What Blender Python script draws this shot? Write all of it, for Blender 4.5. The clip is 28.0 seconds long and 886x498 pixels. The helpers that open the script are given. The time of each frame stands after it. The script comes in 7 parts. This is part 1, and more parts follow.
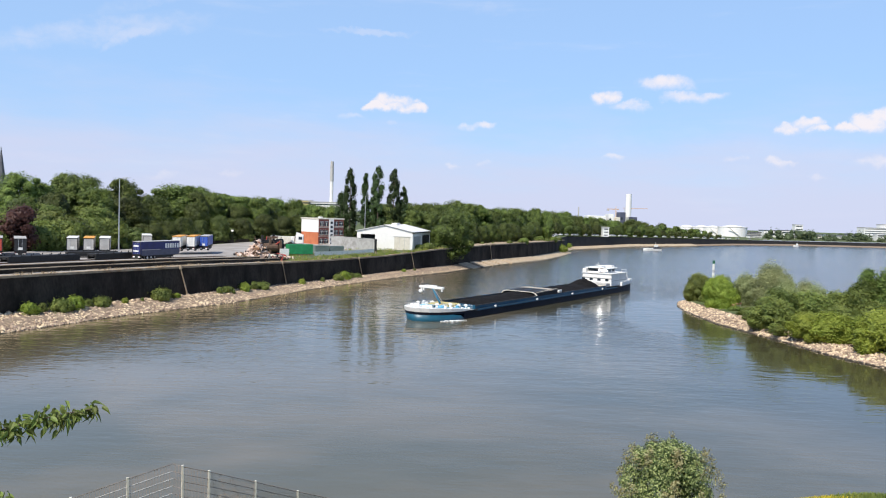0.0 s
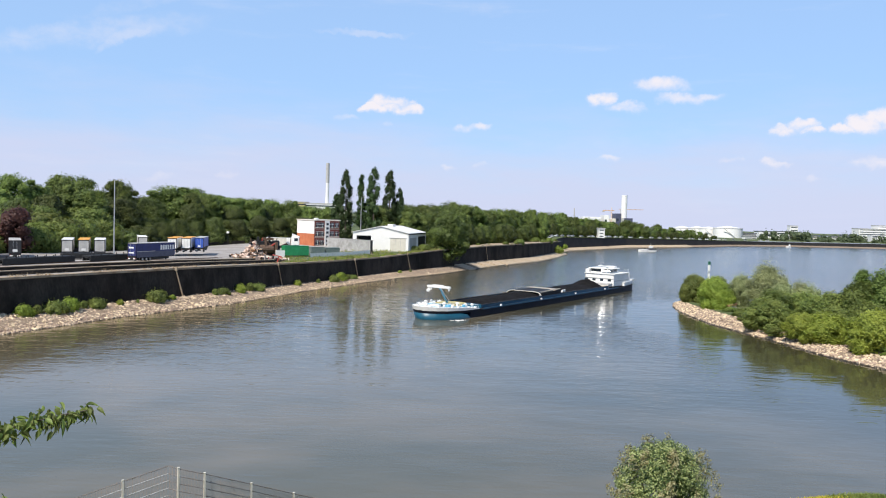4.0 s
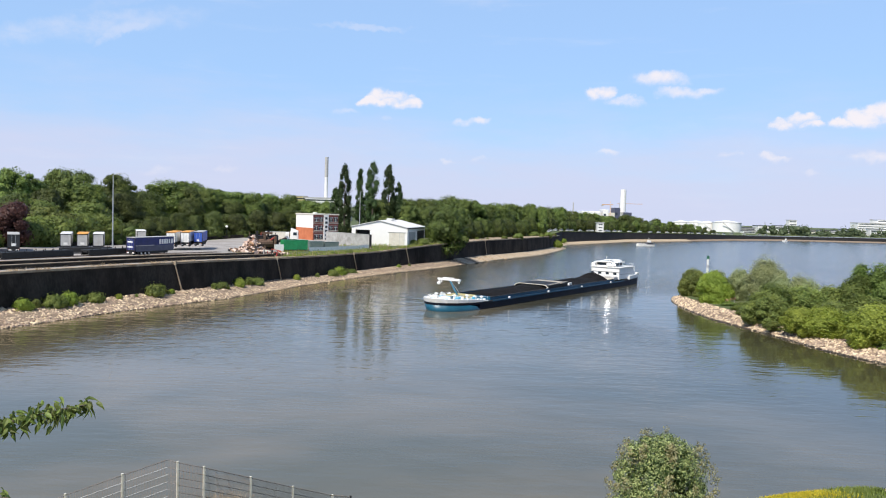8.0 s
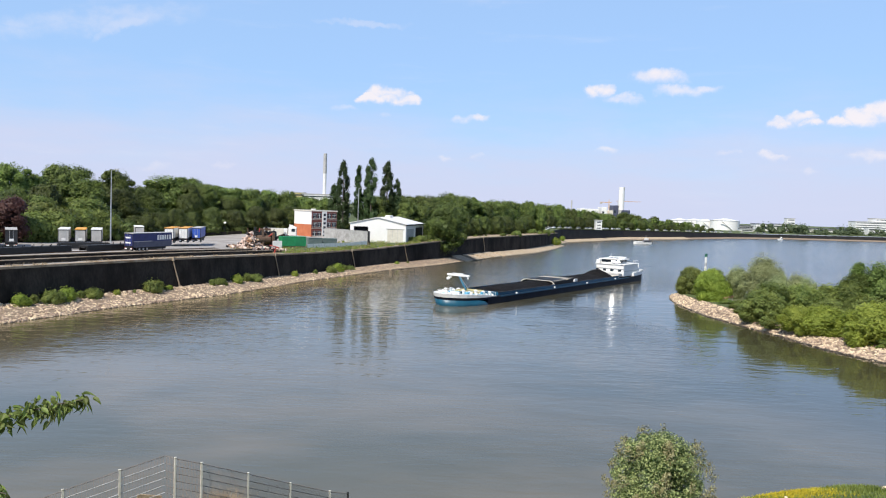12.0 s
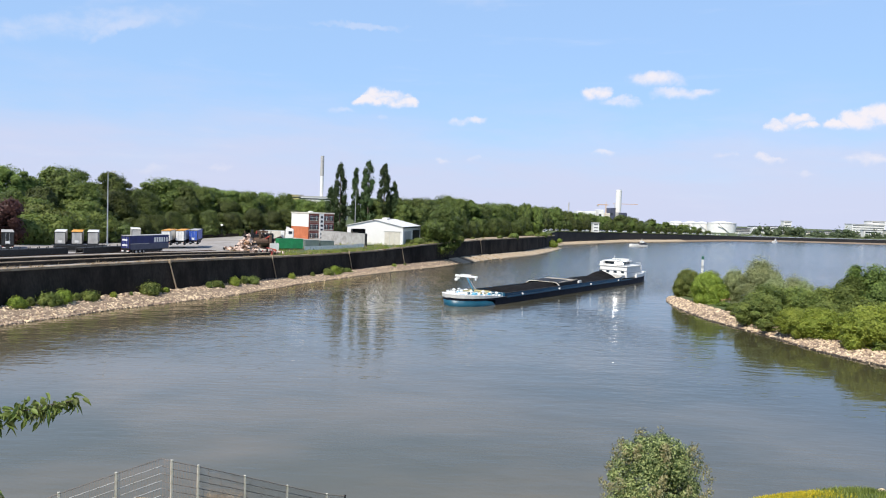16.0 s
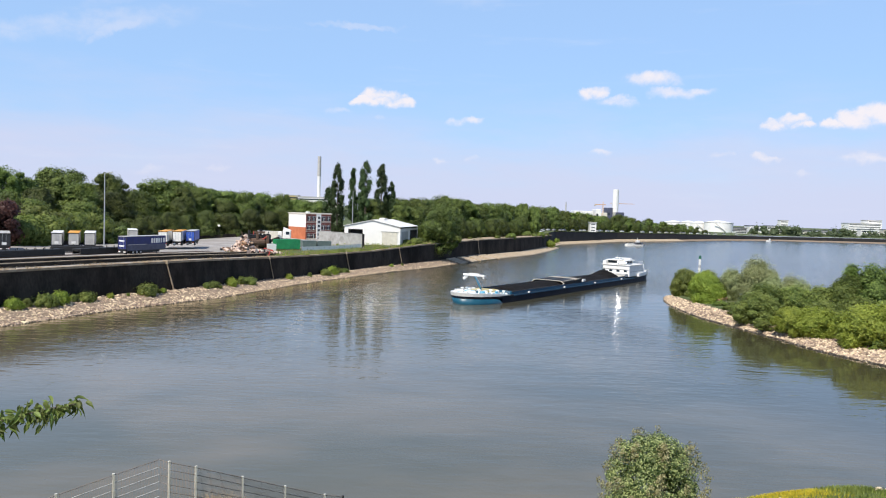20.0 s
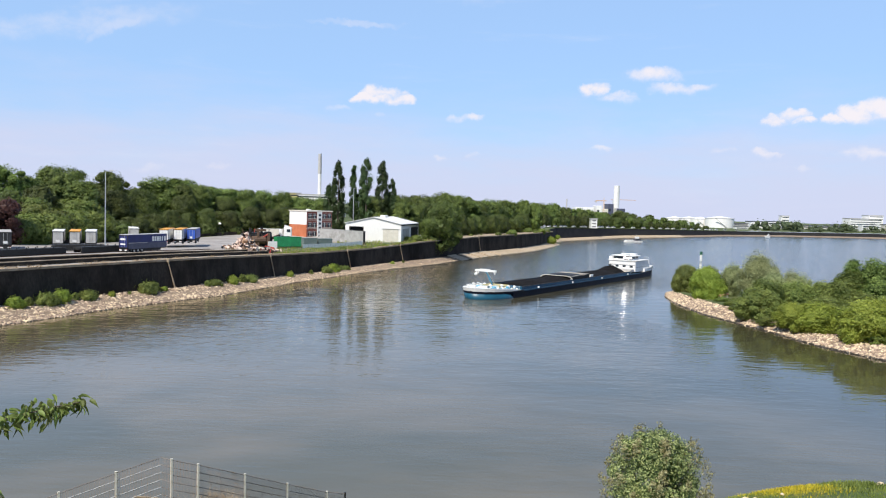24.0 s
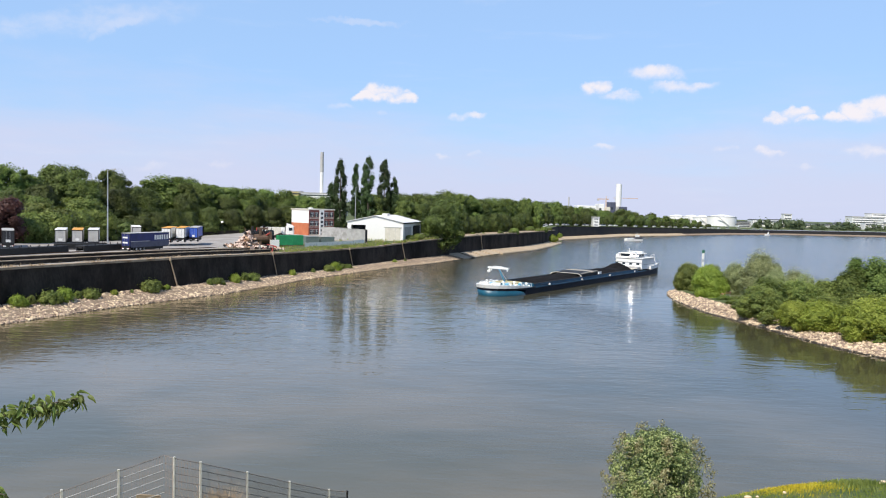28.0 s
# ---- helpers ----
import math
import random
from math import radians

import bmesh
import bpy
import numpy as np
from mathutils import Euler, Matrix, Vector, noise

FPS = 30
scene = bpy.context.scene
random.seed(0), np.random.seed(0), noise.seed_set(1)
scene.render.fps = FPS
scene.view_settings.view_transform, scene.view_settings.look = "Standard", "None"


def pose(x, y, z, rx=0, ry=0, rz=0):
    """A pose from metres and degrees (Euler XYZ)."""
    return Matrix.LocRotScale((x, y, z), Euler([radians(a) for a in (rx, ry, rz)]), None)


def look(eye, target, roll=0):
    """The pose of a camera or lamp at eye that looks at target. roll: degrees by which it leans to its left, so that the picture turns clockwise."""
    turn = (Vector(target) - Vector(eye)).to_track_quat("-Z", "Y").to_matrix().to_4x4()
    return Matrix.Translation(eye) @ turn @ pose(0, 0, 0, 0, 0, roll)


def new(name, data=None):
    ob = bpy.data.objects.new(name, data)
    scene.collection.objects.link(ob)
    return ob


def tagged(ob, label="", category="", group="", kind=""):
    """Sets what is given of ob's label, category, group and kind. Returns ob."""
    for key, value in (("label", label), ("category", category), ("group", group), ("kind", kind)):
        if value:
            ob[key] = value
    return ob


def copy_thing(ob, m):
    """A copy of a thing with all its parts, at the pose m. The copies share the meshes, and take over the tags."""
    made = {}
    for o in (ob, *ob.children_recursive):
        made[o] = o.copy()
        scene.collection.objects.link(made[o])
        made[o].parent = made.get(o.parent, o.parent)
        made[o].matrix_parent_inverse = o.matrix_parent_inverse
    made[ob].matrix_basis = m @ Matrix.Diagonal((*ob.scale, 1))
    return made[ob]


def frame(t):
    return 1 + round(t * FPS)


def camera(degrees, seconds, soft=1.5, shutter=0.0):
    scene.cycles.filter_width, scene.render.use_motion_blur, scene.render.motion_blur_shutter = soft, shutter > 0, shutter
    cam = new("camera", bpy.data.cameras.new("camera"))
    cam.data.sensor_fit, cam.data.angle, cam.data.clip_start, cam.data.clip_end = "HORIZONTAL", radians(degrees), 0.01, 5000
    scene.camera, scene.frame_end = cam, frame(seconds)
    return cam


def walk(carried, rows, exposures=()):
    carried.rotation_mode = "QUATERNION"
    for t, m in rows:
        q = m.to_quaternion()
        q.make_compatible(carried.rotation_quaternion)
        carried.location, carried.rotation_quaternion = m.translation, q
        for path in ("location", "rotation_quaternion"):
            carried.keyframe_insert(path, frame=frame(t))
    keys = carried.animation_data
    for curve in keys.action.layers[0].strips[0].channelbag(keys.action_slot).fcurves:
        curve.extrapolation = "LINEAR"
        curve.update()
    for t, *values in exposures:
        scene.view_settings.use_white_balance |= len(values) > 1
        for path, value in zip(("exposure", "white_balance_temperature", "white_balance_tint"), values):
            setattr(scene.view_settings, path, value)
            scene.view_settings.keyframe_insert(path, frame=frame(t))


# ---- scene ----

EYE = (0.0, 0.0, 21.0)          # eye above the water, which lies at z = 0


def aim(yaw, pitch, roll):
    a, b = radians(yaw), radians(pitch)
    way = Vector((-math.sin(a) * math.cos(b), math.cos(a) * math.cos(b), math.sin(b)))
    return look(EYE, Vector(EYE) + 100 * way, roll)


# seconds, yaw, pitch and roll in degrees: a camera held on one spot
cam = camera(60.0, 28.0, soft=1.1)
walk(cam, [(t, aim(a, b, c)) for t, a, b, c in (
    (0, 0.515, -2.571, 1.78), (0.5, 0.491, -2.563, 1.787), (1, 0.463, -2.532, 1.766), (1.5, 0.415, -2.533, 1.724),
    (2, 0.394, -2.477, 1.689), (2.5, 0.343, -2.455, 1.737), (3, 0.284, -2.441, 1.735), (3.5, 0.247, -2.459, 1.74),
    (5.5, 0.113, -2.465, 1.692), (6, 0.107, -2.487, 1.747), (6.5, 0.104, -2.562, 1.768), (7, 0.089, -2.681, 1.708),
    (7.5, 0.124, -2.816, 1.705), (8, 0.121, -2.89, 1.744), (8.5, 0.115, -3.062, 1.744), (9, 0.111, -3.151, 1.751),
    (9.5, 0.089, -3.115, 1.815), (10, 0.046, -3.13, 1.852), (10.5, 0.005, -3.15, 1.819), (11, 0, -3.119, 1.9),
    (11.5, -0.014, -3.125, 1.918), (12, -0.014, -3.109, 1.971), (12.5, -0.037, -3.106, 1.993), (14.5, -0.122, -2.984, 2.069),
    (15, -0.137, -2.945, 2.073), (15.5, -0.191, -2.939, 2.033), (16, -0.22, -2.922, 2), (16.5, -0.248, -2.896, 1.997),
    (17, -0.276, -2.873, 1.954), (17.5, -0.303, -2.831, 2), (18, -0.362, -2.842, 2.001), (18.5, -0.399, -2.851, 1.946),
    (19, -0.415, -2.859, 1.93), (19.5, -0.415, -2.865, 1.936), (20, -0.416, -2.907, 1.862), (20.5, -0.416, -2.907, 1.862),
    (21, -0.405, -2.926, 1.792), (21.5, -0.41, -2.947, 1.761), (23.5, -0.355, -3.097, 1.642), (24, -0.351, -3.137, 1.617),
    (24.5, -0.315, -3.138, 1.619), (25, -0.309, -3.165, 1.594), (25.5, -0.309, -3.172, 1.569), (26, -0.296, -3.172, 1.489),
    (26.5, -0.25, -3.189, 1.54), (27, -0.235, -3.227, 1.544), (27.5, -0.205, -3.239, 1.561), (28, -0.201, -3.263, 1.592),
)])

# ---- sky, sun ----
SUN_AZ, SUN_EL = radians(-148), radians(51)      # azimuth from +y towards +x
SUN_DIR = Vector((math.sin(SUN_AZ) * math.cos(SUN_EL), math.cos(SUN_AZ) * math.cos(SUN_EL), math.sin(SUN_EL)))
sun = new("sun", bpy.data.lights.new("sun", "SUN"))
scene.view_settings.exposure = 0.55
sun.data.energy, sun.data.angle, sun.data.color = 3.9, radians(0.53), (1.0, 0.95, 0.87)
sun.matrix_world = look((0, 0, 0), -SUN_DIR)

# cumulus: azimuth, elevation, half width, half height in degrees, density
CLOUDS = [
    (-5.7, 7.75, 0.9, 0.45, 1), (-4.7, 8.1, 1.0, 0.66, 1), (-3.7, 8.0, 0.9, 0.56, 1), (-2.9, 7.7, 0.7, 0.38, 0.9), (-4.3, 7.7, 1.7, 0.40, 1), (-7.4, 6.9, 1.1, 0.38, 0.35), (-4.5, 6.7, 0.7, 0.3, 0.3), (11.1, 8.7, 1.1, 0.59, 0.95),
    (12.8, 8.1, 1.4, 0.42, 0.6), (15.2, 9.6, 1.9, 0.72, 0.75), (17.1, 8.7, 2.3, 0.51, 0.6), (1.7, 6.6, 1.3, 0.42, 0.6),
    (23.4, 6.4, 0.9, 0.45, 0.85), (24.3, 6.75, 0.9, 0.54, 0.9), (25.1, 6.35, 0.8, 0.32, 0.8), (27.0, 6.4, 0.9, 0.48, 1), (28.1, 6.8, 1.1, 0.72, 1), (29.3, 7.1, 1.2, 0.80, 1), (30.6, 6.8, 1.2, 0.6, 1), (11.6, 4.5, 0.9, 0.34, 0.5), (20.1, 4.4, 1, 0.34, 0.35),
    (22.9, 4.1, 0.8, 0.34, 0.5), (25.3, 3.3, 0.9, 0.34, 0.35), (28.8, 4.2, 1.8, 0.51, 0.5), (-0.1, 3.6, 0.8, 0.3, 0.4),
    (2.3, 3.8, 0.7, 0.3, 0.35), (-16.1, 2.5, 0.9, 0.34, 0.3), (-20.6, 2, 1.2, 0.34, 0.3), (-7.1, 13, 3.4, 0.25, 0.22),
]
world = bpy.data.worlds.new("sky")
scene.world = world
world.use_nodes = True


class Graph:
    """Small helper to write node trees as expressions."""

    def __init__(self, tree):
        self.tree = tree

    def node(self, kind, **props):
        n = self.tree.nodes.new(kind)
        for k, v in props.items():
            if k == "operation":
                n.operation = v
            elif k == "blend_type":
                n.blend_type = v
            elif k == "data_type":
                n.data_type = v
            elif k == "sky_type":
                n.sky_type = v
        return n

    def put(self, socket, value):
        if isinstance(value, bpy.types.NodeSocket):
            self.tree.links.new(value, socket)
        else:
            socket.default_value = value

    def math(self, op, a, b=0.0, c=0.0):
        n = self.node("ShaderNodeMath", operation=op)
        for s, v in zip(n.inputs, (a, b, c)):
            self.put(s, v)
        return n.outputs[0]

    def step(self, x, lo, hi, out_lo=0.0, out_hi=1.0):
        n = self.node("ShaderNodeMapRange")
        n.interpolation_type = "SMOOTHSTEP"
        for s, v in zip(n.inputs, (x, lo, hi, out_lo, out_hi)):
            self.put(s, v)
        return n.outputs[0]

    def noise(self, vector, scale, detail=3.0, rough=0.55, colour=False):
        n = self.node("ShaderNodeTexNoise")
        if vector is not None:
            self.put(n.inputs["Vector"], vector)
        n.inputs["Scale"].default_value = scale
        n.inputs["Detail"].default_value = detail
        n.inputs["Roughness"].default_value = rough
        return n.outputs["Color" if colour else "Fac"]

    def mapped(self, vector, scale=(1, 1, 1), turn=(0, 0, 0)):
        n = self.node("ShaderNodeMapping")
        self.put(n.inputs["Vector"], vector)
        n.inputs["Scale"].default_value = scale
        n.inputs["Rotation"].default_value = turn
        return n.outputs[0]

    def mix(self, fac, a, b, blend="MIX"):
        n = self.node("ShaderNodeMix", data_type="RGBA", blend_type=blend)
        self.put(n.inputs[0], fac)
        for s, v in ((n.inputs[6], a), (n.inputs[7], b)):
            self.put(s, (*v, 1.0) if isinstance(v, tuple) and len(v) == 3 else v)
        return n.outputs[2]


def build_sky():
    tree = world.node_tree
    tree.nodes.clear()
    g = Graph(tree)
    sky = g.node("ShaderNodeTexSky", sky_type="NISHITA")
    sky.sun_disc = False
    sky.sun_elevation, sky.sun_rotation = SUN_EL, SUN_AZ % (2 * math.pi)
    sky.altitude, sky.air_density, sky.dust_density, sky.ozone_density = 40, 1.0, 0.4, 2.0
    way = g.node("ShaderNodeTexCoord").outputs["Generated"]
    sep = g.node("ShaderNodeSeparateXYZ")
    g.put(sep.inputs[0], way)
    x, y, z = sep.outputs
    deg = 180 / math.pi
    az = g.math("MULTIPLY", g.math("ARCTAN2", x, y), deg)
    el = g.math("MULTIPLY", g.math("ARCSINE", z), deg)
    wob = g.node("ShaderNodeSeparateColor")
    g.put(wob.inputs[0], g.noise(way, 30, 5, 0.58, True))
    az = g.math("ADD", az, g.math("MULTIPLY_ADD", wob.outputs[0], 2.8, -1.4))
    el2 = g.math("ADD", el, g.math("MULTIPLY_ADD", wob.outputs[1], 1.7, -0.85))
    total = None
    for a, e, ra, re, s in CLOUDS:
        u = g.math("MULTIPLY_ADD", az, 1 / ra, -a / ra)
        v = g.math("MULTIPLY_ADD", el2, 1 / re, -e / re)
        d = g.math("ADD", g.math("MULTIPLY", u, u), g.math("MULTIPLY", v, v))
        m = g.math("MULTIPLY", g.step(d, 0.0, 1.7, s, 0.0), g.step(v, -1.0, 0.35, 0.22, 1.0))
        total = m if total is None else g.math("MAXIMUM", total, m)
    # slanting streaks of high cloud
    for a, e, ra, re, s, tilt in ((-25.2, 11.4, 7.0, 0.75, 0.55, 13), (-22.6, 11.5, 2.2, 0.40, 0.62, 28), (-27.2, 8.8, 2.5, 0.7, 0.22, 5), (2.9, 14.7, 1.5, 0.4, 0.35, 0), (-6.6, 13.0, 2.9, 0.22, 0.55, 0), (14.0, 6.0, 9.0, 0.5, 0.26, 6), (-4.0, 4.6, 8.0, 0.45, 0.22, 3), (24.0, 4.9, 7.0, 0.6, 0.26, -3), (-21.0, 14.2, 4.5, 0.5, 0.40, 24), (-17.4, 10.3, 2.0, 0.5, 0.18, 12)):
        c, q = math.cos(radians(tilt)), math.sin(radians(tilt))
        du, dv = g.math("ADD", az, -a), g.math("ADD", el2, -e)
        u = g.math("ADD", g.math("MULTIPLY", du, c / ra), g.math("MULTIPLY", dv, q / ra))
        v = g.math("ADD", g.math("MULTIPLY", du, -q / re), g.math("MULTIPLY", dv, c / re))
        d = g.math("ADD", g.math("MULTIPLY", u, u), g.math("MULTIPLY", v, v))
        total = g.math("MAXIMUM", total, g.step(d, 0.0, 2.6, 0.55 * s, 0.0))
    # thin streaks of cirrus high up and a whitish veil low over the horizon
    flat = g.mapped(way, (1.2, 1.2, 9.0), (0.12, 0.25, 0.0))
    wisp = g.step(g.noise(flat, 3.2, 6, 0.62), 0.54, 0.85, 0.0, 0.32)
    drift = g.noise(g.mapped(way, (1, 1, 5)), 4.5, 5, 0.6)
    veil = g.step(g.math("MULTIPLY_ADD", drift, 9.0, el), 5.0, 14.5, 0.92, 0.10)
    blue = g.mix(1.0, sky.outputs[0], (0.945, 1.130, 1.345), "MULTIPLY")
    blue = g.mix(g.step(el, 13, 48, 0.72, 0.0), blue, (2.98, 4.86, 7.75))
    col = g.mix(veil, blue, (5.10, 5.38, 6.95))
    col = g.mix(wisp, col, (6.3, 6.5, 7.4))
    lump = g.step(g.noise(g.mapped(way, (1, 1, 1.5)), 38, 4, 0.6), 0.25, 0.66, 0.50, 1.0)
    col = g.mix(g.step(g.math("MULTIPLY", total, lump), 0.04, 0.80, 0.0, 0.85), col, (7.8, 7.15, 7.2))
    back = g.node("ShaderNodeBackground")
    g.put(back.inputs[0], col)
    back.inputs[1].default_value = 0.088
    out = g.node("ShaderNodeOutputWorld")
    g.put(out.inputs[0], back.outputs[0])


build_sky()


# ---- materials ----
def surface(name, c1, c2, scale=2.0, rough=0.7, bump=0.0, metal=0.0, vary=0.0, island=False, grime=None, grime_amount=0.0,
            stretch=(1, 1, 1), fine=14.0):
    """Two-scale noise between c1 and c2, with grime patches, relief and piece-to-piece variation."""
    m = bpy.data.materials.new(name)
    m.use_nodes = True
    g = Graph(m.node_tree)
    b = m.node_tree.nodes["Principled BSDF"]
    co = g.mapped(g.node("ShaderNodeTexCoord").outputs["Object"], stretch)
    big = g.noise(co, scale, 4, 0.6)
    small = g.noise(co, scale * fine, 3, 0.6)
    col = g.mix(g.step(big, 0.3, 0.7), c1, c2)
    col = g.mix(g.step(small, 0.35, 0.7, 0.0, 0.35), col, tuple(0.55 * v for v in c1))
    if grime:
        col = g.mix(g.step(g.noise(co, scale * 0.37, 5, 0.7), 0.48, 0.68, 0.0, grime_amount), col, grime)
    if vary:
        if island:
            rnd = g.node("ShaderNodeNewGeometry").outputs["Random Per Island"]
        else:
            rnd = g.node("ShaderNodeObjectInfo").outputs["Random"]
        hsv = g.node("ShaderNodeHueSaturation")
        g.put(hsv.inputs["Value"], g.math("MULTIPLY_ADD", rnd, 2 * vary, 1 - vary))
        g.put(hsv.inputs["Hue"], g.math("MULTIPLY_ADD", rnd, 0.06 * vary, 0.5 - 0.03 * vary))
        g.put(hsv.inputs["Color"], col)
        col = hsv.outputs[0]
    g.put(b.inputs["Base Color"], col)
    g.put(b.inputs["Roughness"], g.math("MULTIPLY_ADD", small, 0.25, rough - 0.12))
    b.inputs["Metallic"].default_value = metal
    if bump:
        n = g.node("ShaderNodeBump")
        n.inputs["Strength"].default_value = bump
        n.inputs["Distance"].default_value = 0.05
        g.put(n.inputs["Height"], small)
        g.put(b.inputs["Normal"], n.outputs[0])
    return m


def leaf_surface(name, c1, c2, glow=0.3, spread=0.24, leafwise=0.26):
    """Leaves: colour from leaf to leaf and from tree to tree, some light coming through."""
    m = bpy.data.materials.new(name)
    m.use_nodes = True
    g = Graph(m.node_tree)
    tree = m.node_tree
    b = tree.nodes["Principled BSDF"]
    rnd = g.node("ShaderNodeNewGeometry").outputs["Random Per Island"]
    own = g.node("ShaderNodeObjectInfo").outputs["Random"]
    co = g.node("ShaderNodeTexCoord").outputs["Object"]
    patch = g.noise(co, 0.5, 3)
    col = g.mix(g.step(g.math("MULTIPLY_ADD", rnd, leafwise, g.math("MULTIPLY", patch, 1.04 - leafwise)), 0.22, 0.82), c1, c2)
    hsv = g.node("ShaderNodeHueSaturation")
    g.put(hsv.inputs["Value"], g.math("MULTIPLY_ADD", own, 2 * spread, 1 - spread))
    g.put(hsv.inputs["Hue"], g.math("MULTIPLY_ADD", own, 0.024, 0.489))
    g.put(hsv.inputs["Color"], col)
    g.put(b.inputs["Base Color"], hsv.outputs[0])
    b.inputs["Roughness"].default_value = 0.55
    b.inputs["Specular IOR Level"].default_value = 0.3
    tr = g.node("ShaderNodeBsdfTranslucent")
    g.put(tr.inputs[0], hsv.outputs[0])
    mx = g.node("ShaderNodeMixShader")
    mx.inputs[0].default_value = glow
    g.put(mx.inputs[1], b.outputs[0])
    g.put(mx.inputs[2], tr.outputs[0])
    g.put(tree.nodes["Material Output"].inputs[0], mx.outputs[0])
    return m


def water_surface():
    m = bpy.data.materials.new("river_water")
    m.use_nodes = True
    g = Graph(m.node_tree)
    b = m.node_tree.nodes["Principled BSDF"]
    co = g.node("ShaderNodeTexCoord").outputs["Object"]
    sep = g.node("ShaderNodeSeparateXYZ")
    g.put(sep.inputs[0], co)
    px, py = sep.outputs[0], sep.outputs[1]
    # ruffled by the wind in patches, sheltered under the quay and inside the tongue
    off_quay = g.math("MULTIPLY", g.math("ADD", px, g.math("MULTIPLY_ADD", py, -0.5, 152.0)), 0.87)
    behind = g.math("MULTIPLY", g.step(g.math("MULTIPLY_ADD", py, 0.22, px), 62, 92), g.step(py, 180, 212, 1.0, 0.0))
    gust = g.noise(g.mapped(co, (1, 0.55, 1), (0, 0, 0.5)), 0.022, 5, 0.62)
    lee = g.math("MULTIPLY", behind, 0.30)
    open_river = g.step(py, 190, 290, 0.0, 0.22)
    lane = g.step(g.math("ABSOLUTE", g.math("MULTIPLY_ADD", py, -0.24, g.math("ADD", px, 2.0))), 4, 20, 0.09, 0.0)
    ruffle = g.step(g.math("ADD", g.math("ADD", g.math("SUBTRACT", gust, lee), open_river), lane), 0.40, 0.62)
    # murk, with broad patches of reflected sky put into its tone
    murk_and_light = g.mix(g.step(g.noise(g.mapped(co, (0.6, 1, 1), (0, 0, 0.4)), 0.024, 5, 0.62), 0.36, 0.64), (0.058, 0.058, 0.036), (0.134, 0.115, 0.077))
    # second, patchy base colour fading in towards the near shore
    near_mask = g.math("MULTIPLY", g.step(g.math("MULTIPLY_ADD", gust, 90.0, py), 80, 215, 0.85, 0.0), g.step(off_quay, 10, 42))
    near_mask = g.math("MULTIPLY", near_mask, g.step(g.math("MULTIPLY_ADD", py, 0.4, px), 6, 58, 1.0, 0.12))
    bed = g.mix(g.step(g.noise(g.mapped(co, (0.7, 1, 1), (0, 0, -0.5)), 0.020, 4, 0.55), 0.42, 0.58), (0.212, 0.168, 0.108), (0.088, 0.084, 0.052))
    murk_and_light = g.mix(near_mask, murk_and_light, bed)
    # brown water under the quay; upstream a dark colour stands for the wall's reflection
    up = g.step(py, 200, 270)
    murk_and_light = g.mix(g.step(off_quay, 6, 66, 0.80, 0.0), murk_and_light, g.mix(up, (0.090, 0.071, 0.035), (0.045, 0.054, 0.050)))
    murk_and_light = g.mix(g.step(g.math("MULTIPLY_ADD", gust, 8.0, off_quay), 12, 30, 0.85, 0.0), murk_and_light, g.mix(up, (0.300, 0.222, 0.104), (0.090, 0.082, 0.056)))
    # olive-dark colour inside the tongue carries the shrubs' reflection
    murk_and_light = g.mix(behind, murk_and_light, (0.056, 0.048, 0.020))
    # far river: streaky reflected sky put into the base colour as pale blue
    sheen_streak = g.step(g.noise(g.mapped(co, (1, 1.6, 1), (0, 0, 0.1)), 0.055, 6, 0.66), 0.36, 0.64)
    far = g.mix(sheen_streak, (0.165, 0.200, 0.250), (0.262, 0.305, 0.352))
    murk_and_light = g.mix(g.math("MULTIPLY", g.step(py, 200, 330, 0.0, 0.9), g.step(off_quay, 20, 100)), murk_and_light, far)
    # darker base colour in the harbour mouth
    murk_and_light = g.mix(g.step(g.math("MULTIPLY_ADD", py, 0.3, px), 50, 76, 0.0, 0.8), murk_and_light, (0.050, 0.046, 0.026))
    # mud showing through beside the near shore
    murk_and_light = g.mix(g.step(g.math("MULTIPLY_ADD", gust, 22.0, py), 54, 70, 0.7, 0.0), murk_and_light, (0.165, 0.138, 0.100))
    g.put(b.inputs["Base Color"], murk_and_light)
    b.inputs["IOR"].default_value = 1.40
    g.put(b.inputs["Roughness"], g.step(py, 190, 330, 0.04, 0.16))
    chop = g.noise(g.mapped(co, (1, 2.2, 1), (0, 0, 0.35)), 0.9, 3, 0.55)
    wave = g.noise(g.mapped(co, (1, 2.6, 1), (0, 0, 0.12)), 0.34, 3, 0.55)
    swell = g.noise(g.mapped(co, (1, 3.0, 1), (0, 0, -0.25)), 0.16, 3, 0.5)
    long = g.noise(g.mapped(co, (1, 2.2, 1), (0, 0, 0.1)), 0.09, 4, 0.6)
    # long waves die out towards the near shore and inside the tongue
    run = g.math("MULTIPLY", g.step(py, 70, 165, 0.24, 1.15), g.math("MULTIPLY_ADD", behind, -0.55, 1.0))
    h = g.math("MULTIPLY", chop, g.math("MULTIPLY_ADD", g.math("MULTIPLY", ruffle, g.step(py, 60, 150, 0.38, 1.0)), 0.60, 0.06))
    h = g.math("MULTIPLY_ADD", wave, g.math("MULTIPLY", run, g.math("MULTIPLY_ADD", ruffle, 1.9, 0.75)), h)
    h = g.math("MULTIPLY_ADD", swell, g.math("MULTIPLY", run, g.math("MULTIPLY_ADD", ruffle, 1.6, 1.5)), h)
    h = g.math("MULTIPLY_ADD", long, g.step(py, 90, 420, 1.6, 8.0), h)
    n = g.node("ShaderNodeBump")
    n.inputs["Strength"].default_value = 1.0
    n.inputs["Distance"].default_value = 0.043
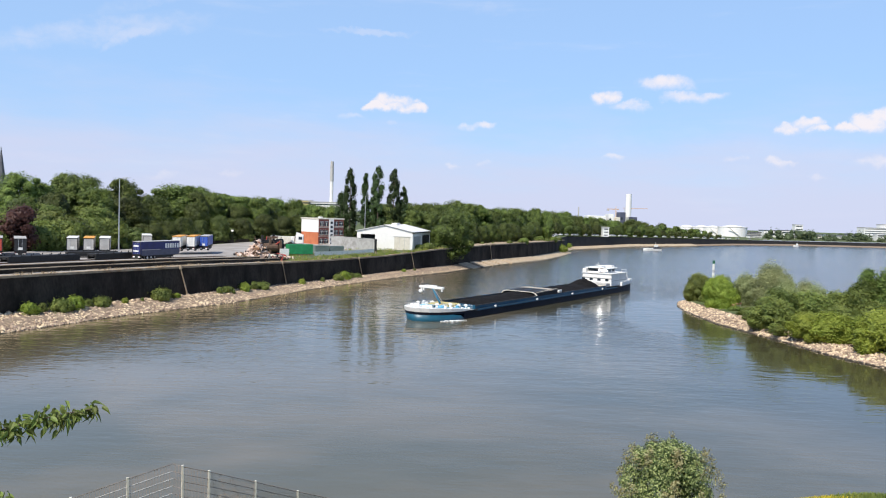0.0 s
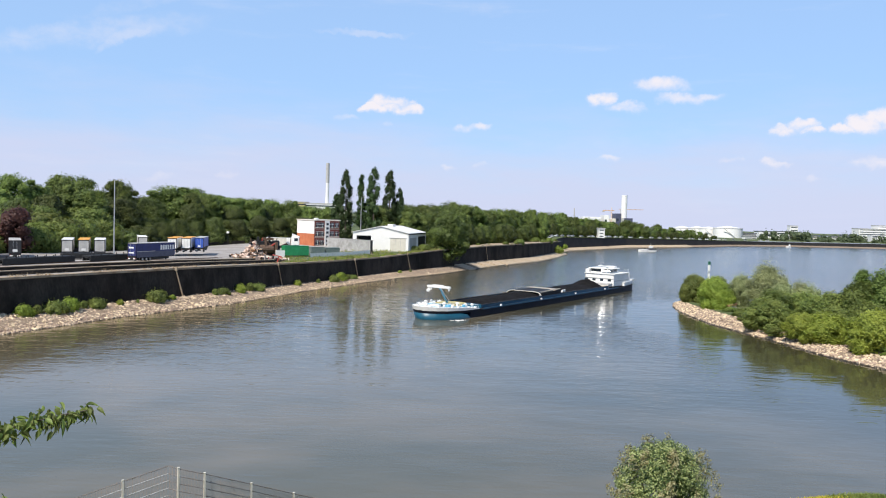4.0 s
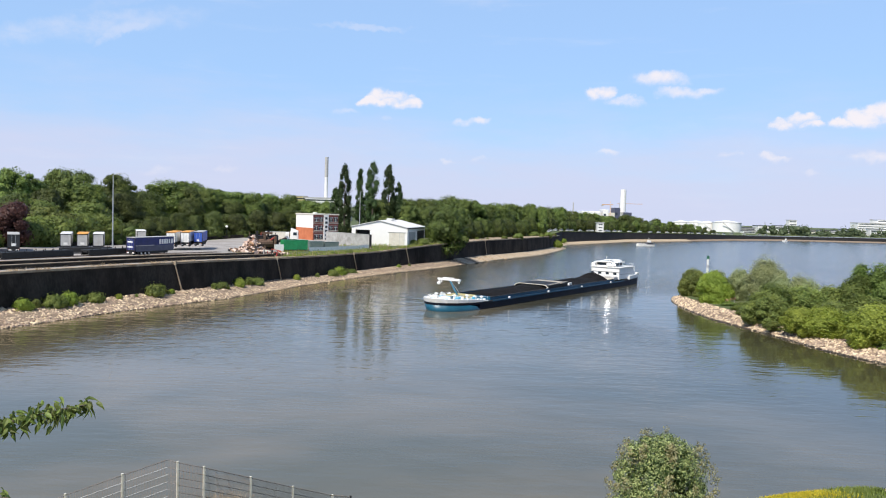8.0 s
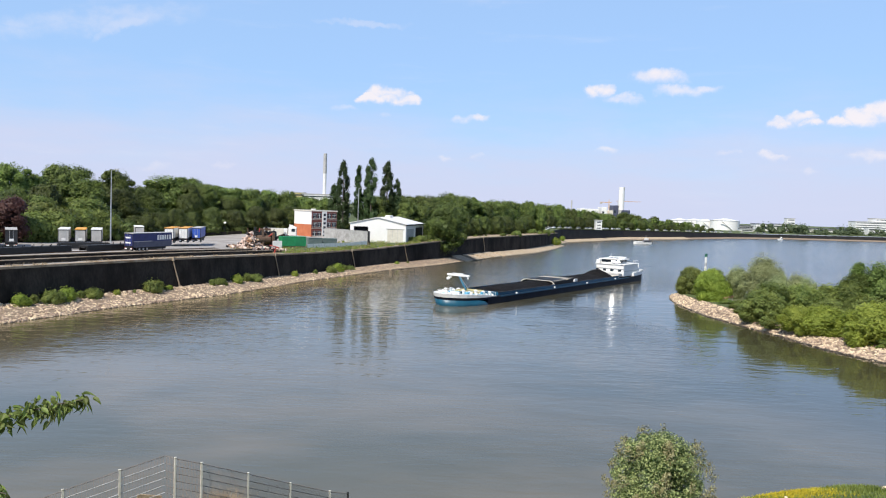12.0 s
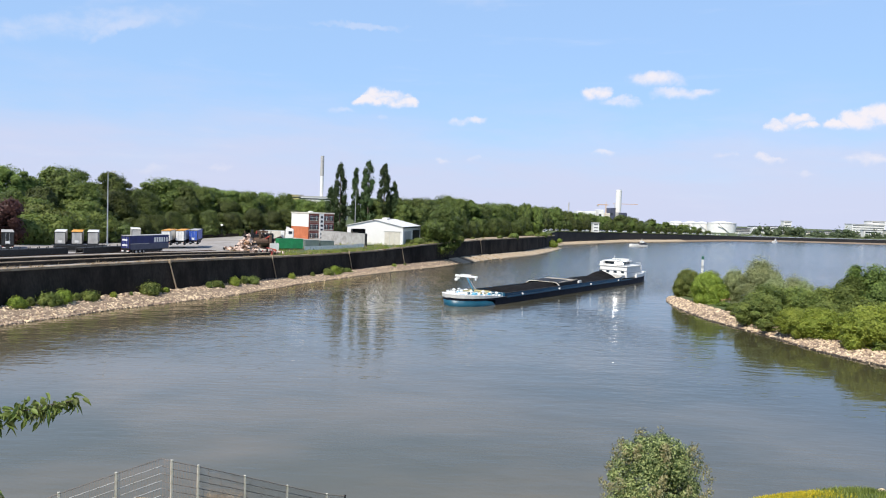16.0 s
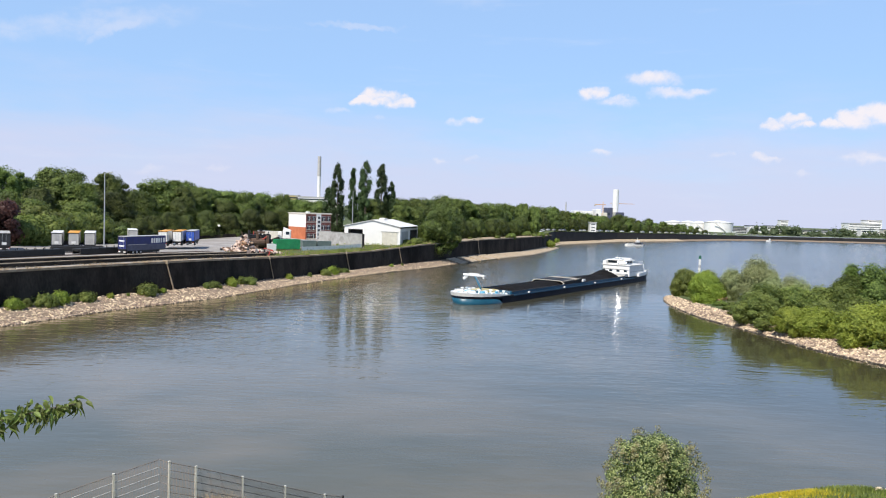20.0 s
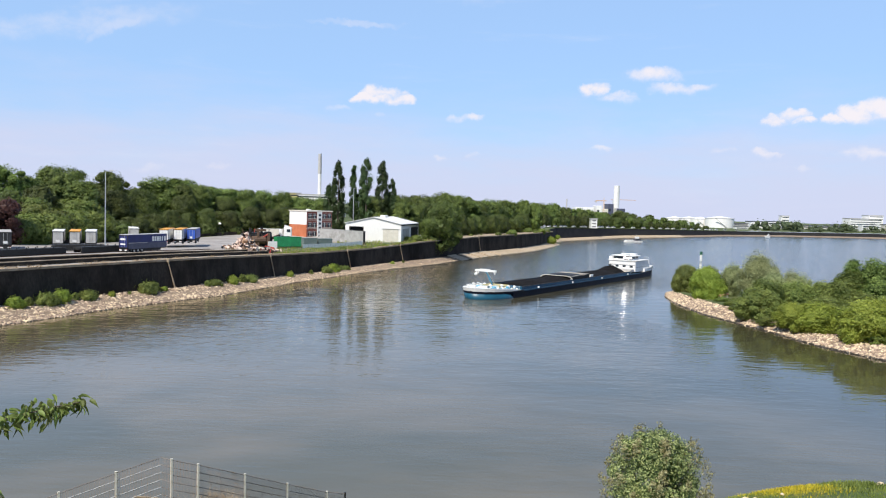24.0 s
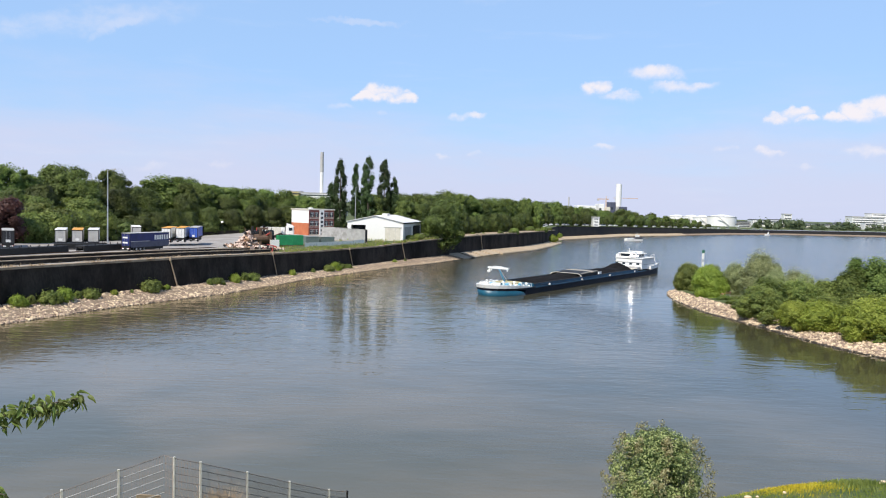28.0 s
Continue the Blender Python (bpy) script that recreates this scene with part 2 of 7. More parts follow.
    g.put(n.inputs["Height"], h)
    g.put(b.inputs["Normal"], n.outputs[0])
    return m


WATER = water_surface()
ASPHALT = surface("yard_paving", (0.28, 0.252, 0.224), (0.40, 0.364, 0.328), 0.15, 0.85, 0.3, grime=(0.20, 0.185, 0.16), grime_amount=0.5)
GRASS = surface("rough_grass", (0.055, 0.085, 0.020), (0.10, 0.12, 0.035), 0.5, 0.9, 0.8, grime=(0.16, 0.14, 0.06), grime_amount=0.5)
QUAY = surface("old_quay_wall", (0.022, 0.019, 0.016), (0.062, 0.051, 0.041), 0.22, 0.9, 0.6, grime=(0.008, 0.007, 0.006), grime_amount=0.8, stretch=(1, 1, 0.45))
COPING = surface("coping_concrete", (0.31, 0.240, 0.160), (0.44, 0.355, 0.255), 0.5, 0.85, 0.4, grime=(0.20, 0.12, 0.06), grime_amount=0.7)
CONCRETE = surface("grey_concrete", (0.33, 0.32, 0.30), (0.45, 0.44, 0.41), 0.6, 0.85, 0.3, grime=(0.16, 0.15, 0.13), grime_amount=0.6)
PAVED_SHORE = surface("paved_shore", (0.40, 0.30, 0.19), (0.52, 0.41, 0.28), 0.5, 0.9, 0.5, grime=(0.26, 0.19, 0.12), grime_amount=0.5)
GRAVEL = surface("shore_gravel", (0.20, 0.145, 0.095), (0.31, 0.23, 0.157), 0.8, 0.95, 0.8)
STONE = surface("rip_rap_stone", (0.355, 0.258, 0.172), (0.570, 0.432, 0.298), 0.8, 0.9, 0.5, vary=0.6, island=True)
RAIL = surface("rusty_steel", (0.13, 0.075, 0.045), (0.20, 0.13, 0.09), 3, 0.7, 0.2, metal=0.3)
DARK = surface("dark_steel", (0.022, 0.022, 0.024), (0.045, 0.043, 0.042), 1.5, 0.6, 0.1)
BLACK_STEEL = surface("sooty_steel", (0.009, 0.009, 0.009), (0.018, 0.017, 0.016), 1.5, 0.7, 0.1)
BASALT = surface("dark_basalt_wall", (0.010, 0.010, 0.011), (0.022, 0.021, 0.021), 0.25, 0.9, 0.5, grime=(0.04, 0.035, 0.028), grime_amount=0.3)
RUBBER = surface("tyre_rubber", (0.015, 0.015, 0.015), (0.03, 0.03, 0.03), 4, 0.8)
WHITE = surface("white_paint", (0.77, 0.75, 0.70), (0.84, 0.82, 0.77), 0.6, 0.45, 0.03, grime=(0.55, 0.53, 0.48), grime_amount=0.35)
CREAM = surface("cream_paint", (0.62, 0.57, 0.46), (0.72, 0.67, 0.56), 0.8, 0.5, 0.03, grime=(0.45, 0.38, 0.28), grime_amount=0.4)
GREY = surface("grey_paint", (0.42, 0.40, 0.37), (0.52, 0.50, 0.46), 0.7, 0.5, 0.03, grime=(0.28, 0.27, 0.25), grime_amount=0.4)
STEEL = surface("galvanised_steel", (0.45, 0.46, 0.46), (0.58, 0.58, 0.57), 3, 0.45, 0.03, metal=0.6)
BLUE = surface("blue_tarpaulin", (0.010, 0.015, 0.095), (0.016, 0.024, 0.135), 0.8, 0.5, 0.05, grime=(0.02, 0.024, 0.07), grime_amount=0.4)
BRIGHT_BLUE = surface("bright_blue_paint", (0.03, 0.09, 0.42), (0.05, 0.12, 0.5), 0.8, 0.45)
NAVY = surface("grey_blue_skirt", (0.05, 0.055, 0.09), (0.08, 0.085, 0.13), 0.8, 0.5)
ORANGE = surface("orange_paint", (0.72, 0.30, 0.03), (0.80, 0.40, 0.06), 0.8, 0.5)
RED = surface("red_paint", (0.34, 0.04, 0.03), (0.45, 0.07, 0.04), 0.8, 0.5)
GREEN = surface("green_paint", (0.02, 0.24, 0.08), (0.03, 0.33, 0.12), 0.8, 0.5, grime=(0.02, 0.12, 0.06), grime_amount=0.4)
DARK_GREEN = surface("dark_green_paint", (0.02, 0.10, 0.055), (0.03, 0.14, 0.08), 0.8, 0.5)
SAGE = surface("dull_sage_paint", (0.11, 0.15, 0.135), (0.16, 0.20, 0.18), 0.8, 0.55, grime=(0.13, 0.14, 0.12), grime_amount=0.4)
TERRACOTTA = surface("terracotta_render", (0.45, 0.13, 0.055), (0.55, 0.18, 0.08), 0.5, 0.85, 0.1)
BRICK = surface("dark_brick", (0.19, 0.055, 0.042), (0.27, 0.085, 0.065), 2.0, 0.85, 0.2)
BRIGHT_WHITE = surface("fresh_white_render", (0.84, 0.81, 0.75), (0.88, 0.85, 0.79), 0.5, 0.6, 0.03, grime=(0.70, 0.66, 0.58), grime_amount=0.25)
ROOF = surface("roof_sheet", (0.74, 0.71, 0.66), (0.82, 0.79, 0.73), 0.3, 0.5, 0.05)
SLATE = surface("slate_roof", (0.07, 0.07, 0.08), (0.12, 0.12, 0.13), 0.6, 0.7)
OCHRE = surface("ochre_paint", (0.50, 0.40, 0.13), (0.60, 0.50, 0.22), 0.8, 0.55, grime=(0.35, 0.27, 0.12), grime_amount=0.4)
SCREEN = surface("clean_glass", (0.02, 0.03, 0.04), (0.03, 0.04, 0.05), 0.5, 0.17)
GLASS = surface("dark_glass", (0.02, 0.03, 0.04), (0.04, 0.05, 0.06), 0.5, 0.16)
HULL = surface("navy_hull", (0.006, 0.0095, 0.019), (0.012, 0.016, 0.028), 0.4, 0.55, 0.05, grime=(0.03, 0.022, 0.018), grime_amount=0.4)
COAMING = surface("blue_coaming", (0.004, 0.070, 0.130), (0.008, 0.095, 0.170), 0.5, 0.5, grime=(0.012, 0.024, 0.05), grime_amount=0.5)
TEAL = surface("teal_bow_paint", (0.005, 0.068, 0.112), (0.008, 0.090, 0.142), 0.5, 0.42, grime=(0.012, 0.07, 0.10), grime_amount=0.4)
SKYBLUE = surface("light_blue_paint", (0.10, 0.38, 0.55), (0.16, 0.45, 0.62), 0.9, 0.45)
COAL = surface("coal", (0.006, 0.0055, 0.005), (0.016, 0.014, 0.013), 0.8, 0.95, 1.0)
SLATE_GREY = surface("slate_grey_paint", (0.014, 0.0145, 0.016), (0.024, 0.024, 0.026), 0.8, 0.5)
for _m in (COAL, QUAY, HULL, DARK, COPING):
    _m.node_tree.nodes["Principled BSDF"].inputs["Specular IOR Level"].default_value = 0.12
WIRE = surface("weathered_wire", (0.13, 0.105, 0.085), (0.21, 0.175, 0.145), 3, 0.6)
RUSTY_WIRE = surface("rusty_wire", (0.26, 0.18, 0.13), (0.36, 0.26, 0.19), 3, 0.7)
FOAM = surface("white_foam", (0.70, 0.70, 0.66), (0.82, 0.82, 0.80), 2.0, 0.8, 0.3)
SALMON = surface("fresh_cut_timber", (0.56, 0.40, 0.31), (0.70, 0.54, 0.44), 1.5, 0.8, 0.1)
TIMBER = surface("sawn_timber", (0.48, 0.27, 0.14), (0.62, 0.40, 0.25), 1.2, 0.8, 0.2)
BARK = surface("bark", (0.07, 0.055, 0.04), (0.12, 0.095, 0.07), 3, 0.9, 0.6)
# LEAF's wide dark-to-light patches put crown shade and lit clumps into the colour
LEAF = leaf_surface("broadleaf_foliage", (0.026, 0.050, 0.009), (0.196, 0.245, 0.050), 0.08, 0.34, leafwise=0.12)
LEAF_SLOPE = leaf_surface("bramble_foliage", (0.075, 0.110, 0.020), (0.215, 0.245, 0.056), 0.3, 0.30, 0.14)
# darker leaf set: shade low in the wood put into the colour
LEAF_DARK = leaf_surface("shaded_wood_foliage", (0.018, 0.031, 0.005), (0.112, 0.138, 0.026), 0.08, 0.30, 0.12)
# muted, bluish leaf colour with the distance haze mixed in
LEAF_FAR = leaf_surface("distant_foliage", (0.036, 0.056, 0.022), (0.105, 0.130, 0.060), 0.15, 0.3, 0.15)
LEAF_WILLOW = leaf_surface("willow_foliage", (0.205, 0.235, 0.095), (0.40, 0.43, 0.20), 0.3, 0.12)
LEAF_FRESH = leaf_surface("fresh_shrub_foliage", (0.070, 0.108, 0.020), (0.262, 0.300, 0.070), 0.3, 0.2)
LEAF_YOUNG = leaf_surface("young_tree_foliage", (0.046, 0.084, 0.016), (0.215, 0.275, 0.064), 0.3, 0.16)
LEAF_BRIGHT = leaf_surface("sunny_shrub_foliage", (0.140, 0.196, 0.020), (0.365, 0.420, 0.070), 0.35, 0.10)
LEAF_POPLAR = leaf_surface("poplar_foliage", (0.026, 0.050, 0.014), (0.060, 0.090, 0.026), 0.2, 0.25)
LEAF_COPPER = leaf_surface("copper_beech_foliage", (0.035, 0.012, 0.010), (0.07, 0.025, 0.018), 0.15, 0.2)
# light ends of LEAF_BUSH and LEAF_CHERRY also hold painted leaf highlights
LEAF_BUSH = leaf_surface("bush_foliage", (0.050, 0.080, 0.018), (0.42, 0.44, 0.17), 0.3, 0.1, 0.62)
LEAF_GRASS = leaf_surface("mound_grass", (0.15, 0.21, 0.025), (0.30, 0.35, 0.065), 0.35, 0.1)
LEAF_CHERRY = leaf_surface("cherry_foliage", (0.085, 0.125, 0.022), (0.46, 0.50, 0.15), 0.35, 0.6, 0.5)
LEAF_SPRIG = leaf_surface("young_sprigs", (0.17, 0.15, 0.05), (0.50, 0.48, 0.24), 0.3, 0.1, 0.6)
YELLOW = leaf_surface("yellow_flowers", (0.55, 0.42, 0.02), (0.70, 0.60, 0.05), 0.2, 0.2)
# wet stone, darkened further for the shadow line at the water's edge
WET_SHADED_STONE = surface("wet_stone", (0.030, 0.022, 0.014), (0.070, 0.050, 0.032), 0.8, 0.45, 0.4, vary=0.3, island=True)
TAN = surface("tan_hatch_paint", (0.36, 0.31, 0.24), (0.46, 0.41, 0.33), 0.8, 0.6, 0.03, grime=(0.24, 0.20, 0.15), grime_amount=0.5)
SUN_GLASS = surface("coated_glass", (0.32, 0.33, 0.35), (0.36, 0.37, 0.39), 0.5, 0.21, metal=0.6)
EARTH = surface("dry_earth", (0.34, 0.25, 0.15), (0.46, 0.35, 0.22), 1.5, 0.95, 0.5)


# ---- building blocks ----
def part(name, bm, material, parent=None, label="", smooth=False):
    """Links a bmesh as ONE mesh object under a thing or a part."""
    me = bpy.data.meshes.new(name)
    bm.to_mesh(me)
    bm.free()
    me.materials.append(material)
    if smooth:
        me.shade_smooth()
    ob = new(name, me)
    ob.parent = parent
    if label:
        ob["label"] = label
    return ob


def shared(name, mesh, parent, m=None):
    """One more object on a mesh that exists already."""
    ob = new(name, mesh)
    ob.parent = parent
    if m is not None:
        ob.matrix_basis = m
    return ob


def thing(name, label, category, m=None, group="", kind=""):
    ob = tagged(new(name), label, category, group, kind)
    if m is not None:
        ob.matrix_basis = m
    return ob


def box(x0, x1, y0, y1, z0, z1, bevel=0.0, bm=None):
    bm = bm or bmesh.new()
    r = bmesh.ops.create_cube(bm, size=1.0)
    bmesh.ops.transform(bm, matrix=Matrix.Translation(((x0 + x1) / 2, (y0 + y1) / 2, (z0 + z1) / 2)) @ Matrix.Diagonal((x1 - x0, y1 - y0, z1 - z0, 1)), verts=r["verts"])
    if bevel:
        es = {e for v in r["verts"] for e in v.link_edges}
        bmesh.ops.bevel(bm, geom=list(es), offset=bevel, segments=1, affect="EDGES")
    return bm


def tube(p, q, r0, r1=None, n=8, bm=None):
    """A rod from p to q."""
    bm = bm or bmesh.new()
    p, q = Vector(p), Vector(q)
    d = q - p
    r = bmesh.ops.create_cone(bm, cap_ends=True, segments=n, radius1=r0, radius2=r0 if r1 is None else r1, depth=d.length)
    bmesh.ops.transform(bm, matrix=Matrix.Translation((p + q) / 2) @ d.to_track_quat("Z", "Y").to_matrix().to_4x4(), verts=r["verts"])
    return bm


def ball(c, r, sub=1, squash=(1, 1, 1), bm=None):
    bm = bm or bmesh.new()
    s = bmesh.ops.create_icosphere(bm, subdivisions=sub, radius=1.0)
    bmesh.ops.transform(bm, matrix=Matrix.Translation(c) @ Matrix.Diagonal((r * squash[0], r * squash[1], r * squash[2], 1)), verts=s["verts"])
    return bm


def loft(sections, bm=None, close=True):
    """Skin over equal-length rings of points."""
    bm = bm or bmesh.new()
    rings = [[bm.verts.new(p) for p in s] for s in sections]
    for a, b in zip(rings[:-1], rings[1:]):
        n = len(a)
        for i in range(n if close else n - 1):
            j = (i + 1) % n
            bm.faces.new((a[i], a[j], b[j], b[i]))
    if close:
        bm.faces.new(list(reversed(rings[0])))
        bm.faces.new(rings[-1])
    bmesh.ops.recalc_face_normals(bm, faces=bm.faces)
    return bm


def grid_mesh(name, rows, material, smooth=True):
    """A sheet through rows of points."""
    v = [p for r in rows for p in r]
    n = len(rows[0])
    f = [(i * n + j, i * n + j + 1, (i + 1) * n + j + 1, (i + 1) * n + j) for i in range(len(rows) - 1) for j in range(n - 1)]
    me = bpy.data.meshes.new(name)
    me.from_pydata(v, [], f)
    me.materials.append(material)
    if smooth:
        me.shade_smooth()
    return new(name, me)


def put_numpy(name, verts, quads, material):
    me = bpy.data.meshes.new(name)
    me.from_pydata(verts.reshape(-1, 3).tolist(), [], quads.tolist())
    me.materials.append(material)
    me.update()
    return me


# ---- plan of the far bank: the quay wall's line, its top and the shore's upper edge ----
WALL = [(-430, -600), (-150, -40), (-104, 62), (-77.2, 124.5), (-68.7, 146.5), (-54.1, 172.4), (-44.2, 200.8), (-35.1, 223), (-20.8, 255), (-6, 281.6),
        (17.6, 338.3), (41.6, 385), (56.3, 424.5), (70, 471), (64, 473.5), (80, 525), (108, 567), (147, 628), (197, 672), (281, 762), (361, 812), (464, 832), (640, 850), (1500, 900), (3600, 1000)]
TOPS = [8, 8, 8, 8.3, 8.0, 8.0, 7.2, 6.8, 6.8, 8.0, 8.4, 8.5, 8.2, 7.8, 8.0, 9.0, 8.3, 7.4, 6.7, 5.0, 4.7, 5.2, 5.2, 5, 5]
FOOT = [1.8, 1.8, 1.8, 2.0, 1.9, 1.9, 1.4, 1.2, 1.4, 1.7, 1.2, 1.2, 1.0, 1.0, 1.2, 1.2, 1.2, 1.2, 1.2, 1.2, 1.2, 1.3, 1.3, 1, 1]
BEACH = [8, 8, 8, 8, 8, 7.2, 6.6, 6, 6, 6, 6, 6, 5, 4.5, 4.5, 4.5, 5, 5, 5, 6, 7, 8, 8, 10, 10]
_y = [p[1] for p in WALL]


def normal_at(i):
    a, b = Vector(WALL[max(i - 1, 0)]), Vector(WALL[min(i + 1, len(WALL) - 1)])
    d = (b - a).normalized()
    return Vector((-d.y, d.x))


NORMS = [normal_at(i) for i in range(len(WALL))]


def bank(y, off=0.0):
    """The point of the quay's line at y, moved off metres inland (towards the water when negative)."""
    x = np.interp(y, _y, [p[0] for p in WALL])
    n = Vector((np.interp(y, _y, [v.x for v in NORMS]), np.interp(y, _y, [v.y for v in NORMS]))).normalized()
    return Vector((float(x), float(y))) + off * n


def along(y):
    """The quay's direction at y, as an angle in degrees."""
    n = Vector((np.interp(y, _y, [v.x for v in NORMS]), np.interp(y, _y, [v.y for v in NORMS])))
    return math.degrees(math.atan2(-n.x, n.y))


def top_at(y):
    return float(np.interp(y, _y, TOPS))


def berm(y):
    """How far the wooded slope behind the yard rises."""
    return float(np.interp(y, [-100, 60, 280, 330, 400, 5000], [5, 5.5, 5.5, 2.0, 0.5, 0.5]))


def yard_depth(y):
    return float(np.interp(y, [-100, 130, 200, 260, 310, 350, 5000], [62, 62, 68, 80, 70, 30, 30]))


def fine_line():
    ys = []
    for a, b in zip(_y[:-1], _y[1:]):
        n = max(1, min(8, int((b - a) / 9)))
        ys += [a + (b - a) * k / n for k in range(n)]
    return ys + [_y[-1]]


LINE = fine_line()


def build_ground():
    rows = [[], [], [], [], [], [], []]
    for y in LINE:
        z, d, h = top_at(y), yard_depth(y), berm(y)
        for r, off, up in zip(rows, (0.0, 12.0, d, d + 13, d + 60, 420, 3000), (0, 0, 0, h, h + 0.5, h * 0.5, float(np.interp(y, [500, 760], [2, -16])))):
            p = bank(y, off)
            r.append((p.x, p.y, z + up))
    ob = grid_mesh("ground", rows, GRASS, False)
    tagged(ob, "grassy land behind the quay reaching the horizon", "ground", kind="structure")
    # paved yard between the quay and the wooded slope
    rows = [[], []]
    for y in LINE:
        if 20 < y < 335:
            for r, off in zip(rows, (float(np.interp(y, [205, 222], [1.6, 22.0])), yard_depth(y) - 0.6)):
                p = bank(y, off)
                r.append((p.x, p.y, top_at(y) + 0.03))
    tagged(grid_mesh("pavement_yard", rows, ASPHALT, False), "pale grey worn paving of the harbour yard", "pavement", kind="structure")
    rows = [[], []]
    for y in LINE:
        if 296 < y < 471.5:
            for r, off in zip(rows, (1.5, 15.0)):
                p = bank(y, off)
                r.append((p.x, p.y, top_at(y) + 0.04))
    tagged(grid_mesh("pavement_upstream", rows, COPING, False), "tan dusty paving along the upstream quay", "pavement", kind="structure")
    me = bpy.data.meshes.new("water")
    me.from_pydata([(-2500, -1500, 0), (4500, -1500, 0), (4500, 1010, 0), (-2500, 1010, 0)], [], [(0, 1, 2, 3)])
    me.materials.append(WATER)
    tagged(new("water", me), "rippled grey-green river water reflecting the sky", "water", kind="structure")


def build_quay():
    # wall face, in one body with a slight batter
    lo, hi, back = [], [], []
    for y in LINE:
        a, b, c = bank(y, -0.35), bank(y, 0.0), bank(y, 0.9)
        z = top_at(y)
        lo.append((a.x, a.y, -0.5))
        hi.append((b.x, b.y, z - 0.35))
        back.append((c.x, c.y, z - 0.35))
    cutoff = next(i for i, y in enumerate(LINE) if y > 474)
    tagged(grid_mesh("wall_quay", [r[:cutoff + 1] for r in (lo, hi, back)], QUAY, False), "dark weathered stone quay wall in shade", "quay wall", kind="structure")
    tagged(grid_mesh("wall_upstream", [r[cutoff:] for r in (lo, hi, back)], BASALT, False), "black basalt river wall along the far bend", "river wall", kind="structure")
    rows = [[], [], [], []]
    for y in LINE:
        if -60 < y < 471.5:
            for r, (off, up) in zip(rows, ((-0.22, -0.36), (-0.22, 0.06), (1.5, 0.06), (1.5, -0.2))):
                p = bank(y, off)
                r.append((p.x, p.y, top_at(y) + up))
    tagged(grid_mesh("trim_coping", rows, COPING, False), "tan concrete coping along the quay's edge, stained by rust", "coping", kind="structure")
    # two low steps behind the coping, along the railway stretch only
    # step faces have their shade in the dark wall colour, caps stay pale
    for name, o0, h in (("wall_parapet", 3.4, 0.75), ("wall_step", 11.5, 0.8)):
        rows = [[], []]
        cap = [[], [], [], []]
        for y in np.arange(60, 206, 4.0):
            o = o0 * float(np.interp(y, [60, 150, 206], [1, 1, 0.8]))
            for r, (off, up) in zip(rows, ((o, 0.0), (o, h))):
                p = bank(float(y), off)
                r.append((p.x, p.y, top_at(y) + up))
            for r, (off, up) in zip(cap, ((o - 0.06, h), (o - 0.06, h + 0.14), (o + 0.7, h + 0.14), (o + 0.7, 0.0))):
                p = bank(float(y), off)
                r.append((p.x, p.y, top_at(y) + up))
        tagged(grid_mesh(name, rows, QUAY, False), "low concrete step along the quay track, its face darkened for shade", "low wall", kind="structure")
        tagged(grid_mesh("trim_" + name[5:], cap, COPING, False), "tan concrete cap of the low step", "coping", kind="structure")
    # wall at the yard's back
    rows = [[], [], [], []]
    for y in np.arange(60, 300, 6.0):
        for r, (o, up) in zip(rows, ((0.0, 0.0), (0.0, 1.2), (0.4, 1.2), (0.4, 0.0))):
            p = bank(float(y), yard_depth(y) - 0.5 + o)
            r.append((p.x, p.y, top_at(y) + up))
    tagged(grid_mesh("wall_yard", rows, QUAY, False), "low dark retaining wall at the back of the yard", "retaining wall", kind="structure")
    for off in (25.3, 26.74):
        rows = [[], [], [], []]
        for y in np.arange(60, 212, 5.0):
            for r, (o, up) in zip(rows, ((0.0, 0.0), (0.0, 0.17), (0.08, 0.17), (0.08, 0.0))):
                p = bank(float(y), off + o)
                r.append((p.x, p.y, top_at(y) + up))
        tagged(grid_mesh("rail", rows, RAIL, False), "rusty railway rail laid along the quay", "rail", group="rails on the quay", kind="structure")
    # shore below the wall
    rows = [[], [], [], []]
    for y in LINE:
        b = float(np.interp(y, _y, BEACH))
        f = float(np.interp(y, _y, FOOT))
        for r, (off, z) in zip(rows, ((0.2, f), (-b * 0.5, f * 0.6), (-b, 0.02), (-b - 8, -1.6))):
            p = bank(y, off)
            r.append((p.x, p.y, z))
    tagged(grid_mesh("shore", rows, GRAVEL), "pale gravel and stone shore at the foot of the quay", "shore", kind="structure")

    # stone-paved revetment further up, beginning with an upright step, and sloping ribs before it
    rows = [[], [], [], []]
    for y in [347.0, 347.4] + list(np.arange(352, 700, 6.0)):
        b = float(np.interp(y, _y, BEACH)) + 0.5
        lift = 0.0 if y == 347.0 else 1.0
        for r, (off, z) in zip(rows, ((0.1, 1.75), (-b * 0.5, 1.0), (-b, 0.35), (-b - 0.4, -0.6))):
            p = bank(y, off)
            r.append((p.x, p.y, z * lift - 0.5 * (1 - lift)))
    tagged(grid_mesh("shore_revetment", rows, PAVED_SHORE, False), "pale stone-paved revetment along the upstream shore", "revetment", kind="structure")
    for y in (304.0, 315.5, 326.0, 336.5):
        sec = []
        for off, w, z in ((-0.2, 8.6, 1.9), (-6.6, 7.6, 0.25)):
            p, q = bank(y, off), bank(y + w, off)
            sec.append([(p.x, p.y, -0.4), (q.x, q.y, -0.4), (q.x, q.y, z), (p.x, p.y, z)])
        o = tagged(new("stone_groyne"), "pale sloping stone groyne at the foot of the wall", "groyne", "groynes on the shore")
        part("paving", loft(sec), PAVED_SHORE, o)


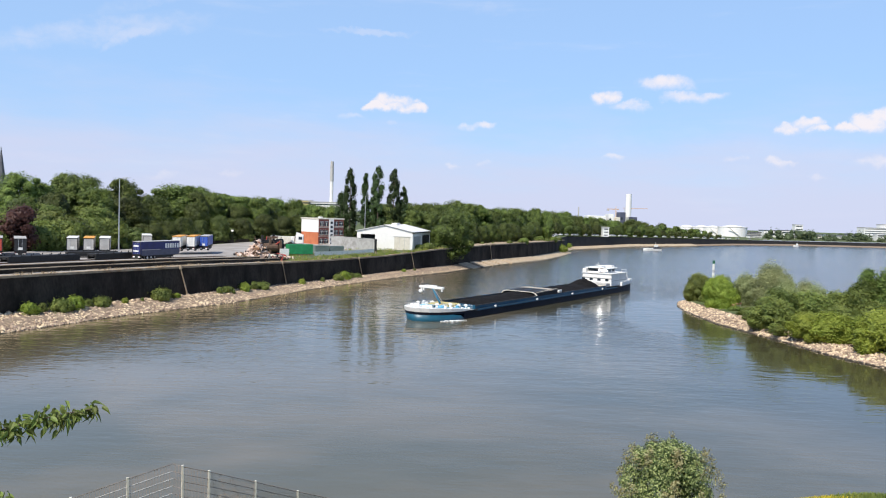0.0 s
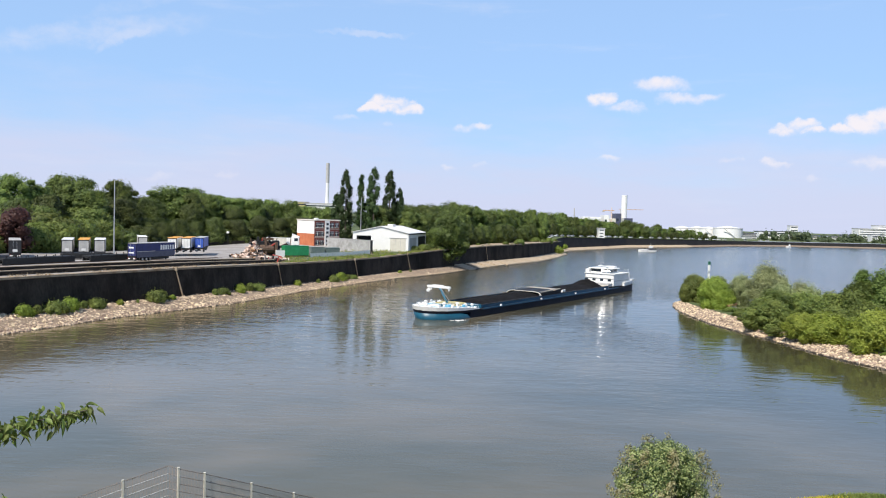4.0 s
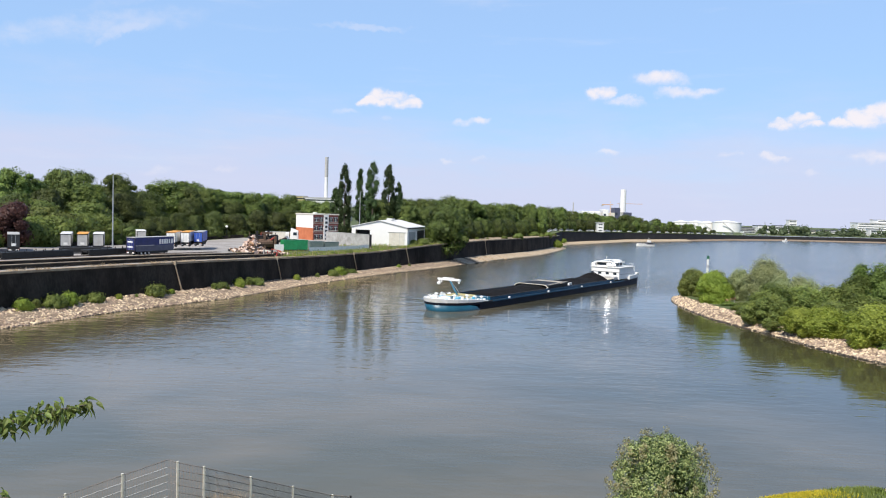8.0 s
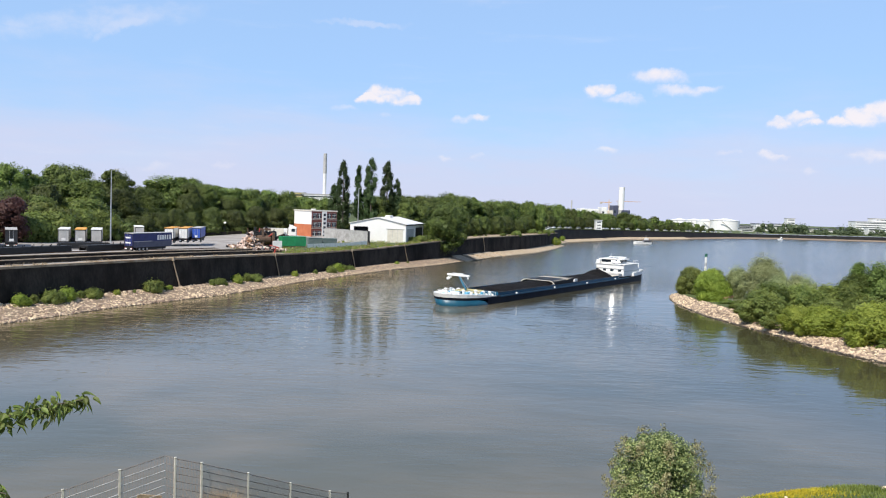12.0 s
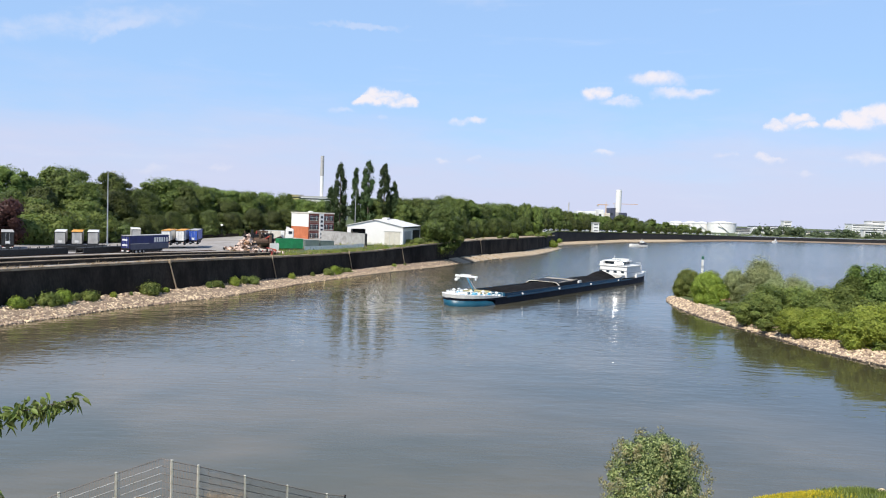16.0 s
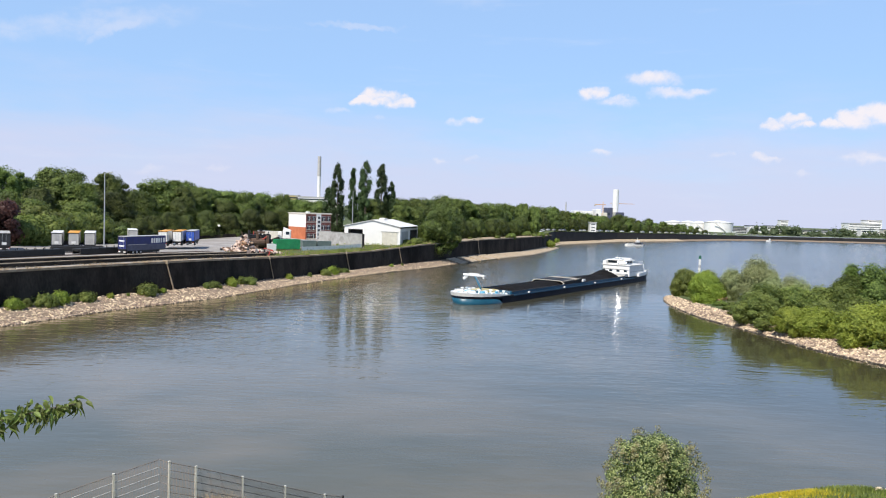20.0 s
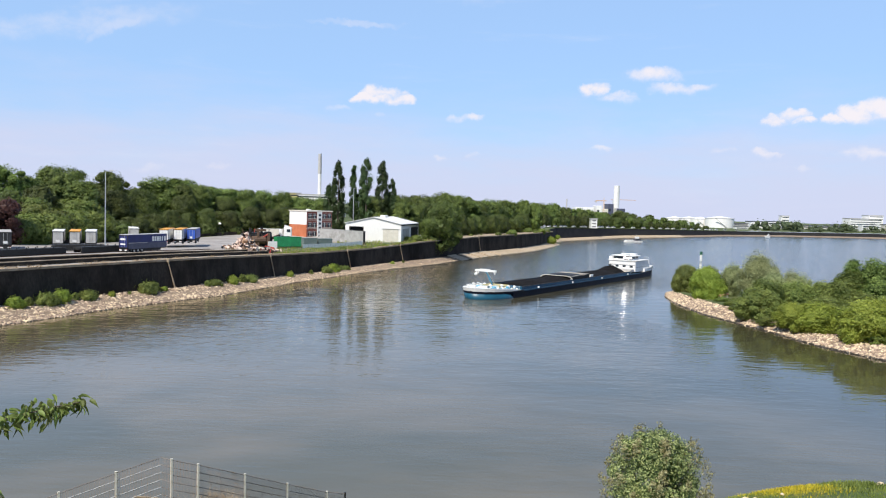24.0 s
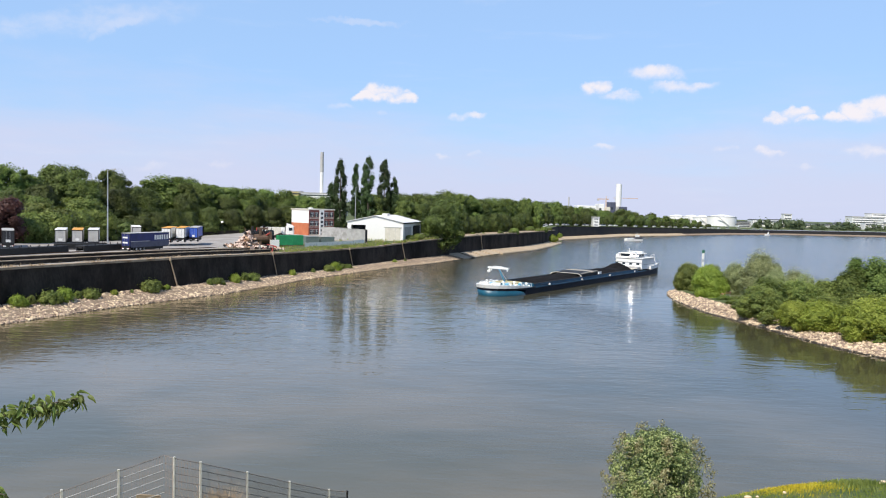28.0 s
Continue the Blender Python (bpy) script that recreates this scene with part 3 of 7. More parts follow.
def rock_mesh(name, n, place, size, material, seed):
    """Many angular stones as one mesh; place(rng) gives each one's seat."""
    rng = np.random.default_rng(seed)
    bm = ball((0, 0, 0), 1.0, 1)
    base = np.array([v.co[:] for v in bm.verts])
    tri = np.array([[v.index for v in f.verts] for f in bm.faces])
    bm.free()
    V, Fs = [], []
    for i in range(n):
        p, s = place(rng)
        k = size * s * rng.uniform(0.55, 1.35)
        q = base * (1 + rng.uniform(-0.28, 0.28, base.shape)) * k * np.array([1.0, rng.uniform(0.5, 0.95), rng.uniform(0.5, 0.95)])
        a = rng.uniform(0, 6.28)
        c, s2 = math.cos(a), math.sin(a)
        q = np.stack([q[:, 0] * c - q[:, 1] * s2, q[:, 0] * s2 + q[:, 1] * c, q[:, 2]], 1) + np.array(p)
        Fs.append(tri + len(base) * i)
        V.append(q)
    return put_numpy(name, np.concatenate(V), np.concatenate(Fs), material)


def shore_seat(y0, y1):
    def place(rng):
        y = y0 + (y1 - y0) * rng.random() ** 1.2
        b, f = float(np.interp(y, _y, BEACH)), float(np.interp(y, _y, FOOT))
        u = rng.random() ** 0.85
        p = bank(y, -b * (0.02 + 1.0 * u))
        return (p.x, p.y, f * (1 - u) - 0.02), float(np.interp(y, [150, 215, 300], [1.0, 0.72, 0.6]))
    return place


# the harbour's tongue of land, by its front and rear shore
FRONT = [(60, 200), (57.2, 191), (55.8, 178.6), (56.0, 160), (58.2, 149.0), (60.0, 140.3), (61.4, 132.2), (62.6, 124.4), (64.4, 118.6), (67.2, 112.0), (74, 98), (86, 80), (110, 50), (150, 20), (300, -60)]
REAR = [(61, 201), (64, 203), (70, 203), (78, 198), (85, 190), (90, 180), (95, 170), (100, 160), (106, 150), (112, 142), (122, 128), (136, 110), (160, 82), (200, 50), (330, -30)]


def tongue(u, v):
    """u runs along the tongue (0 at its tip), v from the front shore to the rear one."""
    k = np.linspace(0, 1, len(FRONT))
    a = np.array([np.interp(u, k, [p[i] for p in FRONT]) for i in (0, 1)])
    b = np.array([np.interp(u, k, [p[i] for p in REAR]) for i in (0, 1)])
    p = a + (b - a) * v
    return float(p[0]), float(p[1])


def tongue_height(u, v, w=30.0):
    d = min(v, 1 - v) * float(np.interp(u, [0, 0.1, 0.3, 1], [6, 20, 34, 60]))
    return float(np.interp(d, [0, 3.0, 7, 30], [-0.05, 0.8, 1.1, 1.6])) * float(np.interp(u, [0, 0.05, 0.12], [0.12, 0.55, 1]))


def build_tongue():
    rows = []
    for v in (-0.12, 0.0, 0.03, 0.07, 0.12, 0.18, 0.25, 0.4, 0.6, 0.75, 0.9, 1.0, 1.12):
        r = []
        for u in np.linspace(0, 1, 60):
            x, y = tongue(u, v)
            r.append((x, y, tongue_height(u, v) if 0 <= v <= 1 else -1.5))
        rows.append(r)
    tagged(grid_mesh("ground_tongue", rows, GRAVEL), "low stony tongue of land between harbour and river", "ground", kind="structure")
    rows = []
    for v in np.linspace(0.0, 1.0, 9):
        r = []
        for u in np.linspace(0.03, 1, 60):
            w = float(np.interp(u, [0, 0.1, 0.3, 1], [6, 20, 34, 60]))
            e = min(0.45, 8.0 / w)
            vv = e + (1 - 2 * e) * v
            x, y = tongue(u, vv)
            r.append((x, y, tongue_height(u, vv) + 0.07))
        rows.append(r)
    tagged(grid_mesh("ground_tongue_grass", rows, GRASS), "rough grass on the tongue of land", "grass", kind="structure")


def tongue_seat(rng):
    u = rng.random() ** 1.1 * 0.78
    width = float(np.interp(u, [0, 0.1, 0.3, 1], [6, 20, 34, 60]))
    v = rng.random() ** 1.15 * 7.5 / width
    if u < 0.08 and rng.random() < 0.4:
        v = 1 - v * 0.6
    x, y = tongue(u, min(v, 1))
    return (x, y, tongue_height(u, min(v, 1)) - 0.03), 1.0


def hill(x, y):
    """The grassy bank on which the camera stands."""
    z = 19.3 - 0.37 * max(y, 0)
    z += 2.32 * math.exp(-((x - 17.4) / 7.0) ** 2 - ((y - 31) / 6.5) ** 2)
    z -= 0.10 * max(0, -x - 14)
    return max(z + 0.35 * noise.noise((x * 0.16, y * 0.16, 0)), -2.0)


def build_hill():
    rows = [[(x, y, hill(x, y)) for x in np.arange(-90, 121, 2.5)] for y in np.arange(-60, 72, 2.0)]
    tagged(grid_mesh("ground_hillside", rows, GRASS), "grassy hillside falling to the water's edge", "hillside", kind="structure")


build_ground()
build_quay()
build_tongue()
build_hill()
tagged(new("rip_rap", rock_mesh("rip_rap", 10500, shore_seat(95, 301), 0.31, STONE, 3)), "pale rip-rap stones piled on the shore under the quay", "rip-rap", kind="stuff")
tagged(new("rip_rap_tongue", rock_mesh("rip_rap_tongue", 6200, tongue_seat, 0.29, STONE, 4)), "pale rip-rap stones along the tongue's waterline", "rip-rap", kind="stuff")


def water_edge(y0, y1):
    def place(rng):
        y = rng.uniform(y0, y1)
        p = bank(y, -float(np.interp(y, _y, BEACH)) + rng.uniform(-0.25, 0.15))
        return (p.x, p.y, 0.02), 1.0
    return place


def tongue_edge(rng):
    x, y = tongue(rng.random() * 0.78, rng.uniform(-0.004, 0.006))
    return (x, y, 0.03), 1.0


tagged(new("wet_stones", rock_mesh("wet_stones", 1500, water_edge(95, 345), 0.22, WET_SHADED_STONE, 13)), "wet stones darkened for the edge's shadow at the water under the quay", "stones", kind="stuff")
tagged(new("wet_stones_tongue", rock_mesh("wet_stones_tongue", 1300, tongue_edge, 0.20, WET_SHADED_STONE, 14)), "wet stones darkened for the edge's shadow at the tongue's waterline", "stones", kind="stuff")


# ---- trees ----
def leaf_array(centres, radii, per, size, seed, droop=0.0, squash=0.85, shell=0.55, wide=0.55, rough=0.40, wild=0.22):
    """Folded leaf blades scattered round clumps, denser outside: vertices and quads."""
    rng = np.random.default_rng(seed)
    n = len(centres) * per
    c = np.repeat(np.array(centres), per, 0)
    r = np.repeat(np.array(radii), per)[:, None]
    d = rng.normal(size=(n, 3))
    d /= np.linalg.norm(d, axis=1)[:, None]
    far = rng.uniform(shell, 1.18, (n, 1)) + wild * rng.random((n, 1)) ** 5
    p = c + d * r * far * np.array([1, 1, squash])
    out = p - np.average(np.array(centres), axis=0, weights=np.array(radii) ** 2)
    out /= np.linalg.norm(out, axis=1)[:, None] + 1e-6
    nn = 0.45 * d + 0.85 * out + rng.normal(size=(n, 3)) * rough + np.array([0, 0, 0.15])
    nn /= np.linalg.norm(nn, axis=1)[:, None]
    t = np.cross(nn, rng.normal(size=(n, 3)))
    t[:, 2] -= droop
    t /= np.linalg.norm(t, axis=1)[:, None]
    w = np.cross(nn, t)
    L = size * rng.uniform(0.5, 1.35, (n, 1))
    v = np.stack([p - t * L, p + w * L * wide - nn * L * 0.16, p + t * L, p - w * L * wide - nn * L * 0.16], 1)
    return v


def crown_mesh(name, centres, radii, per, size, material, seed, droop=0.0, core=0.72, squash=0.85, wide=0.55, wild=0.22):
    """A crown: uneven inner masses of twigs and leaves, and thousands of blades round them."""
    v = leaf_array(centres, radii, per, size, seed, droop, squash, wide=wide, wild=wild)
    n = len(v)
    bm = bmesh.new()
    rng = np.random.default_rng(seed + 50)
    if core:
        for c, r in zip(centres, radii):
            k = len(bm.verts)
            ball((0, 0, 0), 1.0, 2 if per > 60 else 1, (1, 1, 1), bm)
            bm.verts.ensure_lookup_table()
            ax = np.array([rng.uniform(0.75, 1.15), rng.uniform(0.75, 1.15), squash * rng.uniform(0.7, 1.1)]) * r * core
            for q in bm.verts[k:]:
                f = 1 + 0.42 * noise.noise((q.co.x * 1.7 + c[0], q.co.y * 1.7 + c[1], q.co.z * 1.7 + c[2])) + rng.uniform(-0.22, 0.22)
                q.co = (c[0] + q.co.x * ax[0] * f, c[1] + q.co.y * ax[1] * f, c[2] + q.co.z * ax[2] * f)
    cv = np.array([x.co[:] for x in bm.verts]).reshape(-1, 3)
    bm.verts.index_update()
    cf = [[x.index + 4 * n for x in f.verts] for f in bm.faces]
    bm.free()
    me = bpy.data.meshes.new(name)
    me.from_pydata(np.concatenate([v.reshape(-1, 3), cv]).tolist(), [], np.arange(4 * n).reshape(-1, 4).tolist() + cf)
    me.materials.append(material)
    return me


def broadleaf(name, label, height, width, seed, material, per=120, size=0.42, clumps=34, category="tree", low=0.25, group="trees of the wood", trunk_r=0.3, belly=(0.55, 0.52), squash=0.9, core=0.72, droop=0.0, wild=0.22):
    rng = np.random.default_rng(seed)
    ob = thing(name, label, category, group=group)
    bm = tube((0, 0, -0.6), (0.15, 0.1, height * 0.45), trunk_r, trunk_r * 0.6)
    for k in range(5):
        a = k * 1.26 + rng.uniform(-0.4, 0.4)
        s = Vector((0.1, 0.05, height * rng.uniform(0.28, 0.42)))
        tube(s, s + Vector((math.cos(a) * width * 0.3, math.sin(a) * width * 0.3, height * rng.uniform(0.18, 0.3))), trunk_r * 0.45, trunk_r * 0.12, 6, bm)
    part("trunk", bm, BARK, ob)
    cs, rs = [], []
    for k in range(clumps):
        a, u = rng.uniform(0, 6.283), rng.random()
        z = low + (1 - low) * u
        env = math.sqrt(max(0.05, 1 - ((z - belly[0]) / belly[1]) ** 2)) * (0.85 + 0.3 * noise.noise((math.cos(a) * 1.3, math.sin(a) * 1.3, seed + z * 2)))
        big = k < clumps * 0.5
        r = (rng.uniform(0.14, 0.25) if big else rng.uniform(0.05, 0.125)) * width
        rad = max(0, width * 0.5 * env - r * (0.85 if big else 0.65)) * math.sqrt(rng.uniform(0.3, 0.9) if big else rng.uniform(0.75, 1.0))
        cs.append((math.cos(a) * rad, math.sin(a) * rad, min(z * height, height - r * 0.8)))
        rs.append(r)
    shared("crown", crown_mesh("crown", cs, rs, per, size, material, seed, droop, core, squash, wild=wild), ob)
    return ob


def poplar(label, height, width, seed):
    rng = np.random.default_rng(seed)
    ob = thing("poplar_tree", label, "tree", group="row of poplars")
    part("trunk", tube((0, 0, -0.5), (0, 0, height * 0.8), 0.45, 0.12), BARK, ob)
    cs, rs = [], []
    for k in range(46):
        z = 0.03 + 0.94 * (k + rng.random()) / 46
        env = float(np.interp(z, [0.08, 0.2, 0.55, 0.85, 1.0], [0.5, 0.9, 1.0, 0.75, 0.15]))
        a = rng.uniform(0, 6.283)
        r = width * rng.uniform(0.17, 0.26) * (0.5 + 0.5 * env)
        rad = max(0, width * 0.5 * env - r * 0.7)
        cs.append((math.cos(a) * rad, math.sin(a) * rad, z * height))
        rs.append(r)
    shared("crown", crown_mesh("crown", cs, rs, 110, 0.36, LEAF_POPLAR, seed, squash=1.5), ob)
    return ob


def stand(ob, x, y, z, turn=0.0, s=1.0, copy=True):
    m = Matrix.Translation((x, y, z)) @ Matrix.Rotation(turn, 4, "Z") @ Matrix.Diagonal((s, s, s, 1))
    if copy:
        return copy_thing(ob, m)
    ob.matrix_basis = m
    return ob


WIDTHS = (16, 14, 18, 13.5, 15.5)


def build_wood():
    rng = random.Random(5)
    kinds = [broadleaf("broadleaf_tree", "dense green broadleaved tree in full summer leaf", 17, w, 10 + i, LEAF, 460, 0.29, 66, low=0.02, core=0.45) for i, w in enumerate(WIDTHS)]
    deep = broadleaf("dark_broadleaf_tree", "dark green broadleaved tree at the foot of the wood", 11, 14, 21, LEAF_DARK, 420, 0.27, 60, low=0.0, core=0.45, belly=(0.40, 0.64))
    used = set()

    def plant(y, off, s, rise=0.0, kind=None):
        k = rng.randrange(5) if kind is None else kind
        p = bank(y, off)
        d = off - yard_depth(y)
        z = top_at(y) + berm(y) * min(1, max(0, d / 13))
        stand(kinds[k], p.x, p.y, z - 0.3 + rise, rng.uniform(0, 6.28), s, k in used)
        used.add(k)

    # the wood behind the yard: x, y, base, height and width of each crown
    for i, (x, y, z, h, w) in enumerate((
            (-136.6, 242.0, 12.3, 17.6, 18), (-133.0, 248.3, 12.2, 15.0, 14), (-131.8, 269.6, 12.0, 19.2, 22), (-124.2, 290.0, 12.0, 18.8, 15),
            (-117.1, 293.6, 12.0, 13.3, 9), (-112.4, 313.6, 12.5, 17.2, 27), (-103.9, 330.2, 12.9, 11.8, 12), (-99.7, 343.7, 12.1, 14.2, 16),
            (-91.9, 352.1, 11.5, 14.4, 15), (-83.2, 357.5, 11.0, 14.8, 15), (-73.9, 361.6, 10.5, 15.6, 13), (-120.1, 259.7, 12.0, 14.3, 15),
            (-124.6, 240.8, 12.0, 11.9, 14), (-110.7, 287.1, 12.0, 12.4, 16), (-101.9, 308.0, 12.0, 11.2, 15), (-126.0, 225.7, 12.0, 10.4, 13),
            (-91.5, 327.4, 12.0, 10.0, 16), (-82.8, 340.7, 11.4, 10.6, 16), (-114.5, 273.0, 12.0, 11.6, 15), (-150.0, 252.0, 12.0, 15.0, 18),
            (-144.0, 272.0, 12.0, 14.0, 18), (-136.0, 296.0, 12.0, 13.0, 18), (-126.0, 318.0, 12.0, 12.5, 18), (-112.0, 345.0, 12.0, 11.0, 18),
            (-62.0, 352.0, 10.0, 13.0, 14), (-54.0, 345.0, 9.5, 14.0, 12), (-66.0, 334.0, 9.5, 9.5, 13), (-58.0, 326.0, 9.0, 9.0, 12))):
        ob, w0, h0 = (deep, 14, 11.0) if h < 13 and 10 < i < 19 else (kinds[i % 5], WIDTHS[i % 5], 17.0)
        copy_thing(ob, Matrix.Translation((x, y, z - 0.3)) @ Matrix.Rotation(rng.uniform(0, 6.28), 4, "Z") @ Matrix.Diagonal((w / w0, w / w0, h / h0, 1)))
    # trees darkened for shade along the slope's foot, beside the yard's far part
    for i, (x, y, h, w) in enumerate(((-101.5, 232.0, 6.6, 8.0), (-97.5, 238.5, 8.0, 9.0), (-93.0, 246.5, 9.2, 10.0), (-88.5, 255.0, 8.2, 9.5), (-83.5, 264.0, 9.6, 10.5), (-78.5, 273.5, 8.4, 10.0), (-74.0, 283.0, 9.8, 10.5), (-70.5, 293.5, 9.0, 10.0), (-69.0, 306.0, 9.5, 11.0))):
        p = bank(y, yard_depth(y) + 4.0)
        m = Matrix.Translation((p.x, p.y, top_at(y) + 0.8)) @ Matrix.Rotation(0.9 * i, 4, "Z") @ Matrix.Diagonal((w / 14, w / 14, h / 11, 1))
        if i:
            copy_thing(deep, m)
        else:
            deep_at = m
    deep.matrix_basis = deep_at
    y = 268.0
    while y < 330:
        plant(y + rng.uniform(-2, 2), yard_depth(y) + 22 + rng.uniform(-3, 3), 0.95 * rng.uniform(0.55, 0.90))
        plant(y + rng.uniform(-2, 2) + 4, yard_depth(y) + 33 + rng.uniform(-4, 4), 0.95 * rng.choice((0.84, 0.90, 1.0, 1.06)))
        y += 9.0
    for k in range(16):
        yy = 262 + 5.2 * k
        plant(yy, yard_depth(yy) + 50 + rng.uniform(-5, 5), rng.uniform(0.92, 1.08))
    # along the quay up the river
    y = 318.0
    while y < 765:
        h = float(np.interp(y, [318, 400, 520, 640, 690, 765], [1.02, 1.06, 1.02, 0.92, 0.72, 0.5]))
        p, sc = bank(y, 13 + rng.uniform(-2, 3)), h * rng.uniform(1.1, 1.5)
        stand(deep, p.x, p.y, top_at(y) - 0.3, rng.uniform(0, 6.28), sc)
        plant(y + 4, 27 + rng.uniform(-3, 3), h * rng.uniform(0.9, 1.12))
        plant(y + 3, 46 + rng.uniform(-4, 4), h * rng.uniform(1.0, 1.2))
        y += 8.5
    for y, off, sc in ((352, 36, 1.34), (380, 40, 1.18), (402, 38, 1.36), (470, 40, 1.42), (476, 44, 1.3)):
        plant(y, off, sc)
    for x, y, h, w in ((50.0, 455, 22.0, 14), (57.5, 458, 19.5, 12)):
        copy_thing(kinds[1], Matrix.Translation((x, y, 7.5)) @ Matrix.Diagonal((w / 14, w / 14, h / 17, 1)))
    # undergrowth of the slope
    shrub = broadleaf("slope_shrub", "mid-green shrub on the slope behind the yard", 3.5, 8.6, 31, LEAF_SLOPE, 190, 0.24, 44, "shrub", 0.05, "shrubs on the slope", 0.08, (0.34, 0.70))
    # LEAF_DARK paints the shade below the trees into these shrubs
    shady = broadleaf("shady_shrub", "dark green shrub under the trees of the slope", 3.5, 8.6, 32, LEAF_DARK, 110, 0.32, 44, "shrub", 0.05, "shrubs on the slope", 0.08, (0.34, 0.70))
    shady_placed = False
    first = True
    y = 84.0
    while y < 330:
        for k in range(4):
            yy = y + rng.uniform(-3, 3)
            d = 1.2 + 14 * (k + rng.random()) / 4
            p = bank(yy, yard_depth(yy) + d)
            z, turn, sc = top_at(yy) + berm(yy) * d / 13 - 0.45, rng.uniform(0, 6.28), rng.choice((0.6, 0.7, 0.85, 1.05, 1.4))
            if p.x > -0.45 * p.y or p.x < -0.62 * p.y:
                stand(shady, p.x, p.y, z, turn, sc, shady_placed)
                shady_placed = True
            else:
                stand(shrub, p.x, p.y, z, turn, sc, not first)
                first = False
        y += 4.0
    for k in range(44):
        yy = 300 + 165 * rng.random()
        p = bank(yy, rng.choice((0.8, 1.4, 6.0, 8.0, 9.5)))
        stand(shrub, p.x, p.y, top_at(yy) - 0.3, rng.uniform(0, 6.28), rng.choice((0.12, 0.16, 0.22, 0.32, 0.5)))
    for yy, off, sc in ((283.0, 3.0, 0.5), (280.0, 5.0, 0.4), (277.0, 7.0, 0.3), (262.0, 2.0, 0.22), (250.0, 1.6, 0.2), (238.0, 1.4, 0.24), (229.0, 1.2, 0.2)):
        p = bank(yy, off)
        stand(shrub, p.x, p.y, top_at(yy) - 0.3, rng.uniform(0, 6.28), sc)
    copper = broadleaf("copper_beech", "dark red copper beech at the edge of the yard", 11.5, 14, 41, LEAF_COPPER, 150, 0.4, 34, low=0.05)
    stand(copper, -113.5, 201.0, 8.0, 0.4, 1.0, False)
    # big tree leaning over the quay beside the hall
    over = broadleaf("lime_tree", "broad dark green tree overhanging the quay wall", 15.5, 15, 43, LEAF_DARK, 340, 0.26, 60, low=0.06, belly=(0.46, 0.56), core=0.5)
    stand(over, 0.5, 299, 3.4, 1.2, 1.25, False)
    # poplars
    for i, (x, yy, h, w) in enumerate(((-44.2, 335, 32.5, 6.0), (-37.6, 337, 31.0, 4.6), (-31.9, 334, 33.8, 6.8), (-25.2, 336, 33.4, 6.0), (-21.0, 338, 25.5, 4.4), (-48.6, 338, 22, 5.0))):
        stand(poplar("tall slender dark green poplar", h, w, 60 + i), x, yy, 7.5, 0, 1, False)


build_wood()


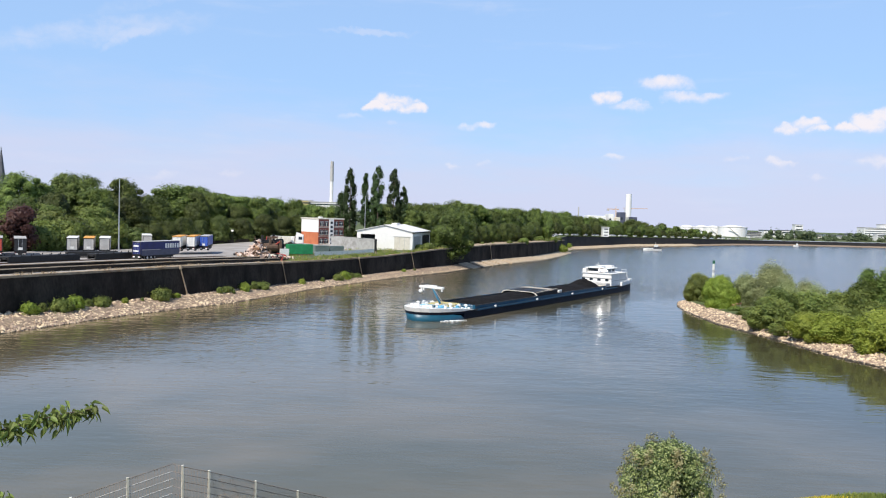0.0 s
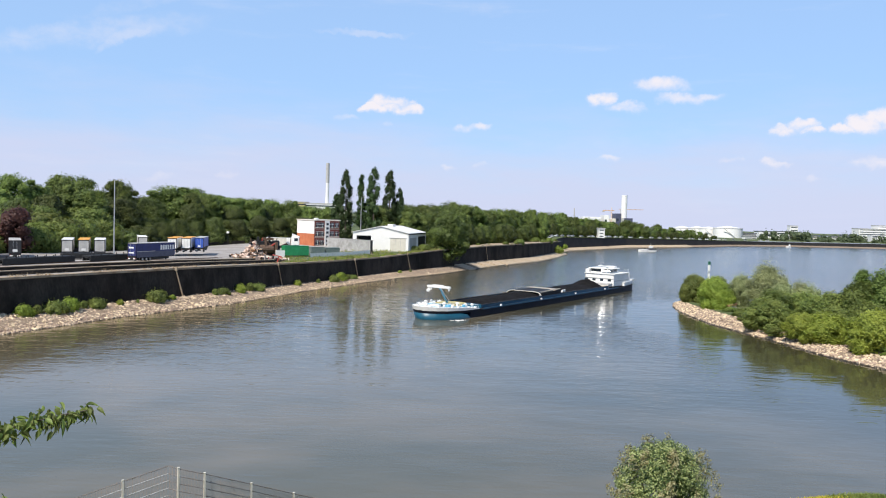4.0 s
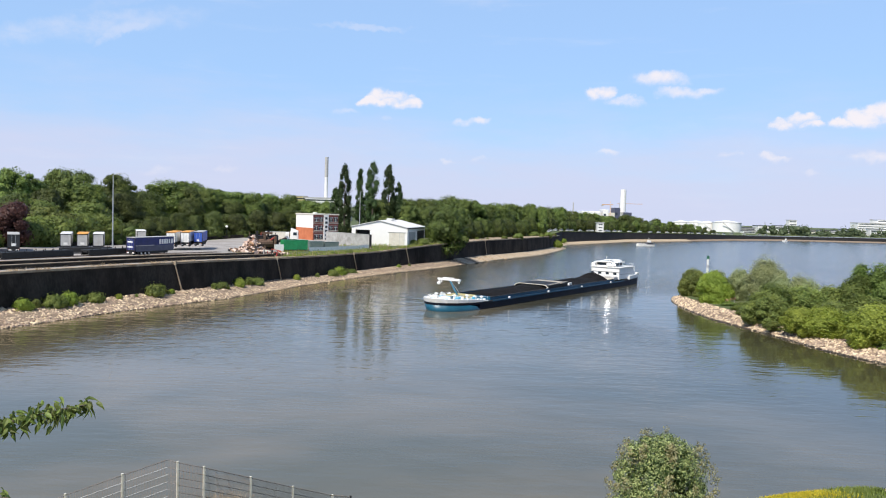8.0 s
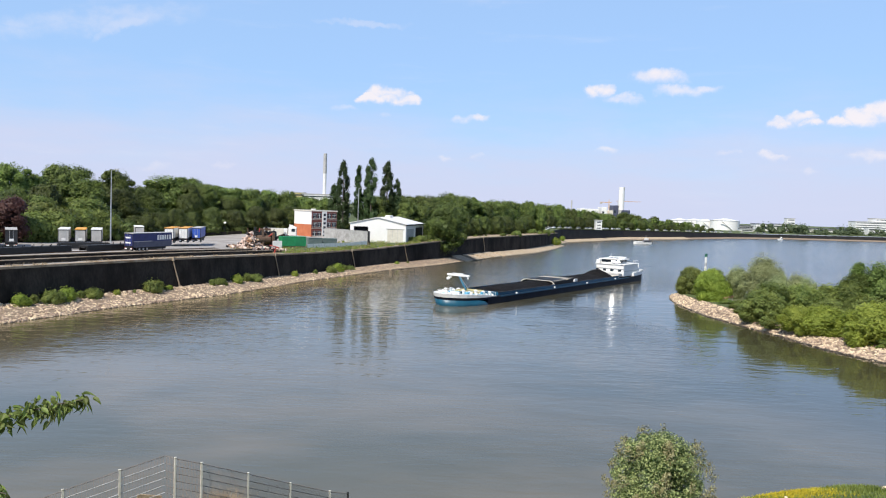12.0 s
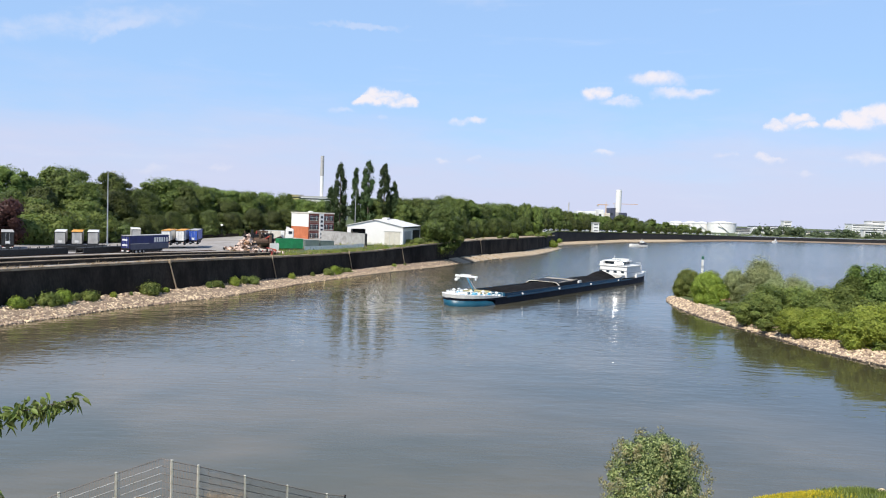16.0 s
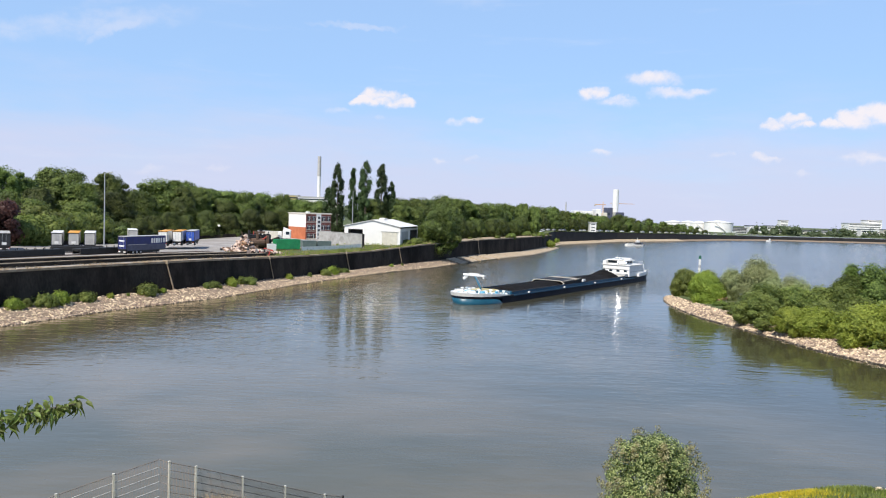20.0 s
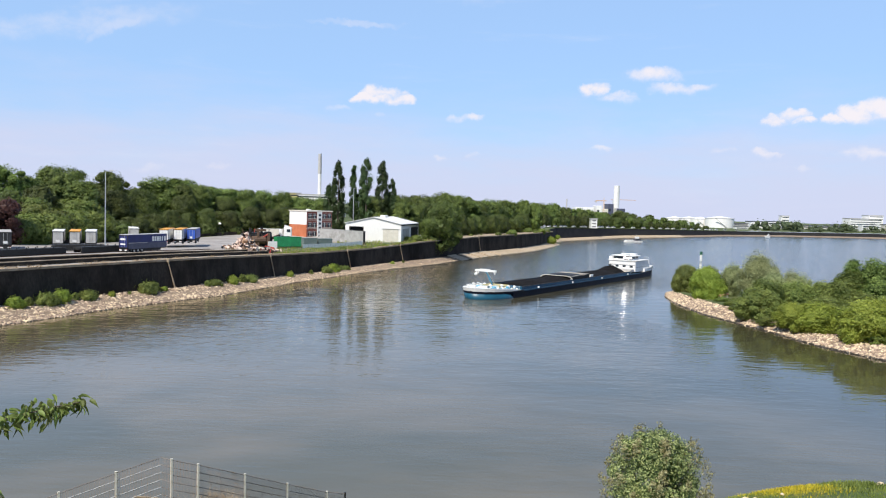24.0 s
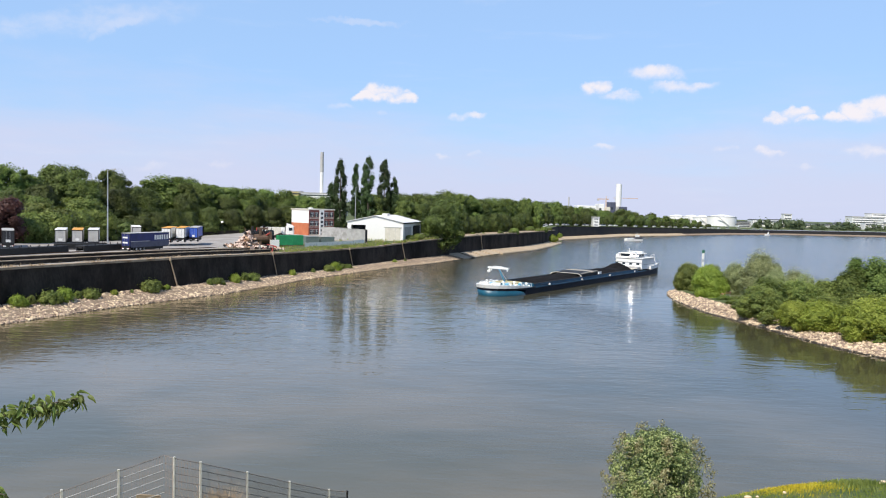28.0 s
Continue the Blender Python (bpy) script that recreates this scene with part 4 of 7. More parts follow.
def build_shrubs():
    rng = random.Random(8)
    group = "shrubs on the tongue of land"
    round_one = broadleaf("round_shrub", "dense rounded bright green shrub on the stony tongue", 6.2, 8.2, 71, LEAF_FRESH, 440, 0.19, 60, "shrub", 0.12, group, 0.12, (0.36, 0.70), 1.15, 0.6)
    bright = broadleaf("sunny_shrub", "dense rounded yellow-green shrub on the stony tongue", 6.2, 8.6, 75, LEAF_BRIGHT, 440, 0.19, 60, "shrub", 0.12, group, 0.12, (0.36, 0.70), 1.2, 0.6)
    willow = broadleaf("willow_shrub", "loose grey-green willow shrub with feathery tips", 10.5, 8.6, 72, LEAF_WILLOW, 460, 0.16, 64, "shrub", 0.05, group, 0.15, (0.40, 0.66), 1.7, 0.45, 0.6, wild=0.55)
    dark = broadleaf("dark_tree", "dark green young tree with an uneven pointed crown", 10.5, 9.5, 73, LEAF_YOUNG, 400, 0.19, 64, "tree", 0.0, group, 0.16, (0.22, 0.80), 1.3, 0.45, wild=0.3)
    small = broadleaf("low_shrub", "low yellow-green shrub at the stones' edge", 3.4, 5.0, 74, LEAF_FRESH, 300, 0.13, 22, "shrub", 0.0, group, 0.06, (0.34, 0.70))
    sapling = broadleaf("young_tree", "slim dark green young tree with a pointed top", 12.4, 4.4, 79, LEAF_YOUNG, 420, 0.14, 46, "tree", 0.1, group, 0.1, (0.10, 0.92), 1.5, 0.4, wild=0.6)
    for ob, w, h in ((round_one, 6.0, 6.4), (bright, 6.2, 6.4), (willow, 6.9, 11.4), (dark, 7.2, 11.0), (small, 4.0, 3.4), (sapling, 4.4, 13.0)):
        ob["span"], ob["rise"] = w, h
    used, later = set(), []
    for ob, x, y, w, h in ((round_one, 63.6, 195.0, 6.4, 6.8), (bright, 63.6, 181.0, 7.0, 7.0), (round_one, 65.6, 184.0, 6.6, 7.2), (small, 66.6, 181.5, 4.6, 2.6), (small, 65.2, 174.0, 3.6, 1.5),
                           (small, 66.8, 170.5, 4.0, 1.7), (small, 64.6, 166.0, 4.0, 1.6), (small, 63.4, 160.0, 4.4, 1.8), (willow, 72.3, 187.0, 5.6, 8.0), (willow, 73.1, 174.0, 9.0, 11.2),
                           (willow, 76.4, 178.0, 7.0, 9.0), (willow, 76.6, 165.0, 5.4, 8.2), (round_one, 62.6, 148.0, 7.8, 6.0), (dark, 64.6, 151.0, 7.4, 7.6), (round_one, 67.5, 154.0, 8.2, 6.6),
                           (round_one, 71.6, 152.0, 8.4, 6.8), (willow, 69.6, 158.0, 6.0, 8.4), (willow, 75.6, 158.0, 5.0, 8.0), (round_one, 77.0, 152.0, 7.6, 7.0), (sapling, 82.4, 151.5, 5.8, 12.2), (dark, 81.6, 150.5, 8.2, 9.6),
                           (dark, 85.6, 149.0, 8.6, 12.0), (dark, 90.5, 148.0, 9.0, 11.4), (dark, 96.0, 146.0, 10.0, 10.6), (bright, 63.6, 135.8, 6.0, 4.5), (bright, 67.0, 133.6, 6.4, 4.9),
                           (round_one, 73.5, 143.0, 8.0, 5.0), (round_one, 79.0, 142.0, 9.0, 6.0), (bright, 70.6, 123.9, 8.0, 6.5), (bright, 75.6, 124.0, 8.4, 7.0), (round_one, 84.0, 134.0, 10.6, 8.0),
                           (bright, 81.0, 120.0, 10.6, 7.8), (small, 70.8, 121.8, 4.0, 2.0), (round_one, 90.0, 124.0, 10.6, 8.0), (small, 61.2, 141.0, 3.6, 1.6)):
        m = Matrix.Translation((x, y, 0.75)) @ Matrix.Rotation(rng.uniform(0, 6.28), 4, "Z") @ Matrix.Diagonal((w / ob["span"], w / ob["span"], h / ob["rise"], 1))
        if ob in used:
            copy_thing(ob, m)
        else:
            later.append((ob, m))
        used.add(ob)
    for ob, m in later:
        ob.matrix_basis = m
    # bushes growing at the foot of the quay wall
    weeds = [broadleaf("wall_bush", "spreading green bush rooted at the foot of the quay wall", hh, ww, sd, mt, 150, 0.17, 24, "bush", 0.0, "bushes under the quay", 0.05, (0.20, 0.85), 1.0, 0.4, wild=0.6)
             for hh, ww, sd, mt in ((1.9, 4.6, 76, LEAF_BRIGHT), (2.4, 3.6, 77, LEAF_FRESH), (1.5, 5.0, 78, LEAF_FRESH))]
    placed = set()
    for i, (y, s) in enumerate(((132.5, 0.9), (135.0, 0.6), (138.5, 1.15), (141.5, 1.2), (144.5, 0.9), (147.0, 0.8), (152.0, 0.5), (155.5, 0.45), (160.0, 1.1), (163.0, 0.5), (174.0, 0.9), (177.0, 0.7), (183.5, 1.0), (187.0, 1.25), (190.0, 0.8), (208.0, 0.75), (217.5, 0.8), (225.0, 0.85), (228.5, 1.2), (232.5, 1.0), (235.5, 0.6), (262.0, 0.5), (268.0, 0.55))):
        p = bank(y, -1.6)
        stand(weeds[i % 3], p.x, p.y, float(np.interp(y, _y, FOOT)) - 0.35, rng.uniform(0, 6.28), s, i % 3 in placed)
        placed.add(i % 3)
    weed = weeds[0]
    for y, off, s in ((450, -1.0, 1.5), (456, -1.0, 1.9), (463, -1.5, 1.2), (474, -2, 1.5), (520, -2, 1.3)):
        p = bank(y, off)
        stand(weed, p.x, p.y, 1.8, rng.uniform(0, 6.28), s)
    for k in range(30):
        y = 206 + 3.2 * k + rng.uniform(-1.2, 1.2)
        p = bank(y, rng.uniform(0.3, 2.0))
        stand(weed, p.x, p.y, top_at(y) - 0.3, rng.uniform(0, 6.28), rng.uniform(0.2, 0.5) if 222 < y < 285 else rng.uniform(0.15, 0.35))


build_shrubs()


# ---- the barge ----
def hull_half(x):
    return float(np.interp(x, [0, 0.6, 2, 4.5, 8, 13, 17, 100, 105, 108.5, 110.2], [0.5, 1.6, 3.0, 4.3, 5.1, 5.55, 5.7, 5.7, 5.45, 4.7, 3.6]))


def sheer(x):
    return float(np.interp(x, [0, 5, 12, 17.5, 19, 96, 100, 110], [3.35, 3.1, 2.7, 2.15, 1.95, 1.95, 2.3, 2.5]))


def hull_ring(x, lo, hi, out=0.0):
    """A cross-section between two heights; the bow rakes back towards the water."""
    rake = 2.4 * max(0.0, 1 - x / 10)
    pts = []
    for z, f in ((lo, 1), (hi, 1)):
        k = 1 - 0.10 * max(0.0, 1 - x / 16) * max(0.0, (2.6 - z) / 2.6)
        pts.append((x + rake * (1 - z / 3.3) * 0.5, (hull_half(x) * k + out), z))
    (xa, ba, _), (xb, bb, _) = pts
    return [(xa, -ba, lo), (xb, -bb, hi), (xb, bb, hi), (xa, ba, lo)]


def build_barge():
    ship = thing("cargo_barge", "long navy river barge loaded with coal, teal bow, white deckhouse", "barge")
    xs_bow = [0, 0.3, 0.6, 1.0, 1.5, 2, 2.6, 3.2, 3.9, 4.6, 5.4, 6.3, 7.2, 8.2, 9.4, 10.6, 12, 13.5, 15]
    hull = part("hull", loft([hull_ring(x, -1.4, sheer(x) - 0.25) for x in (13.3, 13.5, 15, 17, 19, 40, 60, 80, 96, 100, 103, 105, 107, 108.5, 109.6, 110.2)]), HULL, ship, "dark navy steel hull")
    part("lower_bow", loft([hull_ring(x, -1.4, float(np.interp(x, [0, 9, 12, 13.5], [1.70, 1.50, 1.05, 0.1])), 0.01) for x in xs_bow[:18]]), TEAL, hull, "teal painted lower bow", True)
    part("boot_stripe", loft([hull_ring(x, 1.45 + 0.25 * max(0, 1 - x / 15), 2.0 + 0.35 * max(0, 1 - x / 15), 0.03) for x in xs_bow]), HULL, hull)
    part("bow_bulwark", loft([hull_ring(x, float(np.interp(x, [0, 7, 12, 17.4], [2.35, 2.2, 2.05, 2.10])), sheer(x), 0.04) for x in xs_bow + [16.2, 17.4]]), WHITE, hull, "white painted bow bulwark")
    part("stern_bulwark", loft([hull_ring(x, sheer(x) - 0.5, sheer(x) + 0.55, 0.03) for x in (99, 102, 105, 107, 108.5, 109.6, 110.25)]), WHITE, hull, "white stern bulwark")
    part("rubbing_strake", loft([hull_ring(x, 1.55, 1.72, 0.10) for x in (17.5, 30, 60, 90, 100)]), HULL, hull)
    part("side_deck", box(17, 99, -5.55, 5.55, 1.72, 1.95), DARK, ship, "dark steel side deck")
    # hold coamings
    for y in (-4.75, 4.75):
        c = part("coaming", box(19.5, 89, y - 0.09, y + 0.09, 1.9, 2.75, 0.03), COAMING, ship, "blue hold coaming")
        part("coaming_rim", box(19.3, 89.2, y - 0.2, y + 0.2, 2.75, 2.88, 0.03), DARK, c)
        part("side_band", box(19.3, 95.0, y * 1.178 - 0.06, y * 1.178 + 0.06, 1.7, 2.06, 0.02), COAMING, c)
    part("coaming_end", box(19.3, 19.6, -4.8, 4.8, 1.9, 2.9, 0.03), COAMING, ship)
    part("coaming_end", box(89.0, 89.3, -4.8, 4.8, 1.9, 2.95, 0.03), CREAM, ship)

    # coal in two holds
    def coal(x0, x1, peaks, name):
        rows = []
        for y in np.linspace(-4.62, 4.62, 21):
            r = []
            for x in np.arange(x0, x1 + 0.01, 0.75):
                base = 2.35 + 1.05 * (1 - (abs(y) / 4.62) ** 1.6)
                e = max(0, 1 - (x - x0) / 3.5) + max(0, 1 - (x1 - x) / 3.5)
                z = base - 0.8 * e
                for px, h, w in peaks:
                    z += h * max(0, 1 - abs(x - px) / w) * (1 - (abs(y) / 4.9) ** 2)
                r.append((x, y, z + 0.16 * noise.noise((x * 0.9, y * 0.9, 3)) + 0.10 * noise.noise((x * 2.6, y * 2.6, 9))))
            rows.append(r)
        ob = grid_mesh(name, rows, COAL)
        ob.parent = ship
        ob["label"] = "heaped black coal in the hold"
    coal(19.8, 54, ((30, 0.25, 8), (45, 0.45, 7)), "coal")
    coal(57.5, 88.8, ((64, 0.2, 6), (84.5, 1.7, 4.2), (74, 0.2, 6)), "coal")

    # arched hatch cover pushed together amidships, in panels
    part("hatch_track", box(46, 58.2, -4.95, -4.75, 2.88, 2.98), STEEL, ship)
    for k in range(4):
        x0, h = 47.0 + 2.6 * k, (0.95, 1.05, 1.15, 1.25)[k]
        sec = []
        for x in (x0, x0 + 2.75):
            ring = []
            for s in np.linspace(-1, 1, 15):
                ring.append((x, 4.9 * s, 2.93 + h * (1 - abs(s) ** 9)))
            for s in np.linspace(1, -1, 15):
                ring.append((x, 4.8 * s, 2.81 + h * (1 - abs(s) ** 9)))
            sec.append(ring)
        cover = part("hatch_cover", loft(sec), TAN if k == 3 else SLATE_GREY, ship, "tan hatch cover panel" if k == 3 else "sooty hatch cover panel", True)
        part("hatch_edge", box(x0, x0 + 2.7, -5.0, -4.62, 2.90 + h, 3.06 + h, 0.03), TAN, cover, "pale edge of the hatch cover")
        part("hatch_side", box(x0, x0 + 2.72, -4.99, -4.92, 2.88, 2.88 + 0.86 * h), DARK, cover, "dark side of the hatch cover")
        if k:
            continue
        rim = []
        for x in (x0 - 0.03, x0 + 0.10):
            ring = [(x, 4.95 * s, 2.97 + h * (1 - abs(s) ** 9)) for s in np.linspace(-1, 1, 15)]
            ring += [(x, 4.8 * s, 2.80 + h * (1 - abs(s) ** 9)) for s in np.linspace(1, -1, 15)]
            rim.append(ring)
        part("hatch_rim", loft(rim), CREAM, cover, "pale rim")
    part("hatch_wagon", box(58.9, 60.2, -4.9, 4.9, 2.9, 3.3, 0.08), GREY, ship, "white hatch crane beam")
    for y in (-4.7, 4.7):
        part("hatch_wagon_leg", box(58.8, 60.4, y - 0.2, y + 0.2, 2.88, 3.7, 0.05), WHITE, ship)

    # white lamps along the side deck
    for x in (26.2, 45.5, 64.9, 84.5):
        part("side_lamp", box(x - 0.28, x + 0.28, -5.9, -5.55, 1.95, 2.45, 0.06), WHITE, ship, "small white side marker")

    # foredeck: winches, bollards, vents, rails, signal mast
    part("foredeck", loft([hull_ring(x, sheer(x) - 0.95, sheer(x) - 0.85, -0.15) for x in xs_bow + [16.2, 18.8]]), DARK, ship, "dark foredeck")
    for x, y in ((4.5, -1.6), (4.5, 1.6)):
        w = part("anchor_winch", box(x - 0.7, x + 0.7, y - 0.6, y + 0.6, 2.2, 3.2, 0.08), SKYBLUE, ship, "light blue anchor winch")
        part("winch_drum", tube((x, y - 0.9, 3.3), (x, y + 0.9, 3.3), 0.42, n=12), WHITE, w)
    for x, y in ((2.2, -1.5), (2.2, 1.5), (7, -4.2), (7, 4.2), (9.4, -4.4), (9.4, 4.4), (13.5, -4.9), (13.5, 4.9)):
        b = part("bollard", tube((x, y, sheer(x) - 0.9), (x, y, sheer(x) + 0.25), 0.24, n=10), WHITE, ship, "white mooring bollard")
        part("bollard_cap", tube((x, y, sheer(x) + 0.25), (x, y, sheer(x) + 0.38), 0.34, n=10), WHITE, b)
    for k, (x, y, h) in enumerate(((6.2, -2.6, 0.9), (6.8, 2.4, 1.0), (8.8, -1.2, 0.8), (8.8, 1.4, 0.8), (11, 3.2, 1.0), (11.2, -3.2, 1.0), (14.8, -3.4, 0.8), (14.8, 3.4, 0.8), (16.6, -4.2, 0.9), (16.6, 0.0, 0.9), (16.6, 4.2, 0.9))):
        v = part("vent", tube((x, y, sheer(x) - 0.9), (x, y, sheer(x) - 0.1 + h), 0.28, n=8), WHITE, ship, "white mushroom vent")
        part("vent_cap", ball((x, y, sheer(x) - 0.05 + h), 0.5, 1, (1, 1, 0.6)), WHITE, v)
    part("deck_locker", box(11.0, 17.0, -2.6, 2.6, 1.9, 3.35, 0.1), OCHRE, ship, "pale yellow covered deck hatch")
    for k in range(22):
        a = 4.5 + 0.58 * k
        y = (-1) ** k * (0.5 + 0.17 * k) + (0.6 if k % 3 else -0.8)
        h = (0.5, 0.8, 0.35, 1.0)[k % 4]
        mt, nm = ((SKYBLUE, "pipe_valve"), (WHITE, "deck_box"), (CREAM, "rope_coil"), (TEAL, "hose_reel"), (WHITE, "deck_lamp"))[k % 5]
        bm = box(a - 0.3, a + 0.3, y - 0.3, y + 0.3, sheer(a) - 0.9, sheer(a) - 0.35 + h, 0.06) if k % 2 else tube((a, y, sheer(a) - 0.9), (a, y, sheer(a) - 0.3 + h), 0.32, 0.24, 9)
        part(nm, bm, mt, ship)
    for y in (-3.9, 3.9):
        part("deck_pipe", tube((5.0, y * 0.8, sheer(5) + 0.1), (16.5, y * 1.2, sheer(16) + 0.25), 0.1, n=6), SKYBLUE, ship, "light blue deck pipe")
    part("deck_chest", box(8.2, 10.2, -2.6, -0.2, 2.0, 3.3, 0.08), SKYBLUE, ship)
    part("deck_chest", box(8.2, 10.2, 0.4, 2.9, 2.0, 3.2, 0.08), SKYBLUE, ship)
    for y in (-1, 1):
        rail = part("railing", tube((0.9, y * 1.3, sheer(0.9) + 0.9), (17.5, y * 5.3, sheer(16) + 0.8), 0.035, n=5), WHITE, ship, "white bow railing")
        for k in range(9):
            x = 1 + k * 2.05
            yy = y * (1.3 + (4.0 * (x - 0.9) / 16.6))
            part("rail_post", tube((x, yy, sheer(x) - 0.4), (x, yy, sheer(x) + 0.88), 0.035, n=5), WHITE, rail)
    mast = part("mast", tube((13.2, 0.0, 2.6), (8.6, 0.0, 7.6), 0.26, 0.16), SKYBLUE, ship, "raked light blue mast")
    part("mast_stay", tube((13.4, -0.9, 2.6), (8.7, -0.2, 7.5), 0.06, n=5), WHITE, mast)
    beam = part("mast_beam", box(8.0, 8.8, -2.9, 2.9, 7.4, 7.95, 0.08), WHITE, ship, "white crossbeam of the mast")
    part("radar_bar", box(7.9, 8.2, -1.4, 1.4, 8.05, 8.25, 0.05), WHITE, beam)
    part("radar_post", tube((8.3, 0, 7.8), (8.1, 0, 8.1), 0.14, n=6), WHITE, beam)
    for y in (-2.5, 2.5, 2.0):
        part("mast_lamp", tube((8.4, y, 6.8), (8.4, y, 7.55), 0.2, n=8), WHITE, beam)
    part("anchor_ball", ball((8.2, 2.6, 6.6), 0.45, 2), WHITE, beam)

    # deckhouse and wheelhouse
    house = part("deckhouse", box(92.5, 103.8, -5.0, 4.0, 1.9, 5.35, 0.12), WHITE, ship, "white deckhouse")
    part("cornice", box(92.2, 104.1, -5.25, 4.25, 5.35, 5.55, 0.05), WHITE, house)
    part("side_line", box(92.45, 103.85, -5.03, -4.99, 3.35, 3.50), GREY, house, "grey line along the deckhouse")
    part("aft_deckhouse", box(103.85, 106.2, -4.6, 3.6, 1.9, 4.2, 0.1), WHITE, ship, "lower white aft deckhouse")
    part("cornice", box(92.3, 92.5, -5.1, 4.1, 4.1, 4.22), GREY, house)
    for k in range(4):
        y = -3.6 + 2.4 * k
        part("window", box(92.44, 92.51, y - 0.5, y + 0.5, 3.3, 3.95), GLASS, house)
    wheel = part("wheelhouse", box(94.0, 99.5, -3.2, 3.2, 5.55, 5.85, 0.08), WHITE, ship, "white wheelhouse with dark windows")
    part("wheelhouse_glass", box(94.1, 99.4, -3.1, 3.1, 5.85, 6.75), GLASS, wheel, "dark wheelhouse windows")
    for x, y in ((94.06, 3.12), (96.8, -3.12), (99.4, -3.12), (99.4, 3.12), (96.8, 3.12)):
        part("mullion", box(x - 0.07, x + 0.07, y - 0.07, y + 0.07, 5.85, 6.75), WHITE, wheel)
    part("wheelhouse_roof", box(93.5, 100.0, -3.7, 3.7, 6.75, 6.98, 0.08), WHITE, wheel)
    pane = part("windscreen", box(-0.05, 0.05, -0.5, 0.5, -0.42, 0.42), SCREEN, wheel, "tilted windscreen catching the sun")
    pane.matrix_basis = Matrix.Translation((93.75, -2.7, 6.3)) @ Euler((0, radians(27.5), radians(14.87))).to_matrix().to_4x4()
    low = part("lower_pane", box(-0.05, 0.05, -0.7, 0.7, -0.44, 0.44), SUN_GLASS, wheel, "tilted pane throwing sunlight on the water")
    low.matrix_basis = Matrix.Translation((93.75, -1.2, 6.3)) @ Euler((0, radians(24.2), radians(14.9))).to_matrix().to_4x4()
    part("radar_scanner", box(96.2, 96.5, -1.6, 1.6, 7.4, 7.62, 0.04), WHITE, ship)
    part("radar_mast", tube((96.4, 0, 6.95), (96.4, 0, 7.45), 0.16), WHITE, ship)
    part("aerial", tube((98.6, 1.8, 6.95), (98.6, 1.8, 8.3), 0.05, n=5), WHITE, ship)
    part("searchlight", tube((94.4, -1.9, 7.2), (94.9, -1.9, 7.2), 0.25, n=10), STEEL, ship)
    part("funnel", box(101.5, 103.5, -1.4, 1.4, 5.5, 7.3, 0.2), WHITE, ship)
    part("side_wing", box(92.6, 96.0, 2.9, 4.1, 5.55, 6.6, 0.1), WHITE, ship, "white bridge wing")
    part("upper_railing", tube((100, -5.0, 6.45), (103.8, -5.0, 6.45), 0.04, n=5), WHITE, house)
    for k in range(5):
        part("rail_post", tube((100 + 0.95 * k, -5.0, 5.5), (100 + 0.95 * k, -5.0, 6.45), 0.035, n=5), WHITE, house)
    part("stern_house", box(106.2, 108.2, -3.6, 3.6, 1.9, 3.9, 0.1), WHITE, ship)
    part("fore_house", box(89.6, 92.4, -4.6, 4.6, 1.9, 2.85, 0.1), GREY, ship, "pale roofed store before the deckhouse")
    part("tender", loft([[(x, -1.0 * w - 3.9, 2.6), (x, -1.2 * w - 3.9, 3.3), (x, 1.2 * w - 3.9, 3.3), (x, 1.0 * w - 3.9, 2.6)] for x, w in ((107.0, 0.3), (107.8, 0.75), (109.2, 0.8), (109.6, 0.6))]), WHITE, ship, "small white tender")
    part("stern_light", tube((108.6, -3.4, 2.9), (108.6, -3.4, 5.2), 0.1, n=6), WHITE, ship)
    part("liferaft", tube((104.4, -4.1, 4.5), (105.6, -4.1, 4.5), 0.36, n=10), WHITE, ship)
    # the laden hull lies low: everything before the deckhouse is kept flat
    for o in ship.children_recursive:
        if min(v.co.x for v in o.data.vertices) < 89.5:
            o.data.transform(Matrix.Diagonal((1, 1, 0.82, 1)))
        for v in o.data.vertices:
            if v.co.x < 17 and o.name[:10] not in ("windscreen", "lower_pane"):
                v.co.x = 3.7 + v.co.x * 13.3 / 17
    return ship


BARGE = build_barge()


def build_foam():
    """Churned water beside the bow while its thruster runs."""
    rng = random.Random(40)
    f = thing("bow_foam", "white churned foam on the water beside the bow", "foam")
    for k in range(34):
        u = rng.uniform(-1, 1)
        x, y = u * 3.6, rng.uniform(-0.55, 0.55) * (1.1 - abs(u)) - 0.06 * u
        r = rng.uniform(0.15, 0.42) * (1.15 - abs(u))
        part("foam_patch", ball((x, y, 0.02), r, 1, (1.5, 1.0, 0.5)), FOAM, f)
    return f


FOAM_PATCH = build_foam()


